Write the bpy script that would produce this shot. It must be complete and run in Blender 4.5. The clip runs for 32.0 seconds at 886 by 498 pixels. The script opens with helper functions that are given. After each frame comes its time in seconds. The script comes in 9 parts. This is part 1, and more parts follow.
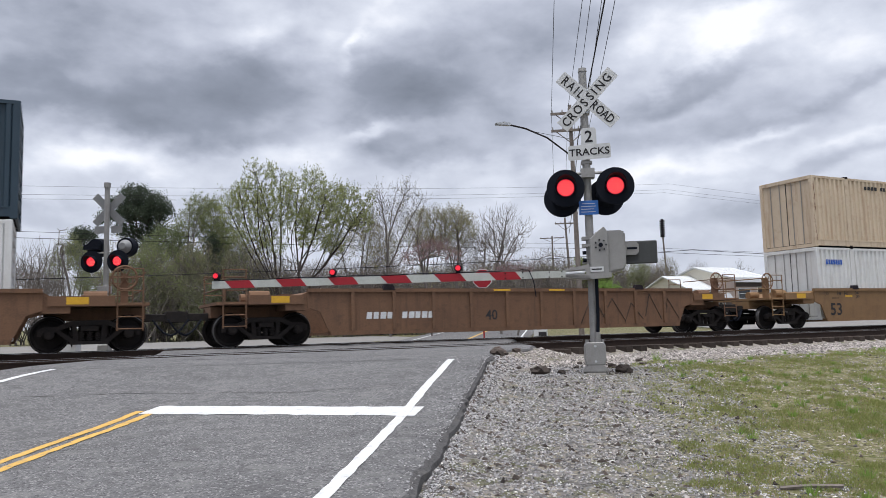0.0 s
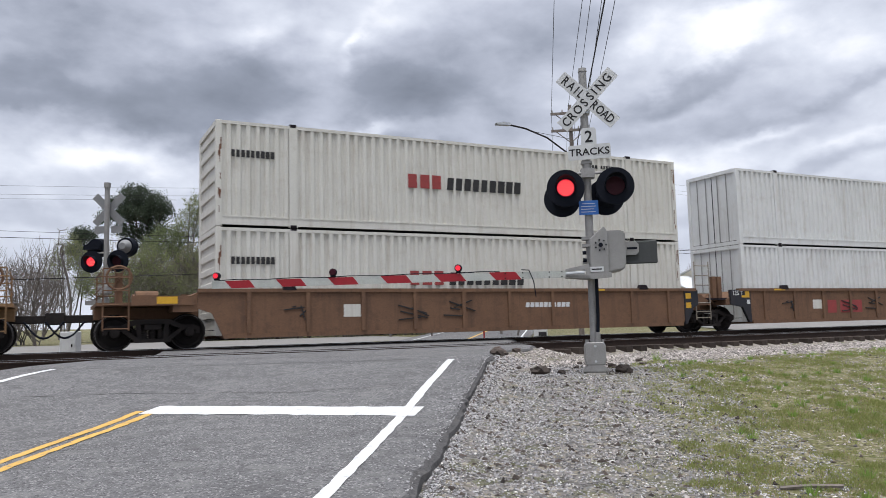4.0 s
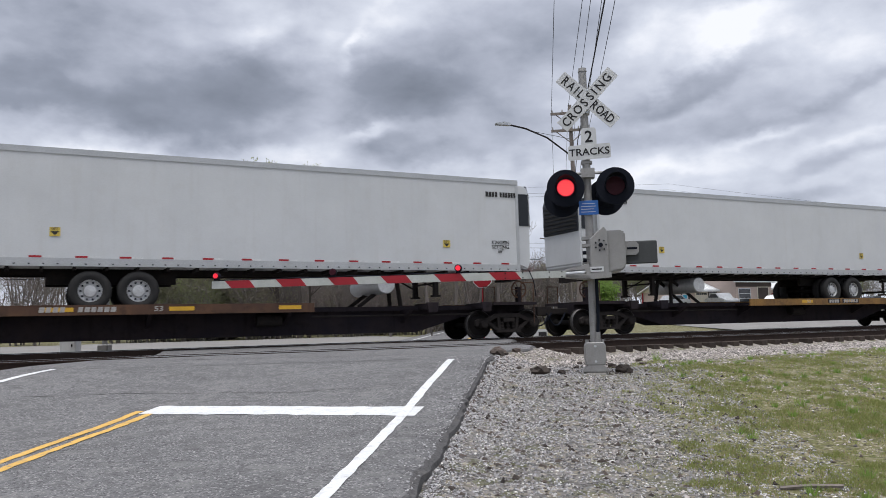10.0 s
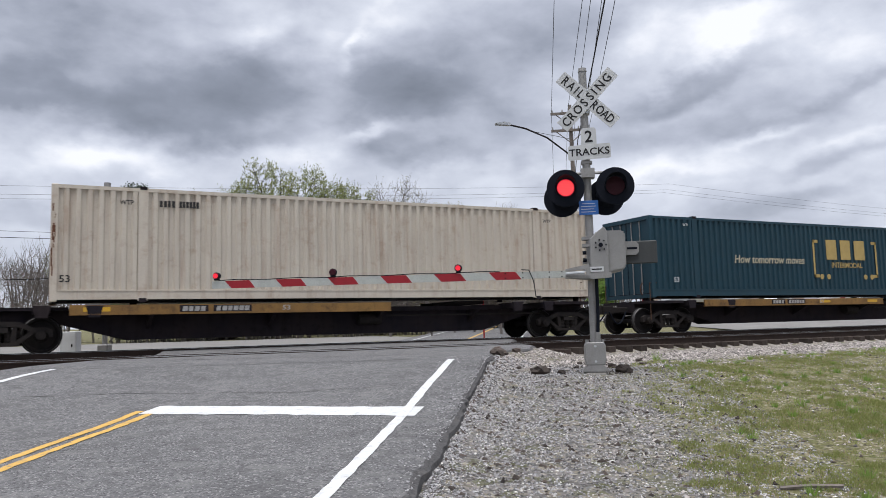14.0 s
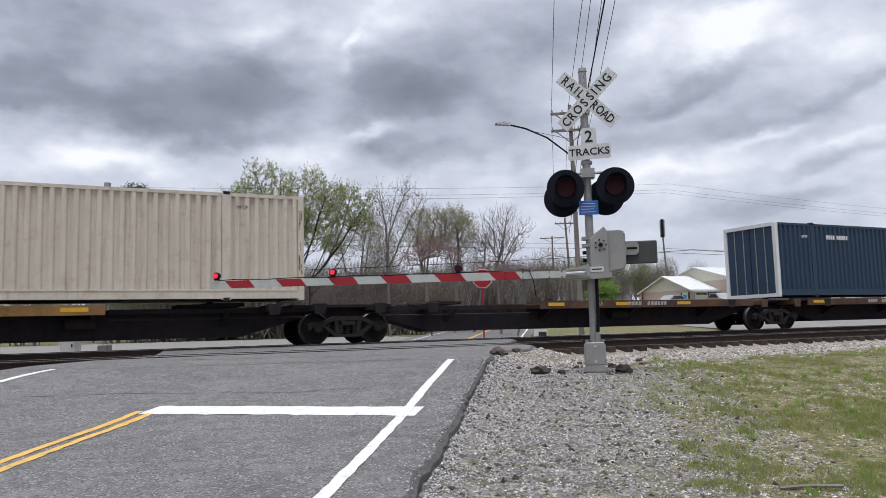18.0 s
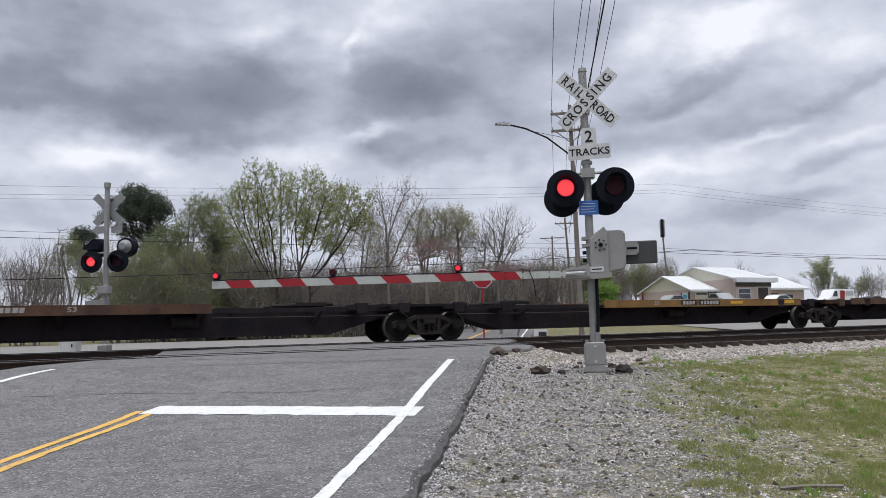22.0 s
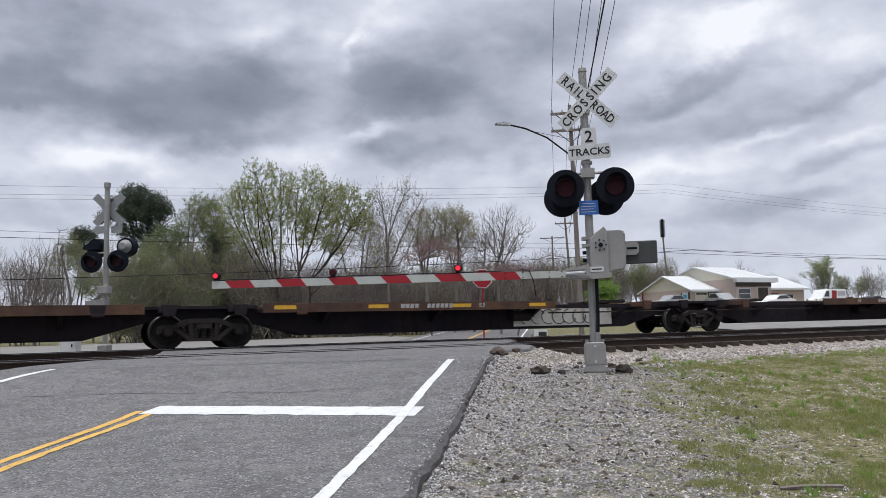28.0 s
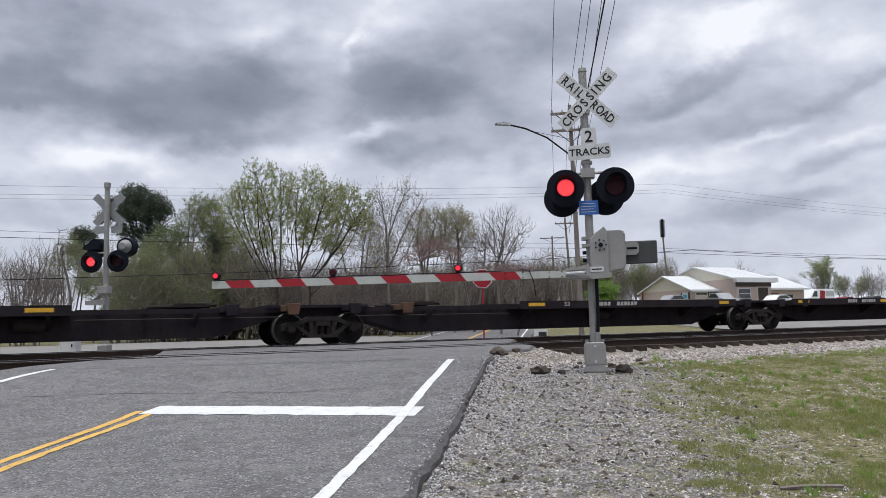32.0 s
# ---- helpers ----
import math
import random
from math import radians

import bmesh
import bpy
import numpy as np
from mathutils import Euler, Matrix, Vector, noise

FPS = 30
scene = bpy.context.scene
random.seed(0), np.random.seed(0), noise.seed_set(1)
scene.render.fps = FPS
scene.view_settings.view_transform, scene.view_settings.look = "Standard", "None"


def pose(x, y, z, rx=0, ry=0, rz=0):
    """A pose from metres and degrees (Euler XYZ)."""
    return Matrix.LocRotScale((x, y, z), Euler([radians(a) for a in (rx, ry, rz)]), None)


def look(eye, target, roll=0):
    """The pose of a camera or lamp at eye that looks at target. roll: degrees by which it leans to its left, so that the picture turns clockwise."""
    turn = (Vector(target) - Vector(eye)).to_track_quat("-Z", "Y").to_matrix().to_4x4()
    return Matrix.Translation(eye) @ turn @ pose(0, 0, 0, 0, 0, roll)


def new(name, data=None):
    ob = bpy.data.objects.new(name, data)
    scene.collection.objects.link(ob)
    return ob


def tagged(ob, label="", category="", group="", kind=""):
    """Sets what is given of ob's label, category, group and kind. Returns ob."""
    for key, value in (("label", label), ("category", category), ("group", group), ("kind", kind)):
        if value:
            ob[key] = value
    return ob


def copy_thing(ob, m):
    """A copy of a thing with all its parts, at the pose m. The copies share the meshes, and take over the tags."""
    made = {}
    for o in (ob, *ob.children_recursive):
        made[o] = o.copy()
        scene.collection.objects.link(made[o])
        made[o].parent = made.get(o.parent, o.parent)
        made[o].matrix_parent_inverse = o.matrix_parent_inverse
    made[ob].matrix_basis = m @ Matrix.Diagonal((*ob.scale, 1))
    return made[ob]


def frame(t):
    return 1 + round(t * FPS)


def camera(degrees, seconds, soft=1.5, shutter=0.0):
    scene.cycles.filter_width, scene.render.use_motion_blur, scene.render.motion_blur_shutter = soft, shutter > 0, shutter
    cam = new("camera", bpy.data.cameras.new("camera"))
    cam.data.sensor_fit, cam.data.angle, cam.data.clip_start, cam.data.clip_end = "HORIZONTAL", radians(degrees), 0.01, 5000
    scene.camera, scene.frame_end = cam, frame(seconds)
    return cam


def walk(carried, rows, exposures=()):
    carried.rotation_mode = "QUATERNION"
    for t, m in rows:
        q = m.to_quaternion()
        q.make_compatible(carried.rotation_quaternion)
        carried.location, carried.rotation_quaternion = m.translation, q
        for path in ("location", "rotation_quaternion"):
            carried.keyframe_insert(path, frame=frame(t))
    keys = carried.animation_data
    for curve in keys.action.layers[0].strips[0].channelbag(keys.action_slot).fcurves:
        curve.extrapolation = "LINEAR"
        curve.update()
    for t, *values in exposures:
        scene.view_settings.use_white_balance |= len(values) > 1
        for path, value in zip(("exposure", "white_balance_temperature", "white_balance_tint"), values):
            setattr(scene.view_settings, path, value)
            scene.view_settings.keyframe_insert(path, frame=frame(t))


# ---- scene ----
# World: x runs along the tracks, y across them away from the viewer, z up; z = 0 is the rail top of the far track.
YAW, PITCH, ROLL = radians(26.728), radians(5.829), -1.52
EYE = Vector((0.0, 0.0, 0.331))
AIM = Vector((math.sin(YAW) * math.cos(PITCH), math.cos(YAW) * math.cos(PITCH), math.sin(PITCH)))
cam = camera(58.82, 32.0, soft=0.5, shutter=0.05)
walk(cam, [(0.0, look(EYE, EYE + AIM, ROLL)), (32.0, look(EYE, EYE + AIM, ROLL))],
     exposures=[(0.0, 0.13), (2.0, 0.17), (3.0, 0.20), (6.0, 0.10), (9.0, 0.05), (12.0, 0.06), (15.0, 0.10), (19.0, 0.08), (20.0, 0.13), (21.2, 0.06), (22.0, 0.0), (24.0, 0.0), (32.0, 0.0)])

# ---------------------------------------------------------------- light
SUN_AZ, SUN_EL = radians(215), radians(77)   # azimuth from +y towards +x


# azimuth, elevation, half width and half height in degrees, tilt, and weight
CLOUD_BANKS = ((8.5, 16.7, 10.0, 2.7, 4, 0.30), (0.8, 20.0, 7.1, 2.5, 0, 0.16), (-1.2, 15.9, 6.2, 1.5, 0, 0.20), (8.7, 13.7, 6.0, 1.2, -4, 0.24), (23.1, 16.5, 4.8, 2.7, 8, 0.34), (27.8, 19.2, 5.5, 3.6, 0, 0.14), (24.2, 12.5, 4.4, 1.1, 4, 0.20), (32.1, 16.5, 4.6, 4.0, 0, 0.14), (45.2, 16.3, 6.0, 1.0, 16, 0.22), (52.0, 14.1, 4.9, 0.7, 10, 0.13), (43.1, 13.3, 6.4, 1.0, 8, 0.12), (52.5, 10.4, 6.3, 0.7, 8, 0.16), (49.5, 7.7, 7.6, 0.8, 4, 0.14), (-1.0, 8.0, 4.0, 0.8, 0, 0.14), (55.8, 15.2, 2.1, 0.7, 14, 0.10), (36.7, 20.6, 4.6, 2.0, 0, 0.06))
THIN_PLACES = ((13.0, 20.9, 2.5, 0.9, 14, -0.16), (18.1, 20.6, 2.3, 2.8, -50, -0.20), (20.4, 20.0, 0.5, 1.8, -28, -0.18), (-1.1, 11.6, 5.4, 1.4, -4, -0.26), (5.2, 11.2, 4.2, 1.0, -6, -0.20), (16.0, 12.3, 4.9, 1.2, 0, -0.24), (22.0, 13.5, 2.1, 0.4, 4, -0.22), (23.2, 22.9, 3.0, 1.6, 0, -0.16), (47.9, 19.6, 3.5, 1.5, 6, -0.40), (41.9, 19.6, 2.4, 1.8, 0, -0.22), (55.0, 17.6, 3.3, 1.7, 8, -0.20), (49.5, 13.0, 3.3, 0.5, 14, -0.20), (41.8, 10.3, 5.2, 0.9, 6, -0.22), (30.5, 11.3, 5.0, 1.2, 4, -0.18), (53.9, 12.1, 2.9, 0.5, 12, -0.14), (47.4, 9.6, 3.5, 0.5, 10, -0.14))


def make_world():
    w = bpy.data.worlds.new("overcast_sky")
    scene.world = w
    w.use_nodes = True
    nt = w.node_tree
    nt.nodes.clear()
    N = nt.nodes.new
    out, bg = N("ShaderNodeOutputWorld"), N("ShaderNodeBackground")
    sky = N("ShaderNodeTexSky")
    sky.sky_type, sky.sun_disc = "NISHITA", False
    sky.sun_elevation, sky.sun_rotation = SUN_EL, SUN_AZ
    co = N("ShaderNodeTexCoord")
    sep = N("ShaderNodeSeparateXYZ")
    nt.links.new(co.outputs["Generated"], sep.inputs[0])

    def m(op, a, b=0.0, c=None, clamp=False):
        n = N("ShaderNodeMath")
        n.operation, n.use_clamp = op, clamp
        for i, v in enumerate((a, b, c)):
            if v is None:
                continue
            if isinstance(v, (int, float)):
                n.inputs[i].default_value = v
            else:
                nt.links.new(v, n.inputs[i])
        return n.outputs[0]

    # cloud layer, flattened towards the horizon
    def fbm(scale, detail, rough, dist, off, stretch, tilt=0.0, out="Fac"):
        mp = N("ShaderNodeMapping")
        mp.inputs["Location"].default_value = off
        mp.inputs["Rotation"].default_value = (0, tilt, 0)
        mp.inputs["Scale"].default_value = stretch
        nt.links.new(co.outputs["Generated"], mp.inputs[0])
        n = N("ShaderNodeTexNoise")
        n.inputs["Scale"].default_value = scale
        n.inputs["Detail"].default_value = detail
        n.inputs["Roughness"].default_value = rough
        n.inputs["Distortion"].default_value = dist
        nt.links.new(mp.outputs[0], n.inputs["Vector"])
        return n.outputs[out]

    # direction as azimuth and elevation in degrees, pushed about by noise for ragged edges
    az = m("MULTIPLY", m("ARCTAN2", sep.outputs[0], sep.outputs[1]), 57.2958)
    el = m("MULTIPLY", m("ARCSINE", sep.outputs[2]), 57.2958)
    flat = N("ShaderNodeCombineXYZ")
    nt.links.new(az, flat.inputs[0])
    nt.links.new(el, flat.inputs[1])
    place = flat.outputs[0]
    for warp, amount in ((fbm(5.5, 3, 0.5, 0.0, (2, 5, 1), (1, 1, 1.8), 0.0, "Color"), (7.0, 4.5, 0)), (fbm(15.0, 5, 0.52, 0.0, (7, 1, 3), (1, 1, 1.6), 0.0, "Color"), (3.6, 2.8, 0))):
        cen = N("ShaderNodeVectorMath")
        cen.operation = "SUBTRACT"
        nt.links.new(warp, cen.inputs[0])
        cen.inputs[1].default_value = (0.5, 0.5, 0.5)
        push = N("ShaderNodeVectorMath")
        push.operation = "MULTIPLY_ADD"
        nt.links.new(cen.outputs[0], push.inputs[0])
        push.inputs[1].default_value = amount
        nt.links.new(place, push.inputs[2])
        place = push.outputs[0]

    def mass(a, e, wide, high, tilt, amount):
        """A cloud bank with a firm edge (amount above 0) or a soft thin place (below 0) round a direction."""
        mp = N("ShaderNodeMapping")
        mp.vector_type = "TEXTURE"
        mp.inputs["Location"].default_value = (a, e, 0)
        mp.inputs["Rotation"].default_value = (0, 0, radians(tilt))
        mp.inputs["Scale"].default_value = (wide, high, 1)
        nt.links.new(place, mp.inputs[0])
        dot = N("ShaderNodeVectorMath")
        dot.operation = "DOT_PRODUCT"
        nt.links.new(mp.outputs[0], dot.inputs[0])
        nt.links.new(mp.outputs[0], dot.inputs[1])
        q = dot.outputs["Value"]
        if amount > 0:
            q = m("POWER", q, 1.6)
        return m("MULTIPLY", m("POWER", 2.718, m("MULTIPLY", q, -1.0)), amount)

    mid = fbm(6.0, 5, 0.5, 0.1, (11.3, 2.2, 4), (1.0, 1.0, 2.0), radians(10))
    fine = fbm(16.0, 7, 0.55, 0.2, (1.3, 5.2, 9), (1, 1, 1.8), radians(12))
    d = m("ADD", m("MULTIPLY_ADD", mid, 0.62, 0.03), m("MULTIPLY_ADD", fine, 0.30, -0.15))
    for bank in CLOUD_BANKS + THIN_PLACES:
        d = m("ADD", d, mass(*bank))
    ramp = N("ShaderNodeValToRGB")
    nt.links.new(m("MULTIPLY_ADD", d, 1.0, 0.0, clamp=True), ramp.inputs[0])
    e = ramp.color_ramp.elements
    e[0].position, e[0].color = 0.06, (0.90, 0.92, 0.985, 1)
    e[1].position, e[1].color = 0.86, (0.185, 0.207, 0.258, 1)
    for pos, col in ((0.22, (0.66, 0.697, 0.795, 1)), (0.40, (0.475, 0.508, 0.606, 1)), (0.62, (0.285, 0.313, 0.387, 1))):
        el = e.new(pos)
        el.color = col
    # a brighter, hazy band low over the horizon
    low = m("MULTIPLY_ADD", sep.outputs[2], -4.2, 1.0, clamp=True)
    haze = N("ShaderNodeMix")
    haze.data_type = "RGBA"
    nt.links.new(m("MULTIPLY", m("MULTIPLY", low, low), 0.45), haze.inputs["Factor"])
    nt.links.new(ramp.outputs[0], haze.inputs["A"])
    haze.inputs["B"].default_value = (0.78, 0.82, 0.92, 1)
    # a little of the clear sky's own colour in it
    add = N("ShaderNodeMix")
    add.data_type, add.blend_type = "RGBA", "ADD"
    add.inputs["Factor"].default_value = 1.0
    nt.links.new(haze.outputs["Result"], add.inputs["A"])
    scale = N("ShaderNodeVectorMath")
    scale.operation = "SCALE"
    nt.links.new(sky.outputs[0], scale.inputs[0])
    scale.inputs["Scale"].default_value = 0.004
    nt.links.new(scale.outputs[0], add.inputs["B"])
    nt.links.new(add.outputs["Result"], bg.inputs[0])
    bg.inputs[1].default_value = 1.0
    nt.links.new(bg.outputs[0], out.inputs[0])


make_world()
sun_data = bpy.data.lights.new("sun", "SUN")
sun_data.energy, sun_data.angle, sun_data.color = 3.7, radians(35), (1.0, 0.985, 0.97)
sun = new("sun", sun_data)
sun_dir = Vector((math.sin(SUN_AZ) * math.cos(SUN_EL), math.cos(SUN_AZ) * math.cos(SUN_EL), math.sin(SUN_EL)))
sun.matrix_world = look(sun_dir * 60, (0, 0, 0))

# ---------------------------------------------------------------- materials
def surf(name, col, col2=None, scale=3.0, rough=0.7, metal=0.0, bump=0.15, grain=60.0, streak=0.0, dirt=None, dirt_amt=0.5,
         per_piece=0.0, emit=None, emit_strength=0.0, spec=0.3, fine=0.35):
    """A worn surface: two colours by a large noise, fine grain, optional vertical streaks and dirt, fine relief."""
    mt = bpy.data.materials.new(name)
    mt.use_nodes = True
    nt = mt.node_tree
    bs = nt.nodes["Principled BSDF"]
    N, link = nt.nodes.new, nt.links.new
    col2 = col2 or tuple(c * 0.78 for c in col)
    co = N("ShaderNodeTexCoord")
    info = N("ShaderNodeObjectInfo")
    shift = N("ShaderNodeVectorMath")
    shift.operation = "MULTIPLY_ADD"
    cmb = N("ShaderNodeCombineXYZ")
    for i in range(3):
        link(info.outputs["Random"], cmb.inputs[i])
    link(cmb.outputs[0], shift.inputs[0])
    shift.inputs[1].default_value = (17, 23, 31)
    link(co.outputs["Object"], shift.inputs[2])
    vec = shift.outputs[0]

    def noise_tex(sc, det=5, ro=0.6, stretch=None):
        n = N("ShaderNodeTexNoise")
        n.inputs["Scale"].default_value, n.inputs["Detail"].default_value, n.inputs["Roughness"].default_value = sc, det, ro
        if stretch:
            mp = N("ShaderNodeMapping")
            mp.inputs["Scale"].default_value = stretch
            link(vec, mp.inputs[0])
            link(mp.outputs[0], n.inputs["Vector"])
        else:
            link(vec, n.inputs["Vector"])
        return n.outputs["Fac"]

    def ramp(f, a, b):
        r = N("ShaderNodeMapRange")
        r.inputs["From Min"].default_value, r.inputs["From Max"].default_value = a, b
        link(f, r.inputs["Value"])
        return r.outputs[0]

    def mix(f, a, b, mode="MIX"):
        x = N("ShaderNodeMix")
        x.data_type, x.blend_type = "RGBA", mode
        if isinstance(f, float):
            x.inputs["Factor"].default_value = f
        else:
            link(f, x.inputs["Factor"])
        for k, v in (("A", a), ("B", b)):
            if isinstance(v, tuple):
                x.inputs[k].default_value = (*v, 1)
            else:
                link(v, x.inputs[k])
        return x.outputs["Result"]

    c = mix(ramp(noise_tex(scale), 0.35, 0.68), col, col2)
    g = noise_tex(grain, 4, 0.7)
    c = mix(fine, c, mix(ramp(g, 0.3, 0.7), tuple(v * 0.62 for v in col2), tuple(min(1, v * 1.25) for v in col)))
    if streak:
        s = ramp(noise_tex(1.0, 6, 0.65, (5.0, 5.0, 0.35)), 0.52, 0.74)
        m2 = N("ShaderNodeMath")
        m2.operation = "MULTIPLY"
        link(s, m2.inputs[0])
        m2.inputs[1].default_value = streak
        c = mix(m2.outputs[0], c, dirt or (0.07, 0.05, 0.04))
    if dirt and dirt_amt:
        s = ramp(noise_tex(scale * 2.7, 7, 0.68), 0.53, 0.70)
        m2 = N("ShaderNodeMath")
        m2.operation = "MULTIPLY"
        link(s, m2.inputs[0])
        m2.inputs[1].default_value = dirt_amt
        c = mix(m2.outputs[0], c, dirt)
    if per_piece:
        hv = N("ShaderNodeHueSaturation")
        mr = N("ShaderNodeMapRange")
        mr.inputs["To Min"].default_value, mr.inputs["To Max"].default_value = 1 - per_piece, 1 + per_piece
        geo = N("ShaderNodeNewGeometry")
        ad = N("ShaderNodeMath")
        ad.operation = "ADD"
        link(info.outputs["Random"], ad.inputs[0])
        link(geo.outputs["Random Per Island"], ad.inputs[1])
        fr = N("ShaderNodeMath")
        fr.operation = "FRACT"
        link(ad.outputs[0], fr.inputs[0])
        link(fr.outputs[0], mr.inputs["Value"])
        link(mr.outputs[0], hv.inputs["Value"])
        link(c, hv.inputs["Color"])
        c = hv.outputs[0]
    link(c, bs.inputs["Base Color"])
    rr = N("ShaderNodeMapRange")
    rr.inputs["To Min"].default_value, rr.inputs["To Max"].default_value = max(0.02, rough - 0.12), min(1, rough + 0.12)
    link(g, rr.inputs["Value"])
    link(rr.outputs[0], bs.inputs["Roughness"])
    bs.inputs["Metallic"].default_value = metal
    bs.inputs["Specular IOR Level"].default_value = spec
    if bump:
        bp = N("ShaderNodeBump")
        bp.inputs["Strength"].default_value, bp.inputs["Distance"].default_value = bump, 0.02
        link(g, bp.inputs["Height"])
        link(bp.outputs[0], bs.inputs["Normal"])
    if emit:
        bs.inputs["Emission Color"].default_value = (*emit, 1)
        bs.inputs["Emission Strength"].default_value = emit_strength
    return mt


M = {}
M["steel_grey"] = surf("galvanised_grey_paint", (0.315, 0.31, 0.305), (0.24, 0.236, 0.232), 4, 0.5, 0.25, 0.05, 90, 0.25, (0.16, 0.14, 0.12), 0.25)
M["weight_grey"] = surf("dark_grey_weathered_plate", (0.062, 0.066, 0.068), (0.045, 0.048, 0.05), 5, 0.6, 0, 0.05, 60, 0.3, (0.03, 0.03, 0.03), 0.3)
M["alu"] = surf("dull_aluminium", (0.52, 0.54, 0.56), None, 5, 0.42, 0.5, 0.05, 90)
M["black"] = surf("black_paint", (0.006, 0.008, 0.014), (0.009, 0.011, 0.018), 6, 0.75, 0, 0.03, 70, spec=0.12)
M["sign_white"] = surf("white_sign_sheeting", (0.56, 0.57, 0.58), (0.49, 0.50, 0.51), 3, 0.5, 0, 0.02, 80, 0.2, (0.3, 0.29, 0.27), 0.2, fine=0.15)
M["sign_back"] = surf("bare_sign_back", (0.27, 0.275, 0.28), (0.21, 0.215, 0.22), 4, 0.5, 0.3, 0.03, 80)
M["sign_ink"] = surf("black_sign_ink", (0.015, 0.015, 0.017), None, 3, 0.6, 0, 0.0, 80)
M["arm_white"] = surf("white_gate_paint", (0.46, 0.475, 0.45), (0.37, 0.39, 0.37), 4, 0.45, 0, 0.03, 60, 0.3, (0.25, 0.24, 0.2), 0.35)
M["arm_red"] = surf("red_reflective_sheeting", (0.31, 0.016, 0.026), (0.25, 0.016, 0.022), 6, 0.4, 0, 0.03, 90)
M["lens_dark"] = surf("unlit_red_lens", (0.040, 0.003, 0.010), (0.026, 0.002, 0.007), 20, 0.5, 0, 0.1, 50, spec=0.2)
M["lens_lit"] = surf("lit_red_led", (0.35, 0.02, 0.02), (0.25, 0.01, 0.01), 20, 0.4, 0, 0, 50, emit=(1.0, 0.025, 0.06), emit_strength=0.8)
M["led"] = surf("lit_red_diode", (0.35, 0.02, 0.02), (0.25, 0.01, 0.01), 20, 0.4, 0, 0, 50, emit=(1.0, 0.16, 0.14), emit_strength=1.4)
M["blue_sign"] = surf("blue_notice_plate", (0.03, 0.13, 0.42), (0.03, 0.11, 0.36), 5, 0.5, 0, 0.0, 60)
M["white_ink"] = surf("white_ink", (0.72, 0.73, 0.74), (0.6, 0.6, 0.6), 5, 0.6, 0, 0, 60)
M["asphalt"] = surf("worn_asphalt", (0.160, 0.158, 0.163), (0.095, 0.094, 0.098), 0.42, 0.9, 0, 0.55, 38, dirt=(0.075, 0.074, 0.076), dirt_amt=0.6, spec=0.2, fine=0.6)
M["asphalt_new"] = surf("dark_asphalt_apron", (0.085, 0.083, 0.085), (0.12, 0.118, 0.118), 0.7, 0.9, 0, 0.5, 40, dirt=(0.05, 0.05, 0.052), dirt_amt=0.5, spec=0.2, fine=0.6)
M["asphalt_edge"] = surf("broken_asphalt_edge", (0.115, 0.112, 0.114), (0.055, 0.054, 0.055), 2.2, 0.95, 0, 0.8, 30, dirt=(0.13, 0.122, 0.116), dirt_amt=0.6, spec=0.1, fine=0.6)
M["asphalt_far"] = surf("pale_asphalt", (0.225, 0.218, 0.212), (0.175, 0.168, 0.162), 0.4, 0.9, 0, 0.3, 30, dirt=(0.16, 0.16, 0.16), dirt_amt=0.35, spec=0.2)
M["paint_white"] = surf("white_road_paint", (0.64, 0.65, 0.66), (0.54, 0.55, 0.56), 3, 0.7, 0, 0.2, 45, dirt=(0.3, 0.3, 0.3), dirt_amt=0.55)
M["paint_yellow"] = surf("yellow_road_paint", (0.60, 0.37, 0.095), (0.49, 0.30, 0.085), 4, 0.75, 0, 0.2, 45, dirt=(0.20, 0.17, 0.13), dirt_amt=0.9)
M["rail_side"] = surf("rusty_rail_web", (0.030, 0.021, 0.018), (0.05, 0.032, 0.024), 8, 0.8, 0.2, 0.3, 60)
M["rail_head"] = surf("polished_rail_head", (0.55, 0.56, 0.58), (0.42, 0.43, 0.44), 10, 0.28, 1.0, 0.02, 60)
M["tie"] = surf("creosoted_tie", (0.055, 0.042, 0.035), (0.035, 0.027, 0.023), 4, 0.95, 0, 0.6, 22, per_piece=0.35)
M["stone"] = surf("ballast_stone", (0.385, 0.352, 0.332), (0.23, 0.208, 0.198), 5, 0.9, 0, 0.4, 40, per_piece=0.8)
M["stone_pale"] = surf("pale_chips", (0.58, 0.56, 0.535), (0.45, 0.43, 0.41), 5, 0.9, 0, 0.3, 40, per_piece=0.3)
M["chip_dark"] = surf("dark_chips", (0.055, 0.045, 0.04), (0.09, 0.07, 0.06), 5, 0.95, 0, 0.4, 40, per_piece=0.5)
M["stone_dark"] = surf("shoulder_gravel", (0.315, 0.31, 0.318), (0.16, 0.157, 0.16), 5, 0.9, 0, 0.4, 40, per_piece=0.8)
M["concrete"] = surf("weathered_concrete", (0.36, 0.34, 0.31), (0.27, 0.26, 0.24), 3, 0.9, 0, 0.4, 35, dirt=(0.15, 0.13, 0.11))
M["wood_pole"] = surf("grey_wooden_pole", (0.22, 0.19, 0.17), (0.15, 0.13, 0.12), 3, 0.9, 0, 0.4, 25, 0.5, (0.09, 0.08, 0.07))
M["cable"] = surf("black_cable", (0.02, 0.02, 0.022), None, 3, 0.7, 0, 0, 40)
M["bark"] = surf("grey_bark", (0.19, 0.175, 0.16), (0.12, 0.11, 0.10), 3, 0.95, 0, 0.4, 20)
M["bark_twig"] = surf("grey_brown_twigs", (0.175, 0.155, 0.143), (0.115, 0.10, 0.092), 3, 0.95, 0, 0.4, 20)
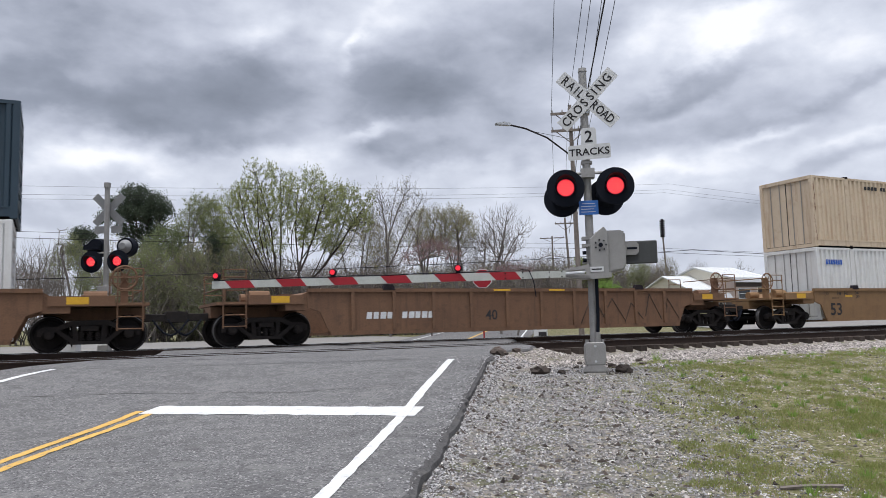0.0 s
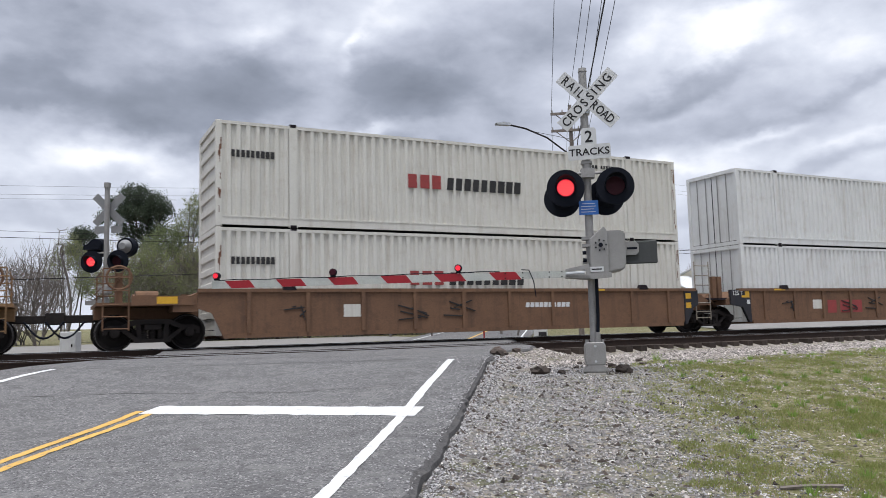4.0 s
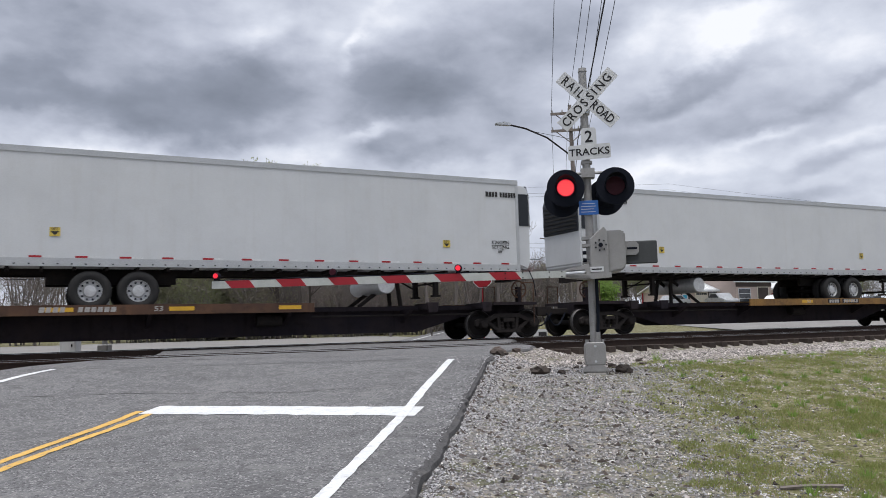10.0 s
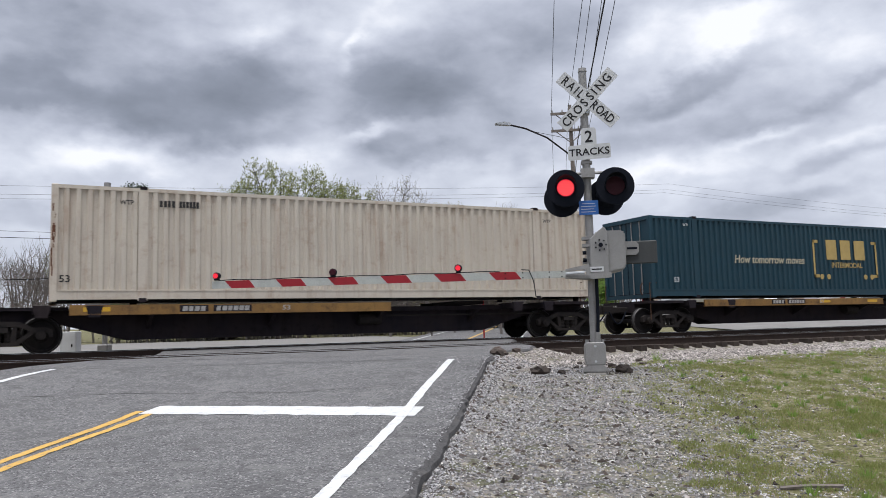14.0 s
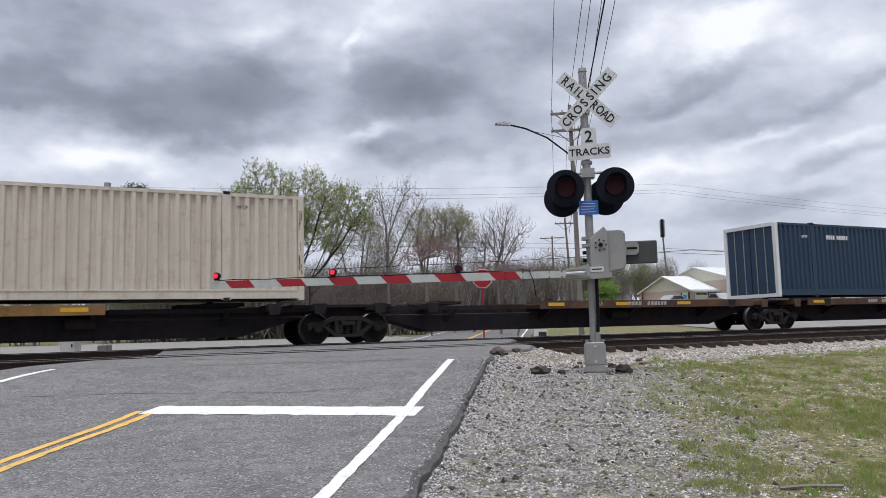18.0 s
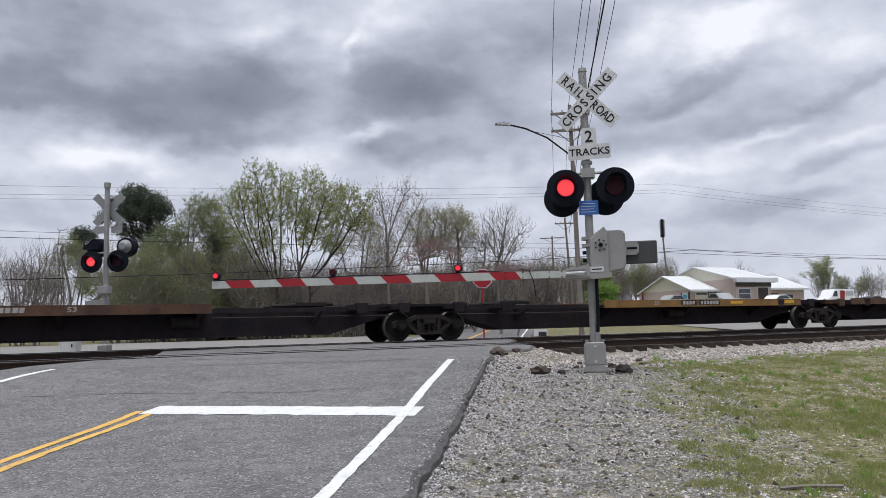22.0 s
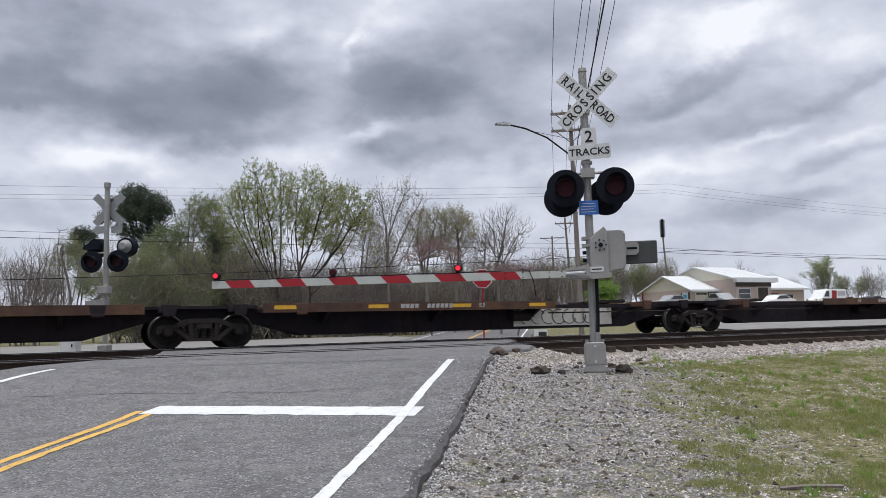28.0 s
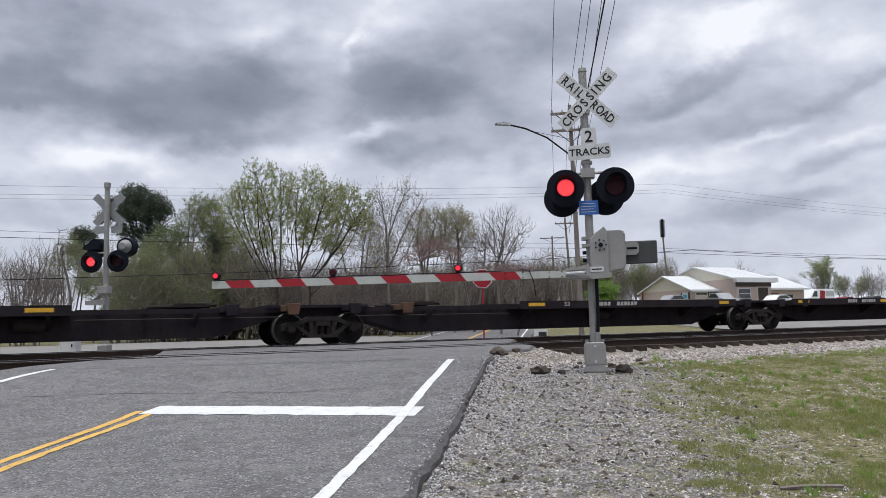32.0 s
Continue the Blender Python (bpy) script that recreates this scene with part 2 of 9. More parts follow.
M["bark_dark"] = surf("dark_bark", (0.075, 0.062, 0.054), (0.048, 0.041, 0.037), 3, 0.95, 0, 0.4, 20)


def leaf_mat(name, a, b):
    mt = surf(name, a, b, 0.6, 0.75, 0, 0.0, 9, per_piece=0.35, spec=0.15)
    nt = mt.node_tree
    bs = nt.nodes["Principled BSDF"]
    tr, mx = nt.nodes.new("ShaderNodeBsdfTranslucent"), nt.nodes.new("ShaderNodeMixShader")
    tr.inputs[0].default_value = (*[min(1, v * 1.5) for v in a], 1)
    mx.inputs[0].default_value = 0.5
    nt.links.new(bs.outputs[0], mx.inputs[1])
    nt.links.new(tr.outputs[0], mx.inputs[2])
    nt.links.new(mx.outputs[0], nt.nodes["Material Output"].inputs[0])
    return mt


M["leaf_spring"] = leaf_mat("fresh_spring_leaves", (0.275, 0.300, 0.125), (0.21, 0.235, 0.09))
M["leaf_olive"] = leaf_mat("olive_spring_leaves", (0.20, 0.225, 0.10), (0.13, 0.155, 0.07))
M["leaf_shrub"] = leaf_mat("dull_green_shrub_leaves", (0.175, 0.192, 0.10), (0.115, 0.135, 0.07))
M["leaf_mid"] = leaf_mat("mid_green_leaves", (0.155, 0.182, 0.088), (0.105, 0.13, 0.064))
M["leaf_pine"] = leaf_mat("dark_pine_needles", (0.066, 0.084, 0.058), (0.042, 0.056, 0.041))
M["leaf_bud"] = leaf_mat("reddish_buds", (0.27, 0.165, 0.17), (0.19, 0.125, 0.125))
M["leaf_yellow"] = leaf_mat("yellowish_catkins", (0.255, 0.24, 0.13), (0.19, 0.175, 0.10))
M["leaf_bush"] = leaf_mat("bright_green_bush_leaves", (0.17, 0.26, 0.06), (0.12, 0.19, 0.05))
M["grass_blade"] = leaf_mat("short_spring_grass", (0.22, 0.245, 0.085), (0.15, 0.165, 0.06))
M["grass_dry"] = leaf_mat("dry_grass", (0.33, 0.27, 0.16), (0.24, 0.19, 0.11))


def add_speckle(mt, scale, light, dark, amount, seam=None):
    """Aggregate: tiny pale and dark chips over a material's colour."""
    nt = mt.node_tree
    N, link = nt.nodes.new, nt.links.new
    bs = nt.nodes["Principled BSDF"]
    base = bs.inputs["Base Color"].links[0].from_socket
    co = N("ShaderNodeTexCoord")
    for sc, col, lo, hi in ((scale, light, 0.80, 0.93), (scale * 0.8, dark, 0.76, 0.92)):
        vo = N("ShaderNodeTexVoronoi")
        vo.inputs["Scale"].default_value = sc
        link(co.outputs["Object"], vo.inputs["Vector"])
        sp = N("ShaderNodeSeparateColor")
        link(vo.outputs["Color"], sp.inputs[0])
        mr = N("ShaderNodeMapRange")
        mr.inputs["From Min"].default_value, mr.inputs["From Max"].default_value = lo, hi
        mr.inputs["To Max"].default_value = amount
        link(sp.outputs[0], mr.inputs["Value"])
        mx = N("ShaderNodeMix")
        mx.data_type = "RGBA"
        link(mr.outputs[0], mx.inputs["Factor"])
        link(base, mx.inputs["A"])
        mx.inputs["B"].default_value = (*col, 1)
        base = mx.outputs["Result"]
    link(base, bs.inputs["Base Color"])


add_speckle(M["asphalt"], 64, (0.33, 0.325, 0.32), (0.045, 0.045, 0.048), 0.7)
add_speckle(M["asphalt"], 7, (0.19, 0.187, 0.185), (0.085, 0.084, 0.086), 0.4)
add_speckle(M["asphalt_new"], 46, (0.22, 0.215, 0.21), (0.03, 0.03, 0.032), 0.6)
# ---------------------------------------------------------------- building helpers
def part(name, bm, material, parent=None, label="", smooth=False, kind=""):
    """Link a bmesh as one mesh object under a thing or a part."""
    me = bpy.data.meshes.new(name)
    bm.to_mesh(me)
    bm.free()
    if smooth:
        me.shade_smooth()
    me.materials.append(material)
    ob = new(name, me)
    if parent:
        ob.parent = parent
    return tagged(ob, label=label, kind=kind)


def again(ob, parent, loc=(0, 0, 0), rot=(0, 0, 0)):
    """Another object on the same mesh."""
    o = new(ob.name.split(".")[0], ob.data)
    o.parent = parent
    o.location, o.rotation_euler = loc, [radians(a) for a in rot]
    if "label" in ob:
        o["label"] = ob["label"]
    return o


def thing(name, label, category, group="", kind=""):
    return tagged(new(name), label, category, group, kind)


def B():
    return bmesh.new()


def box(bm, x0, x1, y0, y1, z0, z1):
    v = [bm.verts.new(c) for c in ((x0, y0, z0), (x1, y0, z0), (x1, y1, z0), (x0, y1, z0), (x0, y0, z1), (x1, y0, z1), (x1, y1, z1), (x0, y1, z1))]
    for f in ((3, 2, 1, 0), (4, 5, 6, 7), (0, 1, 5, 4), (1, 2, 6, 5), (2, 3, 7, 6), (3, 0, 4, 7)):
        bm.faces.new([v[i] for i in f])
    return bm


def bevel(bm, w=0.01, seg=1):
    bmesh.ops.bevel(bm, geom=bm.edges[:], offset=w, segments=seg, affect="EDGES", clamp_overlap=True)
    return bm


def cyl(bm, p0, p1, r0, r1=None, n=12, caps=True):
    p0, p1 = Vector(p0), Vector(p1)
    r1 = r0 if r1 is None else r1
    d = (p1 - p0).normalized()
    a = d.orthogonal().normalized()
    b = d.cross(a)
    rings = []
    for p, r in ((p0, r0), (p1, r1)):
        rings.append([bm.verts.new(p + (a * math.cos(2 * math.pi * k / n) + b * math.sin(2 * math.pi * k / n)) * r) for k in range(n)])
    for k in range(n):
        bm.faces.new((rings[0][k], rings[0][(k + 1) % n], rings[1][(k + 1) % n], rings[1][k]))
    if caps:
        bm.faces.new(rings[0][::-1])
        bm.faces.new(rings[1])
    return bm


def prism(bm, pts, y0, y1, axis="y"):
    """A polygon drawn in x and z, pushed from y0 to y1 (axis x: drawn in y and z; axis z: drawn in x and y)."""
    put = {"y": lambda a, b, c: (a, c, b), "x": lambda a, b, c: (c, a, b), "z": lambda a, b, c: (a, b, c)}[axis]
    lo = [bm.verts.new(put(a, b, y0)) for a, b in pts]
    hi = [bm.verts.new(put(a, b, y1)) for a, b in pts]
    n = len(pts)
    bm.faces.new(lo[::-1])
    bm.faces.new(hi)
    for k in range(n):
        bm.faces.new((lo[k], lo[(k + 1) % n], hi[(k + 1) % n], hi[k]))
    bmesh.ops.recalc_face_normals(bm, faces=bm.faces[-(n + 2):])
    return bm


def tube(bm, pts, r, n=6):
    pts = [Vector(p) for p in pts]
    for a, b in zip(pts, pts[1:]):
        cyl(bm, a, b, r, n=n)
    return bm


def from_arrays(name, verts, faces, material, parent=None, label="", kind="", smooth=False):
    me = bpy.data.meshes.new(name)
    me.from_pydata(verts, [], faces)
    me.materials.append(material)
    if smooth:
        me.shade_smooth()
    ob = new(name, me)
    if parent:
        ob.parent = parent
    return tagged(ob, label=label, kind=kind)


GLYPH_SETS = {}


def cut_letters(strings):
    """Meshes of words in the built-in font, one unit high, cut before the scene fills up."""
    obs = []
    for text, shear in strings:
        cu = bpy.data.curves.new("letters", "FONT")
        cu.body, cu.size, cu.extrude, cu.align_x, cu.align_y, cu.shear, cu.resolution_u, cu.offset = text, 1.0, 0.004, "LEFT", "CENTER", shear, 3, 0.016
        obs.append((text, shear, new("letters", cu)))
    dg = bpy.context.evaluated_depsgraph_get()
    for text, shear, ob in obs:
        GLYPH_SETS[text, shear] = bpy.data.meshes.new_from_object(ob.evaluated_get(dg))
    for text, shear, ob in obs:
        cu = ob.data
        bpy.data.objects.remove(ob)
        bpy.data.curves.remove(cu)


cut_letters([(t, 0.0) for t in ("RAIL", "ROAD", "CROS", "SING", "2", "TRACKS", "STOP", "RAILROAD", "CROSSING", "125T", "125 T", "46", "20", "53", "48", "45", "40", "53   48", "STACK 2 HIGH ONLY", "STACK 3 HIGH ONLY", "STACK LIMIT 3 HIGH", "TOP LIFT ONLY", "WTP",
             "53'", "Intermodal", "KINGPIN", "SETTING", '36"', "INTERMODAL", "LIFT", "R", "A", "I", "L", "O", "D", "C", "S", "N", "G")]
            + [("53", 0.1), ("How tomorrow moves", 0.15), ("Refrigerated Transportation Solutions Since 1943", 0.15)])


def lettering(name, text, size, material, parent, m, depth=0.004, align="CENTER", label="", squeeze=1.0, shear=0.0):
    """Real letters, as one mesh part lying in its own x-y plane."""
    me = GLYPH_SETS[text, shear].copy()
    me.name = name
    xs = [v.co.x for v in me.vertices]
    if align == "CENTER":
        me.transform(Matrix.Translation((-(min(xs) + max(xs)) / 2, 0, 0)))
    me.transform(Matrix.Diagonal((squeeze * size, size, depth / 0.004, 1)))
    me.materials.clear()
    me.materials.append(material)
    ob = new(name, me)
    ob.parent = parent
    ob.matrix_basis = m
    return tagged(ob, label=label)


# ---------------------------------------------------------------- lie of the land
PHI = radians(34)
UX, UY = math.sin(PHI), math.cos(PHI)        # along the road
WX, WY = math.cos(PHI), -math.sin(PHI)       # across it, to its right
NEAR_Y, FAR_Y = 18.05, 22.45                 # track centre lines
NEAR_Z, FAR_Z = -0.08, 0.0                   # rail tops
GAUGE = 0.7525                               # centre of a rail from the track's centre

ZR = ([-40, -15, 0, 5.4, 8.46, 10.2, 12.8, 15, 60], [-2.6, -1.8, -1.15, -0.81, -0.59, -0.41, -0.18, -0.12, -0.11])
ZC = ([13.5, 16, 17.2, 18.9, 20.5, 21.6, 23.3, 26, 32, 42, 60, 100, 300], [-0.15, -0.115, -0.10, -0.10, -0.07, -0.03, -0.03, -0.08, -0.22, -0.35, 0.2, 1.6, 5.0])
ZG = ([-300, -60, -5, 2, 5, 6.5, 8.8, 10.3, 12, 14.5, 16.0, 16.6, 17.1, 24.0, 25.3, 27, 33, 42, 52, 57, 63, 67, 75, 120, 400, 900],
      [-4, -2.4, -1.5, -1.15, -0.98, -0.83, -0.60, -0.43, -0.385, -0.41, -0.45, -0.425, -0.32, -0.24, -0.3, -0.30, -0.26, -0.30, 1.2, 1.45, 1.75, 2.0, 2.0, 3.0, 7, 10])


def road_z(x, y):
    u = x * UX + y * UY
    k = min(1, max(0, (y - 12.5) / 3.0))
    return float(np.interp(u, *ZR)) * (1 - k) + float(np.interp(y, *ZC)) * k


def right_edge(y):
    """The asphalt's right edge; it swells into a tongue along the near rail."""
    k = min(1, max(0, (y - 13.4) / 1.7)) - min(1, max(0, (y - 17.0) / 0.7))
    return -0.93 + 0.66 * k * k * (3 - 2 * k)


def left_edge(y):
    return -8.95 if y < 17.0 else (-8.95 - min(1.0, (y - 17.0) / 4.7) * 2.3 if y < 26 else -11.25 + min(1.0, (y - 26) / 6) * 2.3)


def ground_z(x, y):
    w = x * WX + y * WY
    g = float(np.interp(y, *ZG))
    if y > 42:
        k = min(1, max(0, (x - 30) / 28))
        g = g * k * k * (3 - 2 * k) + (-0.3 + 0.012 * (y - 42)) * (1 - k * k * (3 - 2 * k))
    g += 0.03 * noise.noise((x * 0.35, y * 0.35, 0)) + 0.012 * noise.noise((x * 1.7, y * 1.7, 3))
    if left_edge(y) - 0.6 < w < right_edge(y) - 0.2:
        g = min(g, road_z(x, y) - 0.10)
    elif -0.2 <= w - right_edge(y) < 0.9 and 2.0 < y < 16.0:
        low = 0.045 if y > 13 else 0.045 + 0.055 * min(1, (13 - y) / 2)
        g = min(max(g, road_z(x, y) - low - 0.26 * max(0, w - right_edge(y))), road_z(x, y) - low)
    return g


def axis_steps(*runs):
    out = []
    for a, b, s in runs:
        out += list(np.arange(a, b, s))
    return out + [runs[-1][1]]


def ground_material():
    mt = surf("verge_ground", (0.12, 0.128, 0.05), (0.195, 0.165, 0.10), 3.2, 0.95, 0, 0.8, 45, dirt=(0.095, 0.085, 0.055), dirt_amt=0.75, spec=0.1, fine=0.6)
    nt = mt.node_tree
    N, link = nt.nodes.new, nt.links.new
    bs = nt.nodes["Principled BSDF"]
    grass = bs.inputs["Base Color"].links[0].from_socket
    co = N("ShaderNodeTexCoord")
    sep = N("ShaderNodeSeparateXYZ")
    link(co.outputs["Object"], sep.inputs[0])

    def m(op, a, b=0.0, c=None, clamp=False):
        n = N("ShaderNodeMath")
        n.operation, n.use_clamp = op, clamp
        for i, v in enumerate((a, b, c)):
            if v is None:
                continue
            if isinstance(v, (int, float)):
                n.inputs[i].default_value = v
            else:
                link(v, n.inputs[i])
        return n.outputs[0]

    def noise_tex(sc, det):
        n = N("ShaderNodeTexNoise")
        n.inputs["Scale"].default_value, n.inputs["Detail"].default_value, n.inputs["Roughness"].default_value = sc, det, 0.65
        link(co.outputs["Object"], n.inputs["Vector"])
        return n.outputs["Fac"]

    x, y = sep.outputs[0], sep.outputs[1]
    w = m("ADD", m("MULTIPLY", x, WX), m("MULTIPLY", y, WY))
    wob = m("ADD", m("MULTIPLY_ADD", noise_tex(0.8, 6), 5.0, -2.5), m("MULTIPLY_ADD", noise_tex(7.0, 4), 2.4, -1.2))
    right = m("MULTIPLY_ADD", m("ADD", w, wob), 0.75, -0.55, clamp=True)             # grass lies off the road's edge
    near = m("MULTIPLY_ADD", m("ADD", y, m("MULTIPLY", wob, 1.0)), -1.0, 11.9, clamp=True)   # and short of the ballast
    far = m("MULTIPLY_ADD", m("ADD", y, wob), 1.0, -30.5, clamp=True)              # and beyond the tracks
    left = m("MULTIPLY_ADD", m("ADD", w, wob), -1.0, -10.5, clamp=True)
    fac = m("MAXIMUM", m("MULTIPLY", m("MAXIMUM", right, left), near), far)
    vor = N("ShaderNodeTexVoronoi")
    vor.inputs["Scale"].default_value = 24
    link(co.outputs["Object"], vor.inputs["Vector"])
    pale = m("MULTIPLY_ADD", y, 0.5, -4.9, clamp=True)
    rampd = N("ShaderNodeMix")
    rampd.data_type = "RGBA"
    link(pale, rampd.inputs["Factor"])
    rampd.inputs["A"].default_value, rampd.inputs["B"].default_value = (0.185, 0.174, 0.168, 1), (0.275, 0.25, 0.233, 1)
    hv = N("ShaderNodeHueSaturation")
    sepc = N("ShaderNodeSeparateColor")
    link(vor.outputs["Color"], sepc.inputs[0])
    link(m("MULTIPLY_ADD", sepc.outputs[0], 1.1, 0.35), hv.inputs["Value"])
    link(rampd.outputs["Result"], hv.inputs["Color"])
    mixc = N("ShaderNodeMix")
    mixc.data_type = "RGBA"
    link(fac, mixc.inputs["Factor"])
    link(hv.outputs[0], mixc.inputs["A"])
    link(grass, mixc.inputs["B"])
    link(mixc.outputs["Result"], bs.inputs["Base Color"])
    bp = N("ShaderNodeBump")
    bp.inputs["Strength"].default_value, bp.inputs["Distance"].default_value = 0.8, 0.03
    link(vor.outputs["Distance"], bp.inputs["Height"])
    link(bp.outputs[0], bs.inputs["Normal"])
    add_speckle(mt, 30, (0.36, 0.33, 0.27), (0.055, 0.05, 0.042), 0.75)
    add_speckle(mt, 9, (0.25, 0.22, 0.16), (0.085, 0.09, 0.035), 0.6)
    return mt


def build_ground():
    xs = axis_steps((-900, -120, 60), (-120, -20, 10), (-20, -4, 1), (-4, 22, 0.3), (22, 60, 1.5), (60, 140, 6), (140, 1200, 80))
    ys = axis_steps((-300, -20, 28), (-20, 0, 2), (0, 27, 0.3), (27, 80, 1.5), (80, 160, 8), (160, 1200, 80))
    verts = [(x, y, ground_z(x, y)) for y in ys for x in xs]
    n = len(xs)
    faces = [(j * n + i, j * n + i + 1, j * n + n + i + 1, j * n + n + i) for j in range(len(ys) - 1) for i in range(n - 1)]
    tagged(from_arrays("ground", verts, faces, ground_material(), smooth=True), "gravel and patchy spring grass beside the road and tracks", "ground", kind="structure")


build_ground()


def build_road():
    us = axis_steps((-30, 0, 1.5), (0, 4, 0.3), (4, 22, 0.1), (22, 34, 0.3), (34, 120, 2.0))
    rng = random.Random(5)
    verts, faces = [], []
    fr = [0, 0.004, 0.1, 0.25, 0.4, 0.5, 0.6, 0.75, 0.9, 0.95, 0.975, 0.988, 0.996, 1.0]
    jag = 0.0
    for u in us:
        jag = 0.07 * noise.noise((u * 0.9, 2, 0)) + 0.03 * noise.noise((u * 4.3, 5, 0)) + 0.016 * noise.noise((u * 13.0, 8, 0))
        for k, f in enumerate(fr):
            yy = u * UY + (-5.0) * WY
            lo, hi = left_edge(yy), right_edge(u * UY - right_edge(yy) * 0.559) + jag
            w = lo + (hi - lo) * f
            if 0.97 < f < 1.0:
                w += 0.035 * noise.noise((u * 5.0, f * 40, 3))
            x, y = u * UX + w * WX, u * UY + w * WY
            z = road_z(x, y) + 0.006 * noise.noise((x * 0.8, y * 0.8, 7))
            if f >= 0.988:
                z -= 0.018 if f == 0.988 else 0.05
            if k in (0, len(fr) - 1):
                z -= 0.16
            verts.append((x, y, z))
    n = len(fr)
    for j in range(len(us) - 1):
        for i in range(n - 1):
            faces.append((j * n + i, j * n + i + 1, j * n + n + i + 1, j * n + n + i))
    ob = from_arrays("road", verts, faces, M["asphalt"], smooth=False)
    ob.data.materials.append(M["asphalt_edge"])
    for p in ob.data.polygons:
        if p.index % (n - 1) >= n - 3:
            p.material_index = 1
    tagged(ob, "worn grey asphalt road climbing to the rail crossing", "road", kind="structure")
    return ob


road = build_road()


def ribbon(name, path, width, material, parent, lift=0.004, label="", ragged=0.0, seed=1):
    """A thin painted band on the road, from (u, w) to (u, w)."""
    rng = random.Random(seed)
    (u0, w0), (u1, w1) = path
    L = math.hypot(u1 - u0, w1 - w0)
    n = max(2, int(L / 0.12))
    du, dw = (u1 - u0) / L, (w1 - w0) / L
    verts, faces = [], []
    for i in range(n + 1):
        s = L * i / n
        for side in (-1, -0.33, 0.33, 1):
            e = side * width / 2 + (rng.uniform(-ragged, ragged) if abs(side) == 1 else 0)
            u, w = u0 + du * s - dw * e, w0 + dw * s + du * e
            x, y = u * UX + w * WX, u * UY + w * WY
            verts.append((x, y, road_z(x, y) + 0.006 * noise.noise((x * 0.8, y * 0.8, 7)) + lift))
    for i in range(n):
        for k in range(3):
            a = i * 4 + k
            faces.append((a, a + 1, a + 5, a + 4))
    return from_arrays(name, verts, faces, material, parent, label)


ribbon("stop_line", ((8.98, -4.72), (8.72, -1.42)), 0.46, M["paint_white"], road, 0.005, "white stop line", 0.02, 2)
ribbon("edge_line", ((-20, -1.6), (13.1, -1.57)), 0.115, M["paint_white"], road, 0.008, "white edge line", 0.008, 3)
ribbon("edge_line", ((-20, -8.08), (12.2, -8.1)), 0.115, M["paint_white"], road, 0.008, "white edge line", 0.008, 4)
ribbon("centre_line", ((-20, -4.86), (8.9, -4.80)), 0.105, M["paint_yellow"], road, 0.006, "yellow centre line", 0.008, 5)
ribbon("centre_line", ((-20, -4.62), (8.75, -4.60)), 0.105, M["paint_yellow"], road, 0.006, "yellow centre line", 0.014, 6)
ribbon("edge_line", ((30, -1.6), (110, -1.6)), 0.13, M["paint_white"], road, 0.008, "white edge line", 0.01, 7)
ribbon("edge_line", ((30, -8.1), (110, -8.1)), 0.13, M["paint_white"], road, 0.008, "white edge line", 0.01, 8)
ribbon("centre_line", ((33, -4.8), (110, -4.8)), 0.2, M["paint_yellow"], road, 0.008, "yellow centre line", 0.01, 9)


def crack(path, width, seed):
    """A crooked tar-dark crack across the road, through (u, w) points."""
    rng = random.Random(seed)
    for (a, b), (c, d) in zip(path, path[1:]):
        n = max(1, int(math.hypot(c - a, d - b) / 0.45))
        pts = [(a + (c - a) * k / n + rng.uniform(-0.035, 0.035), b + (d - b) * k / n + rng.uniform(-0.035, 0.035)) for k in range(n + 1)]
        pts[0], pts[-1] = (a, b), (c, d)
        for p, q in zip(pts, pts[1:]):
            ribbon("crack", (p, q), width * rng.uniform(0.6, 1.4), M["asphalt_new"], road, 0.0035, "", 0.006, seed)


crack(((12.1, -8.6), (12.6, -6.5), (12.9, -4.4), (13.4, -2.3)), 0.035, 1)
crack(((14.2, -8.7), (14.4, -6.2), (14.9, -3.0), (15.0, -1.2)), 0.05, 2)
crack(((9.9, -7.9), (10.1, -5.6), (10.0, -3.2), (10.4, -1.9)), 0.018, 3)


def flat_strip(name, y0, y1, x0, x1, material, label, category, lift=0.05):
    verts, faces = [], []
    xs = axis_steps((x0, x1, 4.0))
    ys = np.linspace(y0, y1, 5)
    for x in xs:
        for y in ys:
            verts.append((x, y, ground_z(x, y) + lift))
    for i in range(len(xs) - 1):
        for k in range(4):
            a = i * 5 + k
            faces.append((a, a + 1, a + 6, a + 5))
    return tagged(from_arrays(name, verts, faces, material), label, category, kind="structure")


flat_strip("side_road", 29.5, 41.0, 25, 260, M["asphalt_far"], "pale side road running along the far side of the tracks", "road")
flat_strip("side_road", 25.9, 40.0, -160, 14.5, M["asphalt_far"], "pale side road running along the far side of the tracks", "road")
flat_strip("paved_yard", 40.05, 58.0, -160, 23.0, M["asphalt_far"], "pale paved yard before the wood", "yard")


flat_strip("shop_lot", 41.05, 60.0, 44, 260, M["asphalt_far"], "pale paved lot before the shop", "yard")


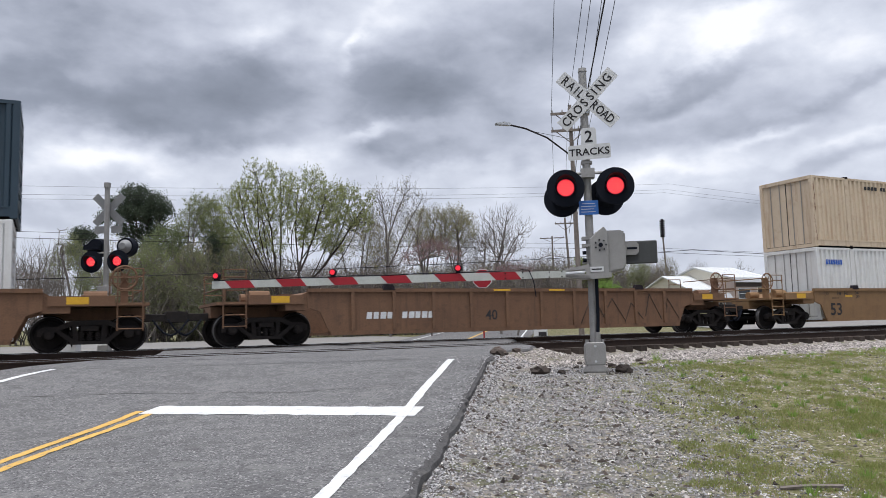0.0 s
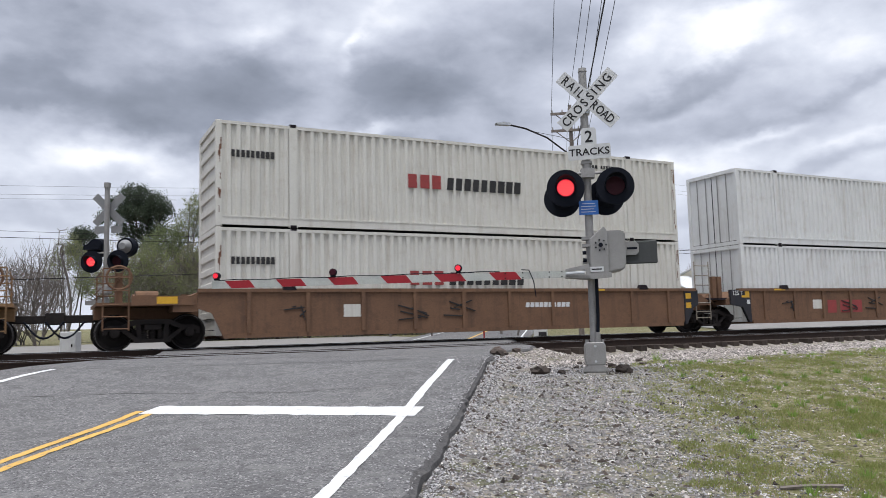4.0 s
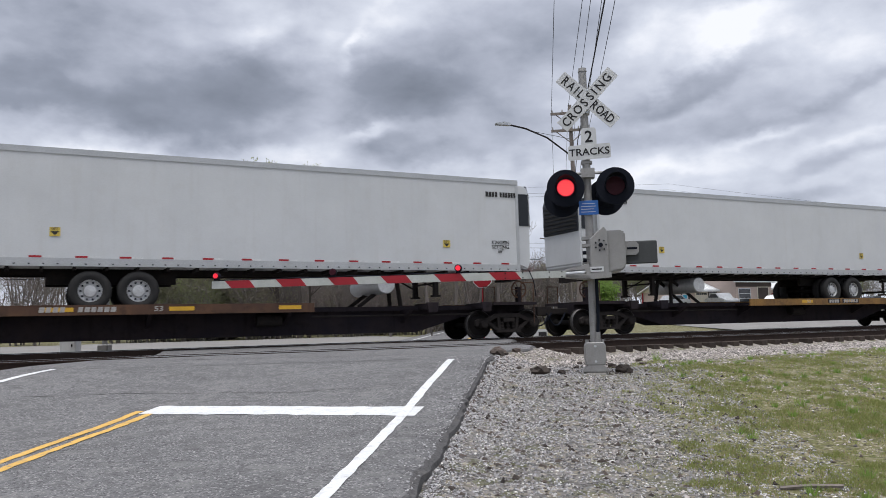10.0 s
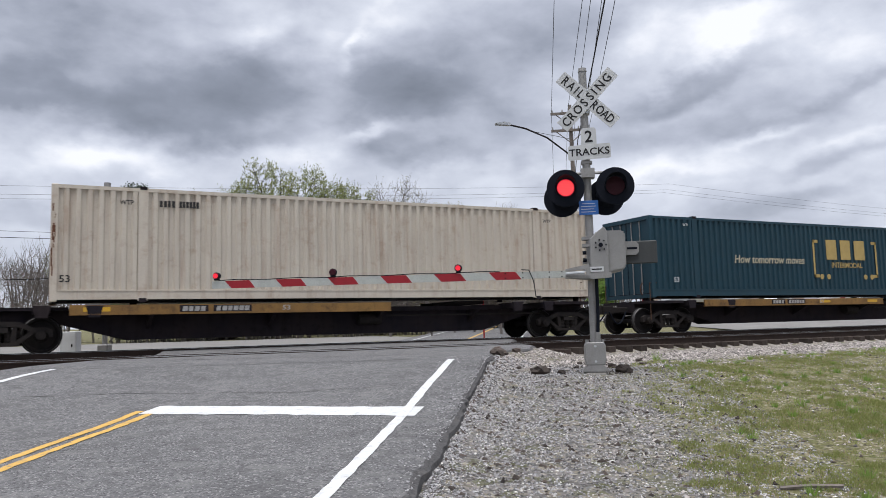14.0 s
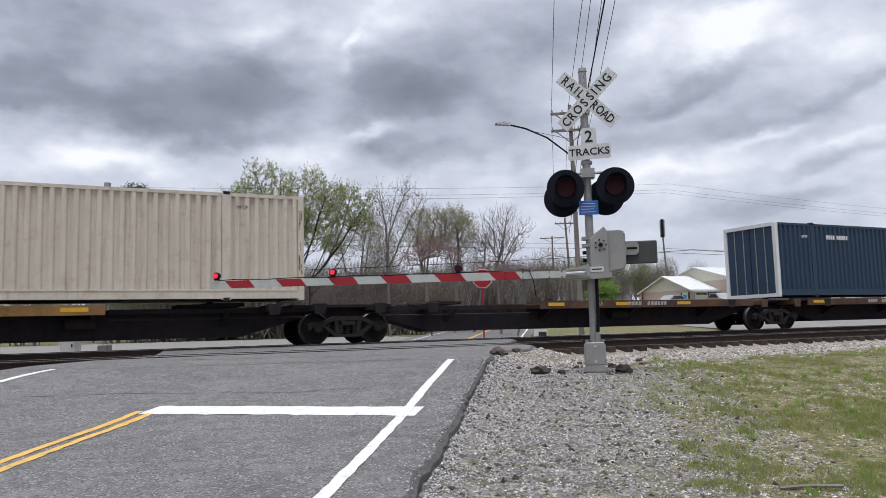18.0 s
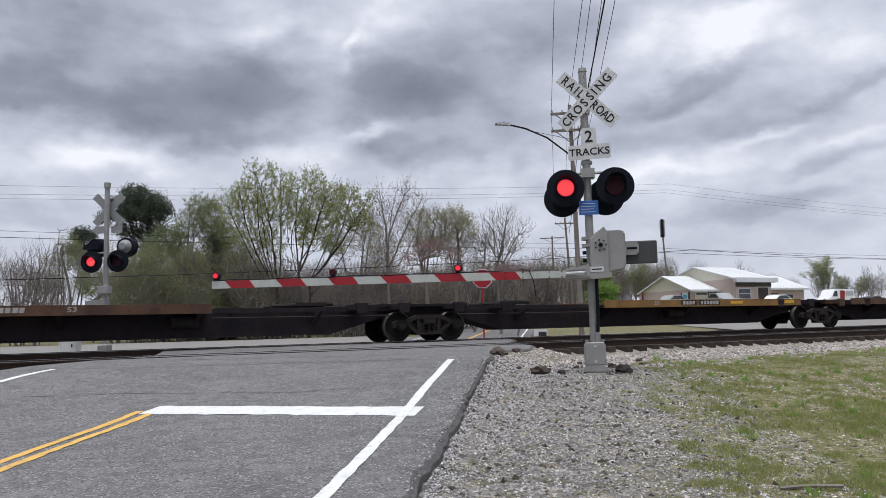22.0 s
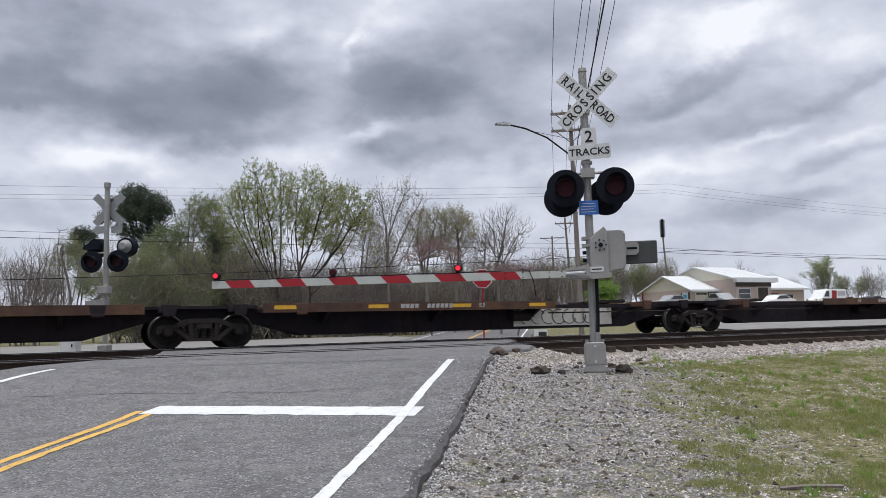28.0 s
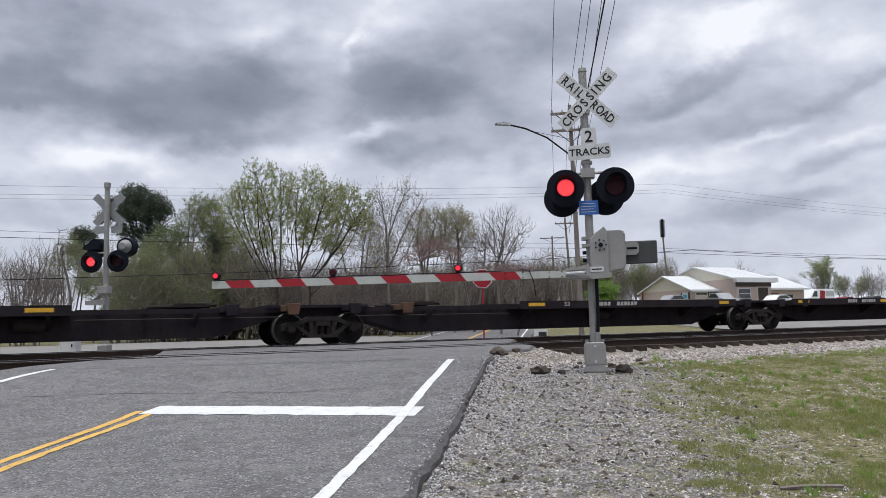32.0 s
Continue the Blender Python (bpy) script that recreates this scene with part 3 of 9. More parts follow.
# ---------------------------------------------------------------- tracks
def build_track(yc, zt, name):
    t = thing(name, "two worn steel rails on dark creosoted ties", "railway track", kind="structure")
    for s in (-1, 1):
        y = yc + s * GAUGE
        b = B()
        box(b, -260, 500, y - 0.075, y + 0.075, zt - 0.17, zt - 0.155)
        box(b, -260, 500, y - 0.013, y + 0.013, zt - 0.155, zt - 0.035)
        box(b, -260, 500, y - 0.036, y + 0.036, zt - 0.035, zt - 0.004)
        rail = part("rail", b, M["rail_side"], t, "rust-brown steel rail")
        b = B()
        box(b, -260, 500, y - 0.033, y + 0.033, zt - 0.004, zt)
        part("rail_head", b, M["rail_head"], rail, "polished running surface")
    return t


near_track = build_track(NEAR_Y, NEAR_Z, "track_near")
far_track = build_track(FAR_Y, FAR_Z, "track_far")
# ---------------------------------------------------------------- the freight train
M["well_tan"] = surf("tan_brown_railcar_paint", (0.225, 0.135, 0.066), (0.18, 0.105, 0.054), 1.2, 0.75, 0, 0.12, 30, 0.35, (0.10, 0.065, 0.045), 0.3)
M["well_rust"] = surf("weathered_brown_railcar_paint", (0.175, 0.098, 0.058), (0.125, 0.07, 0.045), 1.1, 0.85, 0, 0.2, 30, 0.55, (0.06, 0.038, 0.03), 0.5)
M["well_dark"] = surf("dark_maroon_railcar_paint", (0.105, 0.056, 0.042), (0.075, 0.043, 0.035), 1.1, 0.85, 0, 0.2, 30, 0.5, (0.04, 0.028, 0.024), 0.45)
M["cheek_black"] = surf("blue_black_paint", (0.017, 0.020, 0.029), (0.028, 0.027, 0.031), 2, 0.75, 0, 0.1, 30, 0.3, (0.06, 0.045, 0.035), 0.3)
M["well_rail"] = surf("pale_steel_rungs", (0.30, 0.27, 0.23), (0.20, 0.17, 0.14), 4, 0.6, 0.2, 0.05, 40)
M["print_brown"] = surf("faded_brown_print", (0.10, 0.065, 0.04), None, 6, 0.8, 0, 0, 50)
M["spine_dark"] = surf("sooty_railcar_paint", (0.0165, 0.0145, 0.0205), (0.031, 0.0235, 0.0245), 1.4, 0.85, 0, 0.2, 28, 0.5, (0.007, 0.006, 0.0065), 0.5, spec=0.12)
M["spine_rust"] = surf("rusty_deck_edge", (0.050, 0.030, 0.026), (0.13, 0.068, 0.038), 1.0, 0.9, 0, 0.3, 30, 0.3, (0.020, 0.015, 0.014), 0.6)
M["deck_yellow"] = surf("faded_yellow_deck_edge", (0.26, 0.145, 0.045), (0.12, 0.068, 0.033), 1.1, 0.85, 0, 0.2, 30, 0.4, (0.04, 0.027, 0.02), 0.65)
M["reflector_yellow"] = surf("yellow_reflector", (0.62, 0.36, 0.03), (0.5, 0.28, 0.03), 8, 0.5, 0, 0, 60)
M["iron"] = surf("sooty_cast_iron", (0.017, 0.0155, 0.016), (0.030, 0.025, 0.023), 6, 0.85, 0.0, 0.35, 30, dirt=(0.055, 0.040, 0.030), dirt_amt=0.35, spec=0.15)
M["wheel"] = surf("dark_wheel_steel", (0.008, 0.0075, 0.008), (0.015, 0.0125, 0.012), 5, 0.8, 0.0, 0.15, 30, spec=0.15)
M["tread"] = surf("polished_wheel_tread", (0.13, 0.125, 0.125), None, 8, 0.5, 0.8, 0.02, 40)
M["rubber"] = surf("black_tyre_rubber", (0.018, 0.018, 0.019), (0.03, 0.029, 0.028), 8, 0.85, 0, 0.2, 40)
M["rim"] = surf("pale_wheel_rim", (0.55, 0.56, 0.57), (0.38, 0.38, 0.39), 8, 0.45, 0.4, 0.05, 40)
M["decal_dark"] = surf("black_stencil_paint", (0.02, 0.02, 0.022), (0.035, 0.034, 0.035), 6, 0.7, 0, 0, 50)
M["decal_white"] = surf("white_stencil_paint", (0.66, 0.67, 0.68), (0.5, 0.51, 0.52), 6, 0.7, 0, 0, 50)
M["stencil_dull"] = surf("dull_white_stencil", (0.40, 0.39, 0.38), (0.22, 0.21, 0.205), 9, 0.8, 0, 0, 50)
M["decal_teal"] = surf("teal_spray_paint", (0.09, 0.30, 0.31), (0.06, 0.22, 0.24), 4, 0.6, 0, 0, 40)
M["decal_red"] = surf("faded_red_paint", (0.30, 0.05, 0.05), (0.22, 0.045, 0.045), 4, 0.7, 0, 0, 40)
M["decal_ochre"] = surf("olive_yellow_decal", (0.46, 0.38, 0.07), (0.37, 0.30, 0.06), 4, 0.6, 0, 0, 40)
M["decal_rust"] = surf("rust_stain", (0.15, 0.065, 0.035), (0.09, 0.04, 0.025), 9, 0.9, 0, 0, 40)
M["decal_pine"] = surf("dark_teal_green_decal", (0.012, 0.085, 0.075), (0.010, 0.07, 0.06), 4, 0.6, 0, 0, 40)
M["decal_yellow"] = surf("yellow_decal", (0.62, 0.47, 0.09), (0.5, 0.38, 0.08), 4, 0.6, 0, 0, 40)
M["decal_blue"] = surf("blue_decal", (0.02, 0.10, 0.42), (0.02, 0.08, 0.36), 4, 0.6, 0, 0, 40)
M["decal_cyan"] = surf("light_blue_decal", (0.05, 0.36, 0.56), (0.05, 0.31, 0.50), 4, 0.6, 0, 0, 40)
M["decal_sky"] = surf("pale_blue_decal", (0.26, 0.40, 0.50), (0.22, 0.35, 0.45), 4, 0.6, 0, 0, 40)
M["decal_green"] = surf("dark_green_decal", (0.012, 0.12, 0.075), (0.012, 0.10, 0.065), 4, 0.55, 0, 0, 40)
M["decal_pale"] = surf("pale_gold_decal", (0.50, 0.45, 0.33), None, 4, 0.6, 0, 0, 40)
M["decal_brown"] = surf("dark_brown_shield", (0.055, 0.028, 0.015), None, 4, 0.5, 0, 0, 40)
M["decal_gold"] = surf("gold_decal", (0.47, 0.34, 0.12), None, 4, 0.5, 0, 0, 40)
M["decal_navy"] = surf("dark_navy_skirt_paint", (0.012, 0.022, 0.045), None, 4, 0.5, 0, 0.02, 40)
M["tape_red"] = surf("red_conspicuity_tape", (0.36, 0.02, 0.03), None, 8, 0.4, 0, 0, 60)
M["cont_orange"] = surf("orange_container_paint", (0.51, 0.148, 0.056), (0.455, 0.13, 0.05), 1.0, 0.6, 0, 0.04, 40, 0.3, (0.26, 0.08, 0.04), 0.18, fine=0.2)
M["cont_beige"] = surf("beige_container_paint", (0.57, 0.47, 0.355), (0.51, 0.42, 0.315), 1.0, 0.65, 0, 0.04, 40, 0.6, (0.24, 0.12, 0.06), 0.30, fine=0.2)
M["cont_pink"] = surf("pinkish_beige_container_paint", (0.56, 0.505, 0.43), (0.50, 0.45, 0.385), 1.0, 0.65, 0, 0.04, 40, 0.45, (0.25, 0.13, 0.07), 0.32, fine=0.2)
M["cont_white"] = surf("white_container_paint", (0.66, 0.67, 0.67), (0.59, 0.60, 0.60), 1.0, 0.55, 0, 0.03, 40, 0.4, (0.32, 0.27, 0.22), 0.2, fine=0.2)
M["cont_cream"] = surf("cream_white_container_paint", (0.60, 0.59, 0.55), (0.54, 0.53, 0.49), 1.0, 0.6, 0, 0.03, 40, 0.4, (0.32, 0.26, 0.2), 0.22, fine=0.2)
M["cont_navy"] = surf("navy_container_paint", (0.020, 0.045, 0.085), (0.017, 0.038, 0.072), 1.0, 0.5, 0, 0.03, 40, 0.25, (0.05, 0.055, 0.06), 0.12, fine=0.2)
M["cont_slate"] = surf("slate_blue_container_paint", (0.032, 0.055, 0.078), (0.027, 0.047, 0.068), 1.0, 0.5, 0, 0.03, 40, 0.2, (0.06, 0.065, 0.07), 0.1, fine=0.2)
M["cont_teal"] = surf("dark_teal_container_paint", (0.011, 0.045, 0.068), (0.010, 0.039, 0.058), 1.0, 0.5, 0, 0.03, 40, 0.25, (0.04, 0.055, 0.055), 0.12, fine=0.2)
M["cont_blue"] = surf("royal_blue_container_paint", (0.022, 0.060, 0.19), (0.019, 0.052, 0.165), 1.0, 0.55, 0, 0.03, 40, 0.35, (0.07, 0.06, 0.06), 0.2, fine=0.2)
M["post_red"] = surf("red_corner_post_paint", (0.42, 0.075, 0.05), (0.34, 0.06, 0.045), 2, 0.6, 0, 0.03, 40)
M["trailer_white"] = surf("white_trailer_skin", (0.56, 0.575, 0.59), (0.51, 0.525, 0.54), 0.8, 0.4, 0, 0.02, 40, 0.25, (0.42, 0.41, 0.39), 0.15, spec=0.5, fine=0.12)
M["trailer_grey"] = surf("grey_trailer_skin", (0.29, 0.305, 0.32), (0.265, 0.28, 0.295), 0.8, 0.4, 0, 0.02, 40, 0.25, (0.24, 0.24, 0.24), 0.15, spec=0.5, fine=0.12)
M["trailer_rail"] = surf("aluminium_trailer_rail", (0.48, 0.49, 0.50), (0.40, 0.41, 0.42), 2, 0.4, 0.5, 0.03, 40)
M["grille"] = surf("dark_grille", (0.022, 0.026, 0.034), None, 6, 0.6, 0, 0.1, 40)

TRAVEL = (682.087, 11.321, 10.647, -13.057)
RIDERS = []      # (thing, place along the train, height)
WHEELSETS = []   # (wheelset, place along the train, its pose on the truck)


def travelled(t):
    return sum(c * (t / 32.0) ** (k + 1) for k, c in enumerate(TRAVEL))


WHEEL_R, WHEELBASE = 0.445, 1.80


def ring_profile(bm, prof, n=28):
    """Turn a profile of (radius, y) round the y axis."""
    rows = [[bm.verts.new((r * math.cos(2 * math.pi * k / n), y, r * math.sin(2 * math.pi * k / n))) for k in range(n)] for r, y in prof]
    for a, b in zip(rows, rows[1:]):
        for k in range(n):
            bm.faces.new((a[k], a[(k + 1) % n], b[(k + 1) % n], b[k]))
    return bm


def make_wheelset_mesh():
    b = B()
    for s in (-1, 1):
        y = s * 0.76
        prof = [(0.10, y + s * 0.10), (0.14, y + s * 0.09), (0.16, y + s * 0.03), (0.34, y + s * 0.005), (0.385, y + s * 0.065), (0.430, y + s * 0.065), (0.445, y + s * 0.05),
                (0.452, y - s * 0.04), (0.478, y - s * 0.055), (0.478, y - s * 0.075), (0.39, y - s * 0.075), (0.34, y - s * 0.03), (0.14, y - s * 0.03), (0.09, y - s * 0.12)]
        ring_profile(b, prof if s > 0 else prof)
    cyl(b, (0, -1.04, 0), (0, 1.04, 0), 0.085, n=12)
    bmesh.ops.recalc_face_normals(b, faces=b.faces[:])
    me = bpy.data.meshes.new("wheelset")
    b.to_mesh(me)
    b.free()
    me.materials.append(M["wheel"])
    me.materials.append(M["tread"])
    for p in me.polygons:
        c = p.center
        if 0.422 < math.hypot(c.x, c.z) and abs(c.y) > 0.75:
            p.material_index = 1
    return me


def make_sideframe_mesh():
    b = B()
    y0, y1 = -0.07, 0.07
    prism(b, [(-1.16, 0.40), (-1.16, 0.56), (-1.02, 0.63), (-0.74, 0.63), (-0.42, 0.78), (0.42, 0.78), (0.74, 0.63), (1.02, 0.63), (1.16, 0.56), (1.16, 0.40),
              (1.08, 0.40), (1.04, 0.50), (0.76, 0.50), (0.40, 0.655), (-0.40, 0.655), (-0.76, 0.50), (-1.04, 0.50), (-1.08, 0.40)], y0, y1)
    for s in (-1, 1):
        prism(b, [(s * 0.78, 0.52), (s * 0.66, 0.54), (s * 0.30, 0.27), (s * 0.42, 0.22)], y0 + 0.01, y1 - 0.01)
        prism(b, [(s * 0.40, 0.68), (s * 0.29, 0.68), (s * 0.25, 0.28), (s * 0.36, 0.26)], y0 + 0.015, y1 - 0.015)
        cyl(b, (s * 0.90, -0.17, 0.445), (s * 0.90, 0.10, 0.445), 0.115, n=14)
        cyl(b, (s * 0.90, -0.20, 0.445), (s * 0.90, -0.17, 0.445), 0.075, n=10)
        box(b, s * 0.90 - 0.13, s * 0.90 + 0.13, -0.09, 0.09, 0.50, 0.57)
    box(b, -0.44, 0.44, y0 - 0.03, y1 + 0.03, 0.19, 0.275)
    me = bpy.data.meshes.new("side_frame")
    b.to_mesh(me)
    b.free()
    me.materials.append(M["iron"])
    return me


def make_spring_mesh():
    b = B()
    for x in (-0.19, 0.0, 0.19):
        for k in range(5):
            z = 0.285 + k * 0.047
            ring = [(0.075, z), (0.085, z + 0.012), (0.075, z + 0.026)]
            rows = [[b.verts.new((x + r * math.cos(2 * math.pi * j / 10), r * math.sin(2 * math.pi * j / 10), h)) for j in range(10)] for r, h in ring]
            for p, q in zip(rows, rows[1:]):
                for j in range(10):
                    b.faces.new((p[j], p[(j + 1) % 10], q[(j + 1) % 10], q[j]))
        cyl(b, (x, 0, 0.27), (x, 0, 0.53), 0.06, n=8)
    me = bpy.data.meshes.new("spring_nest")
    b.to_mesh(me)
    b.free()
    me.materials.append(M["iron"])
    return me


def make_bolster_mesh():
    b = B()
    box(b, -0.20, 0.20, -1.16, 1.16, 0.52, 0.64)
    cyl(b, (0, 0, 0.64), (0, 0, 0.80), 0.20, n=14)
    for s in (-1, 1):
        box(b, s * 0.40 - 0.05, s * 0.40 + 0.05, -0.95, 0.95, 0.40, 0.52)
        for t in (-1, 1):
            box(b, s * 0.43 - 0.03, s * 0.43 + 0.03, t * 0.76 - 0.06, t * 0.76 + 0.06, 0.32, 0.56)
    me = bpy.data.meshes.new("bolster")
    b.to_mesh(me)
    b.free()
    me.materials.append(M["iron"])
    return me


ME_WHEELSET, ME_FRAME, ME_SPRING, ME_BOLSTER = make_wheelset_mesh(), make_sideframe_mesh(), make_spring_mesh(), make_bolster_mesh()


def add_truck(unit, x, along):
    """A two-axle truck under a unit at x; along is the truck's place in the train."""
    tr = new("truck", ME_BOLSTER)
    tr.parent, tr.location = unit, (x, 0, 0)
    tagged(tr, "dark two-axle freight truck with cast side frames")
    for s in (-1, 1):
        for nm, me in (("side_frame", ME_FRAME), ("spring_nest", ME_SPRING)):
            o = new(nm, me)
            o.parent, o.location = tr, (0, s * 1.03, 0)
            if s > 0:
                o.rotation_euler = (0, 0, math.pi)
            if nm == "spring_nest":
                tagged(o, kind="stuff")
    for s in (-1, 1):
        o = new("wheelset", ME_WHEELSET)
        o.parent, o.location = tr, (s * WHEELBASE / 2, 0, WHEEL_R)
        WHEELSETS.append((o, along + s * WHEELBASE / 2, s * WHEELBASE / 2))
    return tr


def glyphs(name, parent, x, z, w, h, n, material, y, seed=0, slant=0.0, label=""):
    """A word as a row of plain bars of its size and colour."""
    rng = random.Random(seed)
    b = B()
    step = w / n
    for i in range(n):
        a = x + i * step + step * 0.05
        c = a + step * rng.uniform(0.70, 0.84)
        b.faces.new([b.verts.new((px + slant * (pz - z), y, pz)) for px, pz in ((a, z), (c, z), (c, z + h), (a, z + h))])
    return part(name, b, material, parent, label, kind="stuff")


def plate(name, parent, x0, x1, z0, z1, material, y, label=""):
    b = B()
    b.faces.new([b.verts.new(p) for p in ((x0, y, z0), (x1, y, z0), (x1, y, z1), (x0, y, z1))])
    return part(name, b, material, parent, label)


def shape(name, parent, pts, material, y, label=""):
    b = B()
    b.faces.new([b.verts.new((px, y, pz)) for px, pz in pts])
    return part(name, b, material, parent, label)


def words(name, parent, text, x, z, size, material, y, squeeze=1.0, align="LEFT", shear=0.0):
    return lettering(name, text, size, material, parent, pose(x, y, z, 90, 0, 0), 0.0006, align, squeeze=squeeze, shear=shear)


# ---- rail car units -------------------------------------------------------
def coupler(unit, x, s):
    b = B()
    box(b, min(x, x + s * 1.2), max(x, x + s * 1.2), -0.12, 0.12, 0.74, 0.94)
    box(b, min(x + s * 1.0, x + s * 1.42), max(x + s * 1.0, x + s * 1.42), -0.19, 0.16, 0.70, 1.0)
    bevel(b, 0.02)
    part("coupler", b, M["iron"], unit, "rusty knuckle coupler")
    b = B()
    pts = [(x + s * (0.5 + 0.09 * k), -0.25 - 0.02 * k, 0.78 - 0.42 * math.sin(math.pi * k / 10)) for k in range(11)]
    tube(b, pts, 0.028, 6)
    part("air_hose", b, M["black"], unit, "hanging black air hose")


def spine_unit(along, pitch, wheels_left=True, load=True, trucks=(True, True), ends=(False, False), seed=0, edge="spine_rust", marks=True, graffiti=False):
    rng = random.Random(seed)
    u = thing("spine_car_unit", ("dark rusty articulated spine car unit carrying freight on the far track" if load else "empty dark rusty articulated spine car unit on the far track"), "rail car", "units of the freight train")
    P = pitch
    # central sill, deep in the middle
    b = B()
    prism(b, [(-1.0, 1.04), (P + 1.0 if ends[1] else P - 1.0, 1.04), (P + 1.0 if ends[1] else P - 1.0, 0.74), (P - 1.35, 0.70), (P - 2.9, 0.27), (2.9, 0.27), (1.35, 0.70), (-1.0, 0.74)], -0.48, 0.48)
    part("center_sill", b, M["spine_dark"], u, "deep sooty steel centre sill with graffiti" if graffiti else "deep sooty steel centre sill")
    x0, x1 = (1.5, P - 6.4) if wheels_left else (6.4, P - 1.5)
    b = B()
    box(b, x0, x1, -1.32, 1.32, 0.92, 0.988)
    part("deck", b, M["spine_dark"], u, "worn steel deck plate")
    for s in (-1, 1):
        b = B()
        box(b, x0, x1, s * 1.33 - 0.03, s * 1.33 + 0.03, 0.93, 1.15)
        box(b, x0, x1, s * 1.30 - 0.07, s * 1.30 + 0.03, 0.90, 0.935)
        part("deck_edge", b, M[edge], u, "rust-stained deck edge")
    # the rest of the length: narrow walkway and side stringer
    n0, n1 = (x1 + 0.1, P - 0.9) if wheels_left else (0.9, x0 - 0.1)
    for s in (-1, 1):
        b = B()
        box(b, n0, n1, s * 0.66 - 0.05, s * 0.66 + 0.05, 0.92, 1.05)
        for k in range(5):
            xx = n0 + (n1 - n0) * (k + 0.5) / 5
            box(b, xx - 0.04, xx + 0.04, min(s * 0.45, s * 0.66), max(s * 0.45, s * 0.66), 0.93, 1.03)
        part("stringer", b, M["spine_dark"], u)
        b = B()
        cyl(b, (n0, s * 0.80, 0.78), (n1, s * 0.80, 0.78), 0.025, n=6)
        part("brake_pipe", b, M["iron"], u)
    # brackets that hold container corners
    for xx in (0.9, P - 0.9, P / 2 - 6.1, P / 2 + 6.1):
        for s in (-1, 1):
            b = B()
            box(b, xx - 0.20, xx + 0.20, min(s * 0.45, s * 1.31), max(s * 0.45, s * 1.31), 0.94, 1.11)
            prism(b, [(xx - 0.20, 1.14), (xx + 0.20, 1.14), (xx + 0.14, 0.84), (xx - 0.14, 0.84)], s * 1.33 - 0.04, s * 1.33 + 0.04)
            bevel(b, 0.012)
            part("corner_bracket", b, M["spine_rust" if rng.random() < 0.25 else "spine_dark"], u)
    # cross bearers, brake gear
    for k in range(4):
        xx = 3.4 + (P - 6.8) * k / 3
        b = B()
        prism(b, [(-1.30, 0.93), (1.30, 0.93), (0.5, 0.55), (-0.5, 0.55)], xx - 0.05, xx + 0.05, "x")
        part("cross_bearer", b, M["spine_dark"], u)
    b = B()
    cyl(b, (P / 2 + 1.0, -0.66, 0.70), (P / 2 + 1.7, -0.66, 0.70), 0.17, n=14)
    part("air_reservoir", b, M["iron"], u, "sooty air reservoir")
    # trailer hitch, folded down when the unit is empty
    hx = (P - 3.4) if wheels_left else 3.4
    b = B()
    if load == "trailer":
        q = -1 if wheels_left else 1
        for s in (-0.42, 0.42):
            tube(b, [(hx, s, 1.06), (hx + q * 0.10, s * 0.8, 2.0)], 0.07, 8)
            tube(b, [(hx + q * 1.35, s, 1.06), (hx + q * 0.10, s * 0.8, 1.95)], 0.06, 8)
        box(b, hx - 0.45, hx + 0.45, -0.5, 0.5, 1.96, 2.06)
    else:
        for s in (-0.42, 0.42):
            tube(b, [(hx - 1.2, s, 1.10), (hx + 0.6, s, 1.16)], 0.06, 8)
        box(b, hx - 0.5, hx + 0.4, -0.5, 0.5, 1.10, 1.20)
    part("hitch", b, M["iron"], u, "steel trailer hitch")
    if trucks[0]:
        add_truck(u, 0, along)
    if trucks[1]:
        add_truck(u, P, along + P)
    for s, flag in ((-1, ends[0]), (1, ends[1])):
        if flag:
            xe = -1.0 if s < 0 else P + 1.0
            coupler(u, xe - s * 0.3, s)
            b = B()
            box(b, min(xe, xe - s * 1.6), max(xe, xe - s * 1.6), -1.25, 1.25, 1.04, 1.13)
            part("end_platform", b, M["spine_dark"], u)
            b = B()
            for yy in (-1.22, 1.22):
                tube(b, [(xe - s * 0.1, yy, 0.45), (xe - s * 0.1, yy, 1.75), (xe - s * 0.55, yy, 1.75), (xe - s * 0.55, yy, 1.1)], 0.018, 6)
            part("handrail", b, M["spine_rust"], u, "bent steel handrails", kind="stuff")
            b = B()
            ring_profile(b, [(0.27, -0.02), (0.30, 0.0), (0.27, 0.02), (0.24, 0.0), (0.27, -0.02)], 16)
            for k in range(3):
                a = math.pi * k / 3
                cyl(b, (-0.26 * math.cos(a), 0, -0.26 * math.sin(a)), (0.26 * math.cos(a), 0, 0.26 * math.sin(a)), 0.014, n=5)
            wheel = part("brake_wheel", b, M["spine_rust"], u, "rusty hand brake wheel")
            wheel.location = (xe - s * 0.35, -0.75, 1.55)
            b = B()
            box(b, -0.06, 0.06, -0.02, 0.14, -0.5, 0.08)
            post = part("brake_post", b, M["spine_dark"], u)
            post.location = wheel.location
        else:
            b = B()
            xe = 0 if s < 0 else P
            box(b, min(xe, xe - s * 1.5), max(xe, xe - s * 1.5), -0.75, 0.75, 1.04, 1.12)
            part("end_platform", b, M["spine_dark"], u)
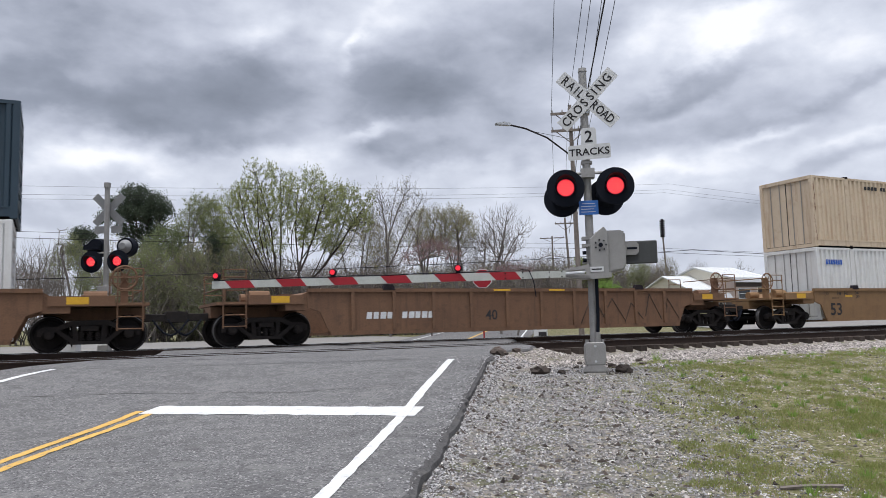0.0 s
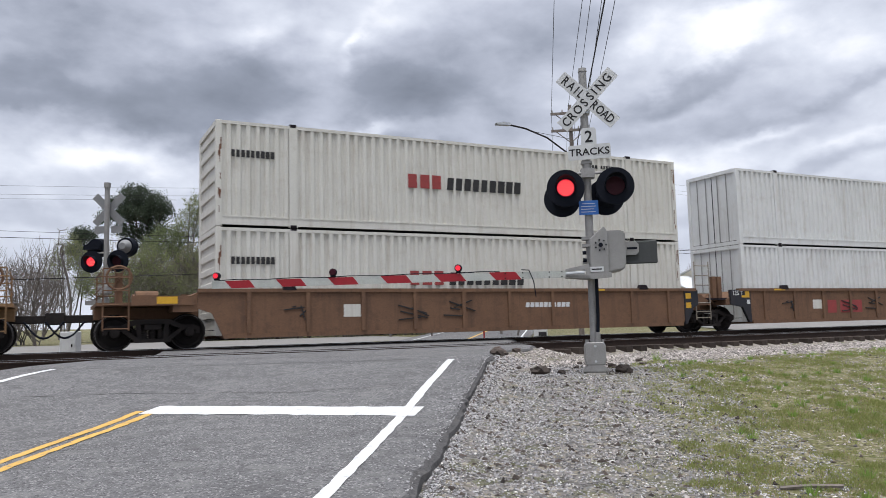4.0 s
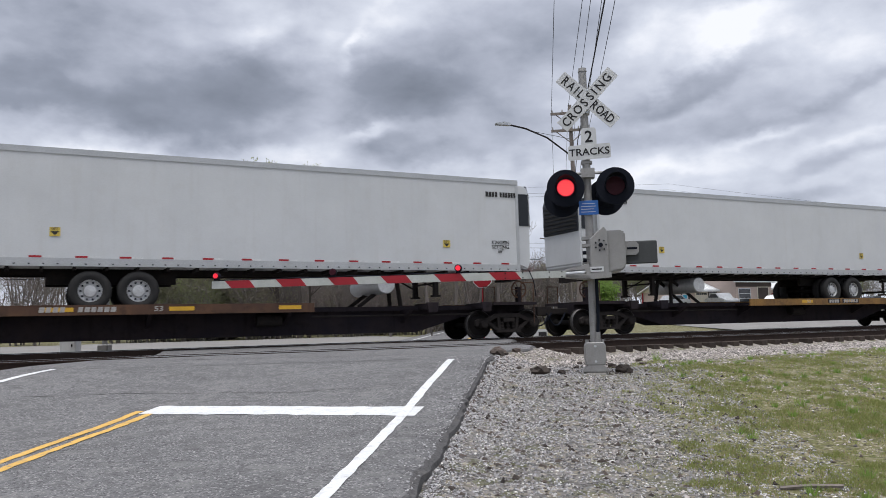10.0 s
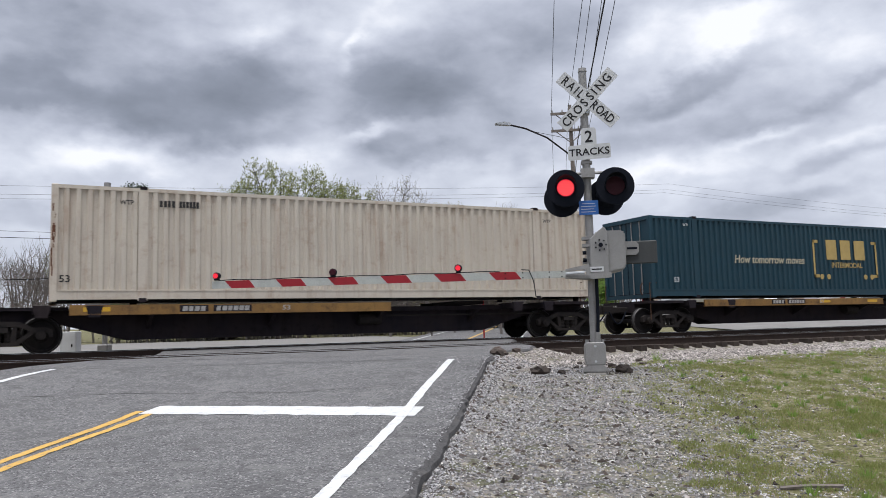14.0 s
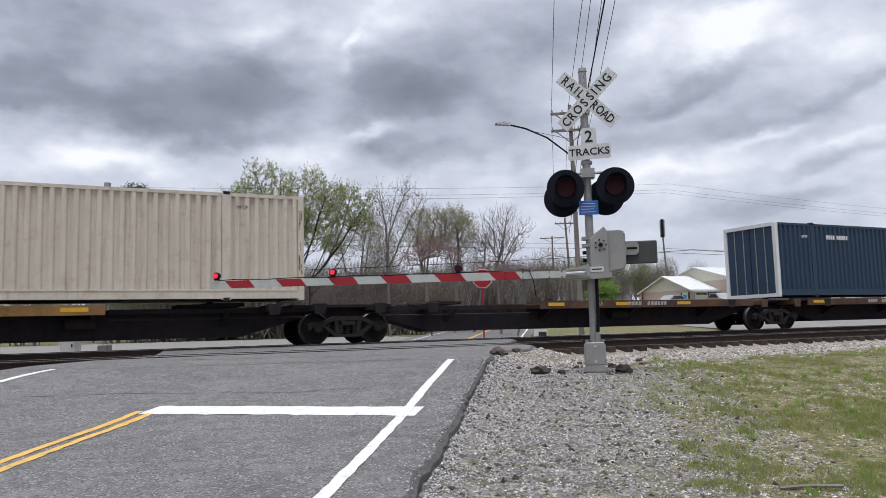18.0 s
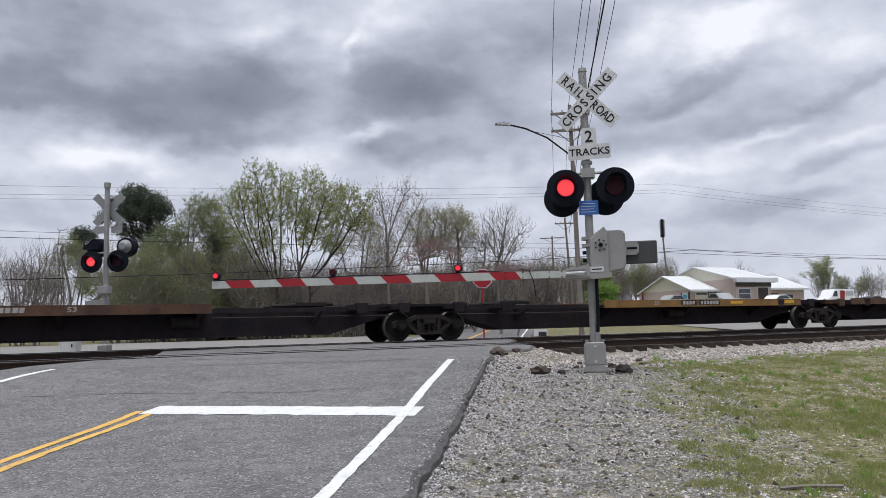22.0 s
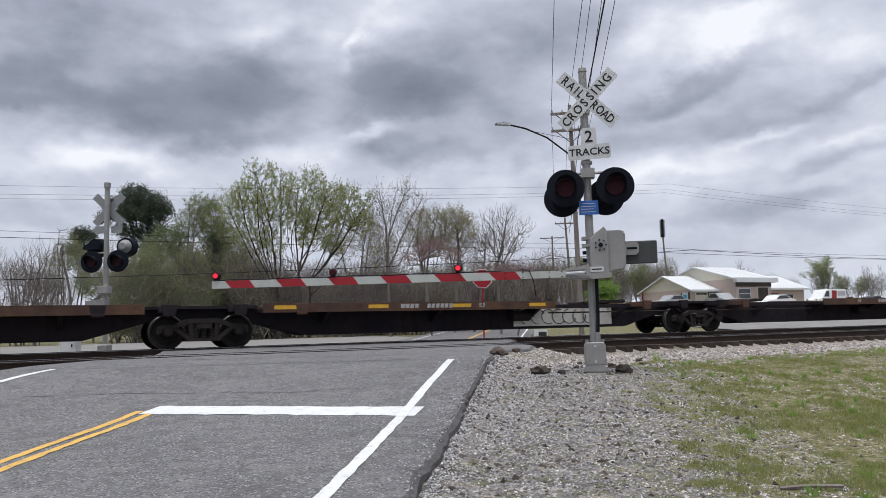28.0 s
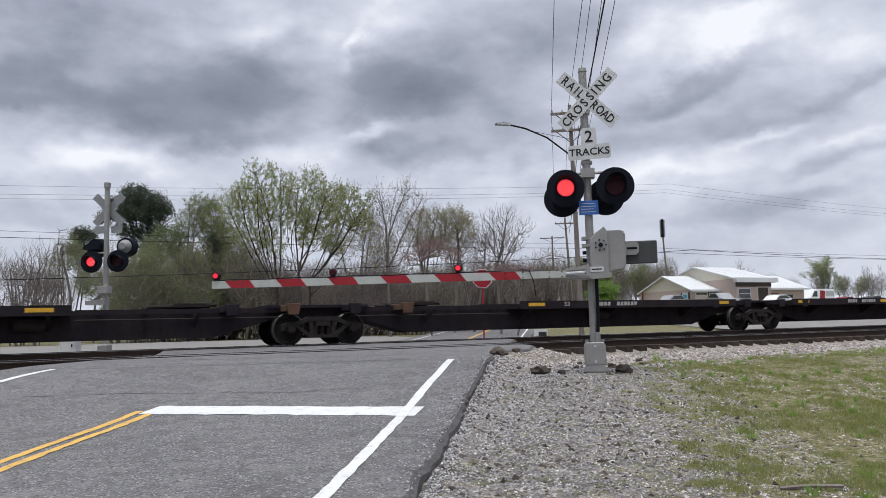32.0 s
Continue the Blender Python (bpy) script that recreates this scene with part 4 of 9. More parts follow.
    # reflectors and stencils on the near edge
    if marks:
        for k in range(4):
            xx = x0 + 0.3 + (x1 - x0 - 1.3) * k / 3
            if rng.random() < 0.6:
                plate("reflector", u, xx, xx + 0.62, 0.985, 1.09, M["reflector_yellow"], -1.364, "yellow reflector strip")
        xx = x0 + (x1 - x0) * rng.uniform(0.3, 0.5)
        if edge == "deck_yellow":
            for xa, xb in ((xx - 0.06, xx + 0.66), (xx + 0.79, xx + 1.78)):
                plate("mark_backing", u, xa, xb, 0.955, 1.125, M["spine_dark"], -1.3625, "black backing of the stencil")
        glyphs("car_mark", u, xx, 0.975, 0.60, 0.125, 4, M["stencil_dull"], -1.365, seed, 0.15, "white stencilled car mark")
        glyphs("car_mark", u, xx + 0.85, 0.975, 0.88, 0.125, 6, M["stencil_dull"], -1.365, seed + 1, 0.15, "white stencilled car mark")
        words("stencil", u, "53", xx + (2.6 if wheels_left else -1.3), 1.035, 0.18, M["stencil_dull"], -1.366, 1.3, shear=0.1)
    if graffiti:
        b = B()
        for k in range(7):
            cx, cz, r = P * 0.60 + k * 0.42, 0.66, 0.27
            pts = [(cx + r * math.cos(a), -0.50, cz + 0.9 * r * math.sin(a)) for a in np.linspace(0.4 * k, 0.4 * k + 4.4, 14)]
            tube(b, pts, 0.016, 4)
        part("graffiti", b, M["decal_dark"], u, "looping black graffiti")
        plate("painted_patch", u, P * 0.57, P * 0.80, 0.36, 1.0, M["cont_cream"], -0.490, "pale painted patch")
    RIDERS.append((u, along, 0.0))
    return u


def well_unit(along, pitch, style="tan", trucks=(True, True), ends=(False, False), seed=0, number="53", tag="125T"):
    rng = random.Random(seed)
    P = pitch
    mat = M[{"tan": "well_tan", "rib": "well_rust", "dark": "well_dark"}[style]]
    u = thing("well_car_unit", {"tan": "smooth tan brown double-stack well car unit on the far track", "rib": "rusty brown ribbed double-stack well car unit on the far track",
                                "dark": "dark maroon ribbed double-stack well car unit on the far track"}[style], "rail car", "units of the freight train")
    a0, a1 = 1.25, P - 1.25
    for s in (-1, 1):
        yo = s * 1.50
        b = B()
        prof = [(a0 - 0.2, 1.50), (a1 + 0.2, 1.50), (a1 + 0.2, 1.02), (a1 - 0.15, 0.90), (a1 - 0.45, 0.27), (a0 + 0.45, 0.27), (a0 + 0.15, 0.90), (a0 - 0.2, 1.02)]
        prism(b, prof, min(yo, yo - s * 0.05), max(yo, yo - s * 0.05))
        wall = part("side_wall", b, mat, u, "stained steel side wall of the well")
        b = B()
        box(b, a0 - 0.2, a1 + 0.2, min(yo + s * 0.05, yo - s * 0.10), max(yo + s * 0.05, yo - s * 0.10), 1.44, 1.54)
        part("top_chord", b, M["deck_yellow"] if style == "dark" else mat, u)
        b = B()
        prism(b, [(a0 + 0.45, 0.24), (a1 - 0.45, 0.24), (a1 - 0.45, 0.36), (a0 + 0.45, 0.36)], min(yo + s * 0.03, yo - s * 0.25), max(yo + s * 0.03, yo - s * 0.25))
        part("bottom_chord", b, mat, u)
        if style != "tan":
            n = 10 if style == "rib" else 8
            for k in range(n):
                xx = a0 + 1.1 + (a1 - a0 - 2.2) * k / (n - 1)
                b = B()
                box(b, xx - 0.055, xx + 0.055, min(yo, yo + s * 0.055), max(yo, yo + s * 0.055), 0.36, 1.44)
                part("rib", b, mat, u)
        if style == "tan":
            b = B()
            prism(b, [(yo + s * 0.012, 0.84), (yo + s * 0.012, 0.80), (yo, 0.27), (yo, 0.84)], a0 + 0.8, a1 - 0.8, "x")
            part("lower_panel", b, mat, u)
    b = B()
    for k in range(7):
        xx = a0 + 1 + (a1 - a0 - 2) * k / 6
        box(b, xx - 0.2, xx + 0.2, -1.45, 1.45, 0.24, 0.32)
    part("well_floor", b, mat, u, kind="stuff")
    # end structures over the trucks
    for s, flag in ((-1, ends[0]), (1, ends[1])):
        xw = a0 - 0.2 if s < 0 else a1 + 0.2
        xe = (-1.35 if s < 0 else P + 1.35) if flag else (0.15 if s < 0 else P - 0.15)
        b = B()
        box(b, min(xw, xe), max(xw, xe), -0.42, 0.42, 0.80, 1.10)
        prism(b, [(xw, 1.45), (xw, 0.95), (xw + s * 0.6, 0.95), (xw + s * 0.6, 1.12)] if True else [], -1.46, 1.46)
        part("end_bolster", b, mat, u)
        b = B()
        box(b, min(xw, xe), max(xw, xe), -1.40, 1.40, 1.12, 1.20)
        part("end_platform", b, mat if flag else M["spine_dark"], u)
        if flag:
            coupler(u, xe - s * 0.3, s)
            for yy in (-1.40, 1.40):
                b = B()
                for xx in (xe - s * 0.15, xe - s * 0.75):
                    tube(b, [(xx, yy, 0.5), (xx, yy, 2.05)], 0.02, 6)
                for zz in (0.55, 0.85, 1.15, 1.5, 1.85, 2.05):
                    tube(b, [(xe - s * 0.15, yy, zz), (xe - s * 0.75, yy, zz)], 0.016, 6)
                part("ladder", b, mat, u, "brown steel ladder")
            b = B()
            for zz in (1.55, 1.95):
                tube(b, [(xe - s * 0.1, -1.3, zz), (xe - s * 0.1, 1.3, zz)], 0.018, 6)
            part("handrail", b, mat, u, kind="stuff")
            if s > 0 or not ends[1]:
                b = B()
                ring_profile(b, [(0.30, -0.02), (0.33, 0.0), (0.30, 0.02), (0.27, 0.0), (0.30, -0.02)], 18)
                for k in range(3):
                    an = math.pi * k / 3
                    cyl(b, (-0.3 * math.cos(an), 0, -0.3 * math.sin(an)), (0.3 * math.cos(an), 0, 0.3 * math.sin(an)), 0.014, n=5)
                w = part("brake_wheel", b, M["well_rust"], u, "rusty hand brake wheel")
                w.location = (xe - s * 0.55, -0.9, 1.85)
                b = B()
                box(b, -0.09, 0.09, 0.02, 0.2, -0.75, 0.12)
                o = part("brake_post", b, mat, u)
                o.location = w.location
            b = B()
            cyl(b, (xe - s * 1.5, -0.8, 1.36), (xe - s * 0.95, -0.8, 1.36), 0.16, n=12)
            part("brake_cylinder", b, mat, u, "brown air brake cylinder")
            b = B()
            cyl(b, (xe - s * 1.5, 0.5, 1.36), (xe - s * 1.0, 0.5, 1.36), 0.14, n=12)
            part("brake_cylinder", b, mat, u, "brown air brake cylinder")
            b = B()
            box(b, min(xw + s * 0.1, xw + s * 1.6), max(xw + s * 0.1, xw + s * 1.6), -1.50, -1.44, 1.12, 1.36)
            part("side_plate", b, mat, u)
            plate("reflector", u, min(xw + s * 0.5, xw + s * 1.0), max(xw + s * 0.5, xw + s * 1.0), 1.16, 1.34, M["reflector_yellow"], -1.504, "yellow reflector strip")
        else:
            # black painted end with its load stencil, between two wells
            xa = 1.62 if s < 0 else P - 1.62
            inner = 0.62 if s < 0 else P - 0.98
            pts = [(xa, 1.49), (xa, 0.30), (xa + s * 0.10, 0.30), (xa + s * 0.42, 0.86), (inner, 0.96), (inner, 1.49)]
            for yy in (-1.53, 1.42):
                b = B()
                prism(b, pts, yy, yy + 0.11)
                part("end_cheek", b, M["cheek_black"], u, "blue-black painted end cheek")
            if s < 0:
                words("stencil", u, "125 T", 0.70, 1.36, 0.225, M["decal_white"], -1.534, 1.0)
                plate("reflector", u, 1.34, 1.56, 1.20, 1.45, M["reflector_yellow"], -1.5345, "yellow reflector square")
                plate("reflector", u, 1.16, 1.34, 1.20, 1.28, M["reflector_yellow"], -1.5345)
                plate("placard", u, 1.42, 1.56, 0.96, 1.12, M["decal_white"], -1.534, "small white placard")
                for xx in (0.28, 0.55):
                    b = B()
                    box(b, xx - 0.09, xx + 0.09, -1.1, -0.95, 1.1, 2.0)
                    part("end_post", b, mat, u)
            else:
                for zz in (0.85, 1.18):
                    plate("reflector", u, xa + 0.06, xa + 0.30, zz, zz + 0.19, M["reflector_yellow"], -1.5345, "yellow reflector square")
                b = B()
                for xx in (P - 1.02, P - 0.34):
                    tube(b, [(xx, -1.46, 0.42), (xx, -1.46, 2.5)], 0.022, 6)
                for zz in (0.5, 0.72, 1.03, 1.36, 1.66, 2.0, 2.35):
                    tube(b, [(P - 1.02, -1.46, zz), (P - 0.34, -1.46, zz)], 0.018, 6)
                part("ladder", b, M["well_rail"], u, "pale steel ladder")
                b = B()
                for k in range(5):
                    pipe = [(P - 0.5 + 0.16 * k + 0.10 * math.sin(2.1 * k + q), -1.15 + 0.03 * k, 0.98 + 0.11 * q + 0.04 * math.cos(3 * k)) for q in range(4)]
                    tube(b, pipe, 0.035, 6)
                tube(b, [(P - 0.7, -1.0, 1.30), (P - 0.1, -1.05, 1.12), (P + 0.5, -1.0, 1.28)], 0.03, 6)
                part("brake_rigging", b, mat, u, "tangle of brake pipes over the truck", kind="stuff")
    # container guides on the top chord
    for xx in (a0 + 2.2, a1 - 2.2):
        b = B()
        prism(b, [(xx - 0.2, 1.5), (xx + 0.2, 1.5), (xx + 0.13, 1.66), (xx - 0.13, 1.66)], -1.56, -1.42)
        part("guide", b, M["spine_dark"], u)
    # reflectors and stencils
    for k in range(6):
        xx = a0 + 1.6 + (a1 - a0 - 3.4) * k / 5
        if style == "tan":
            plate("reflector", u, xx, xx + 0.42, 1.19, 1.27, M["reflector_yellow"], -1.504, "yellow reflector strip")
        elif rng.random() < 0.6:
            plate("reflector", u, xx, xx + 0.6, 1.46, 1.52, M["reflector_yellow"], -1.5535, "yellow reflector strip")
    if style == "tan":
        words("stencil", u, number, 1.88, 0.69, 0.66, M["decal_dark"], -1.5165, 1.12, shear=0.0)
        for txt, xx, zz in (("53", 1.70, 1.335), ("48", 2.44, 1.335), ("45", 2.85, 1.335), ("40", 3.52, 1.345), ("20", 3.54, 1.21), ("45", P - 3.35, 1.33), ("46", P - 2.80, 1.33), ("53", P - 1.90, 1.33)):
            words("stencil", u, txt, xx, zz, 0.155, M["decal_dark"], -1.504, 1.1)
            plate("tick", u, xx - 0.05, xx - 0.025, zz - 0.08, zz + 0.08, M["decal_dark"], -1.504)
        for xx, zz, ww in ((5.9, 1.10, 1.0), (6.05, 0.98, 0.8), (P - 3.2, 1.14, 0.6), (P - 3.2, 1.05, 0.55), (P - 3.0, 0.55, 0.7), (P - 2.95, 0.46, 0.6), (2.05, 1.13, 0.42)):
            glyphs("small_print", u, xx, zz, ww, 0.05, int(ww * 14), M["print_brown"], -1.516 if zz < 0.8 else -1.504, int(xx * 10), label="small stencilled print")
    elif number == "40":
        words("stencil", u, number, a0 + 5.4, 0.72, 0.42, M["decal_dark"], -1.504, 1.0)
    if trucks[0]:
        add_truck(u, 0, along)
    if trucks[1]:
        add_truck(u, P, along + P)
    RIDERS.append((u, along, 0.0))
    return u


# ---- containers -------------------------------------------------------------
CL, CH, CW = 16.15, 2.896, 2.59
POST = 2.117
PANELS = {}


def corrugated(name, x0, x1, z0, z1, material, parent, y, s, pitch=0.268, depth=0.058):
    """One corrugated side sheet standing in the x-z plane, proud side towards s."""
    key = (round(x1 - x0, 3), round(z1 - z0, 3), s, pitch, material.name)
    if key not in PANELS:
        n = max(2, round((x1 - x0) / pitch))
        st = (x1 - x0) / n
        xs, ys = [], []
        for i in range(n):
            for f, d in ((0.0, 1), (0.36, 1), (0.50, 0), (0.86, 0)):
                xs.append((i + f) * st)
                ys.append(-s * depth * d)
        xs.append(n * st)
        ys.append(-s * depth)
        verts = [(xx, yy, 0) for xx, yy in zip(xs, ys)] + [(xx, yy, z1 - z0) for xx, yy in zip(xs, ys)]
        k = len(xs)
        faces = [(i, i + 1, k + i + 1, k + i) if s < 0 else (i + 1, i, k + i, k + i + 1) for i in range(k - 1)]
        me = bpy.data.meshes.new(name)
        me.from_pydata(verts, [], faces)
        me.materials.append(material)
        PANELS[key] = me
    o = new(name, PANELS[key])
    o.parent, o.location = parent, (x0, y, z0)
    return o


def container(left, z0, mat, label, post=None, rail=None, smooth_skin=False, L=CL, door_left=True, castings="spine_dark", reefer=False):
    """A 53 ft domestic container with its left end at that place of the train."""
    c = thing("container", label, "container", "containers of the freight train")
    m, pm, rm = M[mat], M[post or mat], M[rail or mat]
    h, hw = CH, CW / 2
    for s in (-1, 1):
        y = s * hw
        spans = ((0.17, POST - 0.11), (POST + 0.11, L - POST - 0.11), (L - POST + 0.11, L - 0.17))
        for a, d in spans:
            if smooth_skin:
                b = B()
                box(b, a, d, min(y - s * 0.03, y - s * 0.012), max(y - s * 0.03, y - s * 0.012), 0.28, h - 0.10)
                part("side_panel", b, m, c)
            else:
                corrugated("side_panel", a, d, 0.28, h - 0.09, m, c, y - s * 0.004, s)
        b = B()
        box(b, 0.16, L - 0.16, min(y, y - s * 0.07), max(y, y - s * 0.07), h - 0.10, h - 0.01)
        part("top_rail", b, rm, c)
        b = B()
        box(b, 0.16, L - 0.16, min(y, y - s * 0.09), max(y, y - s * 0.09), 0.05, 0.29)
        box(b, 0.16, L - 0.16, min(y, y + s * 0.012), max(y, y + s * 0.012), 0.255, 0.29)
        part("bottom_rail", b, rm, c)
        for xx in (POST, L - POST):
            b = B()
            box(b, xx - 0.12, xx + 0.12, min(y + s * 0.006, y - s * 0.12), max(y + s * 0.006, y - s * 0.12), 0.02, h)
            part("lift_post", b, m, c)
            b = B()
            box(b, xx - 0.09, xx + 0.09, min(y + s * 0.012, y - s * 0.15), max(y + s * 0.012, y - s * 0.15), h - 0.05, h + 0.035)
            part("corner_casting", b, M[castings], c, "dark steel lifting casting")
            b = B()
            box(b, xx - 0.09, xx + 0.09, min(y + s * 0.012, y - s * 0.15), max(y + s * 0.012, y - s * 0.15), -0.02, 0.08)
            part("corner_casting", b, M[castings], c, "dark steel lifting casting")
        for xx in (0, L - 0.17):
            b = B()
            box(b, xx, xx + 0.17, min(y, y - s * 0.15), max(y, y - s * 0.15), 0.0, h)
            bevel(b, 0.012)
            part("corner_post", b, pm, c)
            if mat in ("cont_beige", "cont_pink", "cont_cream") and s < 0:
                rr = random.Random(int(left * 10) + int(xx))
                for _ in range(9):
                    zz, hh, xo = rr.uniform(0.1, h - 0.5), rr.uniform(0.08, 0.45), rr.uniform(0.01, 0.12)
                    plate("rust_streak", c, xx + xo, xx + xo + rr.uniform(0.012, 0.04), zz, zz + hh, M["decal_rust"], y - 0.003)
    b = B()
    box(b, 0.05, L - 0.05, -hw + 0.03, hw - 0.03, h - 0.05, h - 0.02)
    part("roof", b, m, c)
    b = B()
    box(b, 0.05, L - 0.05, -hw + 0.06, hw - 0.06, 0.06, 0.16)
    part("floor_frame", b, M["spine_dark"], c)
    # the two ends: ribbed wall on one, doors on the other
    for x, s, doors in ((0.06, -1, door_left), (L - 0.06, 1, not door_left)):
        b = B()
        box(b, min(x, x + 0.04 * -s), max(x, x + 0.04 * -s), -hw + 0.15, hw - 0.15, 0.10, h - 0.08)
        if doors:
            part("end_door", b, m, c)
            b = B()
            for yy in (-0.75, -0.3, 0.3, 0.75):
                cyl(b, (x + s * 0.03, yy, 0.15), (x + s * 0.03, yy, h - 0.15), 0.018, n=6)
            part("lock_rod", b, M["steel_grey"], c, kind="stuff")
            b = B()
            box(b, x - 0.01, x + 0.01 if s < 0 else x + 0.03, -0.015, 0.015, 0.12, h - 0.12)
            part("door_seam", b, M["black"], c)
        else:
            part("end_wall", b, m, c)
            for k in range(6):
                b = B()
                zz = 0.45 + k * 0.40
                box(b, min(x, x + s * 0.045), max(x, x + s * 0.045), -hw + 0.17, hw - 0.17, zz, zz + 0.20)
                bevel(b, 0.02)
                part("end_rib", b, m, c)
        b = B()
        box(b, min(x, x + s * 0.055), max(x, x + s * 0.055), -hw + 0.14, hw - 0.14, h - 0.14, h)
        part("end_rail", b, pm, c)
        b = B()
        box(b, min(x, x + s * 0.055), max(x, x + s * 0.055), -hw + 0.14, hw - 0.14, 0.0, 0.14)
        part("end_rail", b, pm, c)
    RIDERS.append((c, left, z0))
    return c


YS = -CW / 2 - 0.010     # lettering just proud of a container's near side


def diamond(c, x, z, r, mat="decal_white", y=YS):
    return shape("placard", c, [(x - r, z), (x, z - r), (x + r, z), (x, z + r)], M[mat], y, "diamond placard")


def stack_notes(c, dark=True, seed=0, high="2"):
    ink = M["decal_dark" if dark else "decal_white"]
    for x in (POST + 0.35, CL - POST - 1.5):
        words("notice", c, "STACK %s HIGH ONLY" % high, x, 2.50, 0.105, ink, YS, 1.0)
        words("notice", c, "TOP LIFT ONLY", x - 0.15, 0.62, 0.17, ink, YS, 0.95)
    for x in (POST - 0.55, CL - POST + 0.35):
        words("notice", c, "WTP", x, 2.60, 0.15, ink, YS, 0.9)


def ident(c, x, z, seed, dark=True, w=1.3, h=0.15):
    glyphs("ident_mark", c, x, z, w * 0.4, h, 4, M["decal_dark" if dark else "decal_white"], YS, seed, label="stencilled container mark")
    glyphs("ident_mark", c, x + w * 0.48, z, w * 0.52, h, 6, M["decal_dark" if dark else "decal_white"], YS, seed + 1, label="stencilled container mark")


# ---- road trailers ----------------------------------------------------------
TZ0, TH = 2.10, 2.92


def trailer(left, mat, label, nose_left=False, skirt=None, reefer=False, ribs=True, fluted=False, length=CL, axles=(3.1, 4.35), drop=0.0):
    t = thing("semi_trailer", label, "trailer", "trailers of the freight train")
    L, hw = length, CW / 2
    m = M[mat]
    flip = (lambda x: x) if not nose_left else (lambda x: L - x)   # 0 is the rear
    z0, z1 = TZ0, TZ0 + TH
    b = B()
    box(b, 0.04, L - 0.04, -hw, hw, z0 + 0.12, z1 - 0.04)
    body = part("body", b, m, t, "smooth box body")
    if ribs:
        n = 13
        for k in range(1, n):
            xx = L * k / n
            for s in (-1, 1):
                b = B()
                box(b, xx - 0.025, xx + 0.025, min(s * hw, s * (hw + 0.006)), max(s * hw, s * (hw + 0.006)), z0 + 0.2, z1 - 0.16)
                part("panel_seam", b, m, t)
    if fluted:
        n = 13
        for k in range(n):
            zz = z0 + 0.34 + (TH - 0.62) * k / (n - 1)
            for s in (-1, 1):
                b = B()
                for q in (-0.035, 0.035):
                    prism(b, [(s * hw, zz + q - 0.022), (s * hw, zz + q + 0.022), (s * (hw + 0.011), zz + q + 0.010), (s * (hw + 0.011), zz + q - 0.010)], 0.12, L - 0.12, "x")
                part("flute", b, m, t)
    for s in (-1, 1):
        b = B()
        box(b, 0, L, min(s * (hw - 0.05), s * (hw + 0.018)), max(s * (hw - 0.05), s * (hw + 0.018)), z1 - 0.15, z1)
        part("roof_rail", b, M["trailer_rail"] if mat != "trailer_grey" else m, t)
        b = B()
        box(b, 0, L, min(s * (hw - 0.05), s * (hw + 0.015)), max(s * (hw - 0.05), s * (hw + 0.015)), z0, z0 + 0.20)
        rail = part("base_rail", b, M["trailer_rail"], t, "pale riveted side rail")
        b = B()
        for k in range(52):
            xx = 0.15 + (L - 0.3) * k / 51
            box(b, xx - 0.018, xx + 0.018, min(s * (hw + 0.015), s * (hw + 0.021)), max(s * (hw + 0.015), s * (hw + 0.021)), z0 + 0.04, z0 + 0.075)
        part("rivets", b, M["grille"], rail, kind="stuff")
    for k in range(16):
        xx = 0.3 + (L - 1.0) * k / 15
        plate("tape_red", t, xx, xx + 0.28, z0 + 0.205, z0 + 0.255, M["tape_red"], -hw - 0.0165, "red and white marking tape")
        plate("tape_white", t, xx + 0.28, xx + 0.56, z0 + 0.205, z0 + 0.255, M["decal_white"], -hw - 0.0165)
    b = B()
    box(b, 0.1, L - 0.1, -hw + 0.05, hw - 0.05, z1 - 0.05, z1 - 0.01)
    part("roof", b, m, t)
    for s in (-1, 1):
        for xx in (0.0, L - 0.10):
            b = B()
            box(b, xx, xx + 0.10, min(s * (hw + 0.012), s * (hw - 0.1)), max(s * (hw + 0.012), s * (hw - 0.1)), z0, z1)
            part("corner_post", b, M["trailer_rail"], t)
    # rear doors
    xr = flip(0.0)
    d = -1 if not nose_left else 1
    for s in (-1, 1):
        b = B()
        box(b, min(xr, xr + d * 0.03), max(xr, xr + d * 0.03), min(s * 0.015, s * (hw - 0.09)), max(s * 0.015, s * (hw - 0.09)), z0 + 0.16, z1 - 0.12)
        door = part("rear_door", b, m, t, "swing rear door")
        for yy in (0.25, 0.7):
            b = B()
            cyl(b, (xr + d * 0.05, s * yy, z0 + 0.15), (xr + d * 0.05, s * yy, z1 - 0.15), 0.018, n=6)
            part("lock_rod", b, M["trailer_rail"], door)
        for k in range(4):
            b = B()
            zz = z0 + 0.45 + k * 0.68
            box(b, min(xr, xr + d * 0.055), max(xr, xr + d * 0.055), min(s * (hw - 0.30), s * (hw - 0.04)), max(s * (hw - 0.30), s * (hw - 0.04)), zz, zz + 0.07)
            part("hinge", b, M["trailer_rail"], door)
    # running gear
    b = B()
    box(b, 0.2, L - 0.2, -0.45, -0.36, z0 - 0.16, z0)
    box(b, 0.2, L - 0.2, 0.36, 0.45, z0 - 0.16, z0)
    for k in range(22):
        xx = 0.4 + (L - 0.8) * k / 21
        box(b, xx - 0.04, xx + 0.04, -hw + 0.05, hw - 0.05, z0 - 0.09, z0)
    part("chassis", b, M["iron"], t, "dark steel cross members")
    b = B()
    ax = [flip(axles[0]), flip(axles[1])]
    a0, a1 = min(ax) - 1.0, max(ax) + 1.0
    box(b, a0, a1, -0.55, -0.42, z0 - 0.40, z0 - 0.12)
    box(b, a0, a1, 0.42, 0.55, z0 - 0.40, z0 - 0.12)
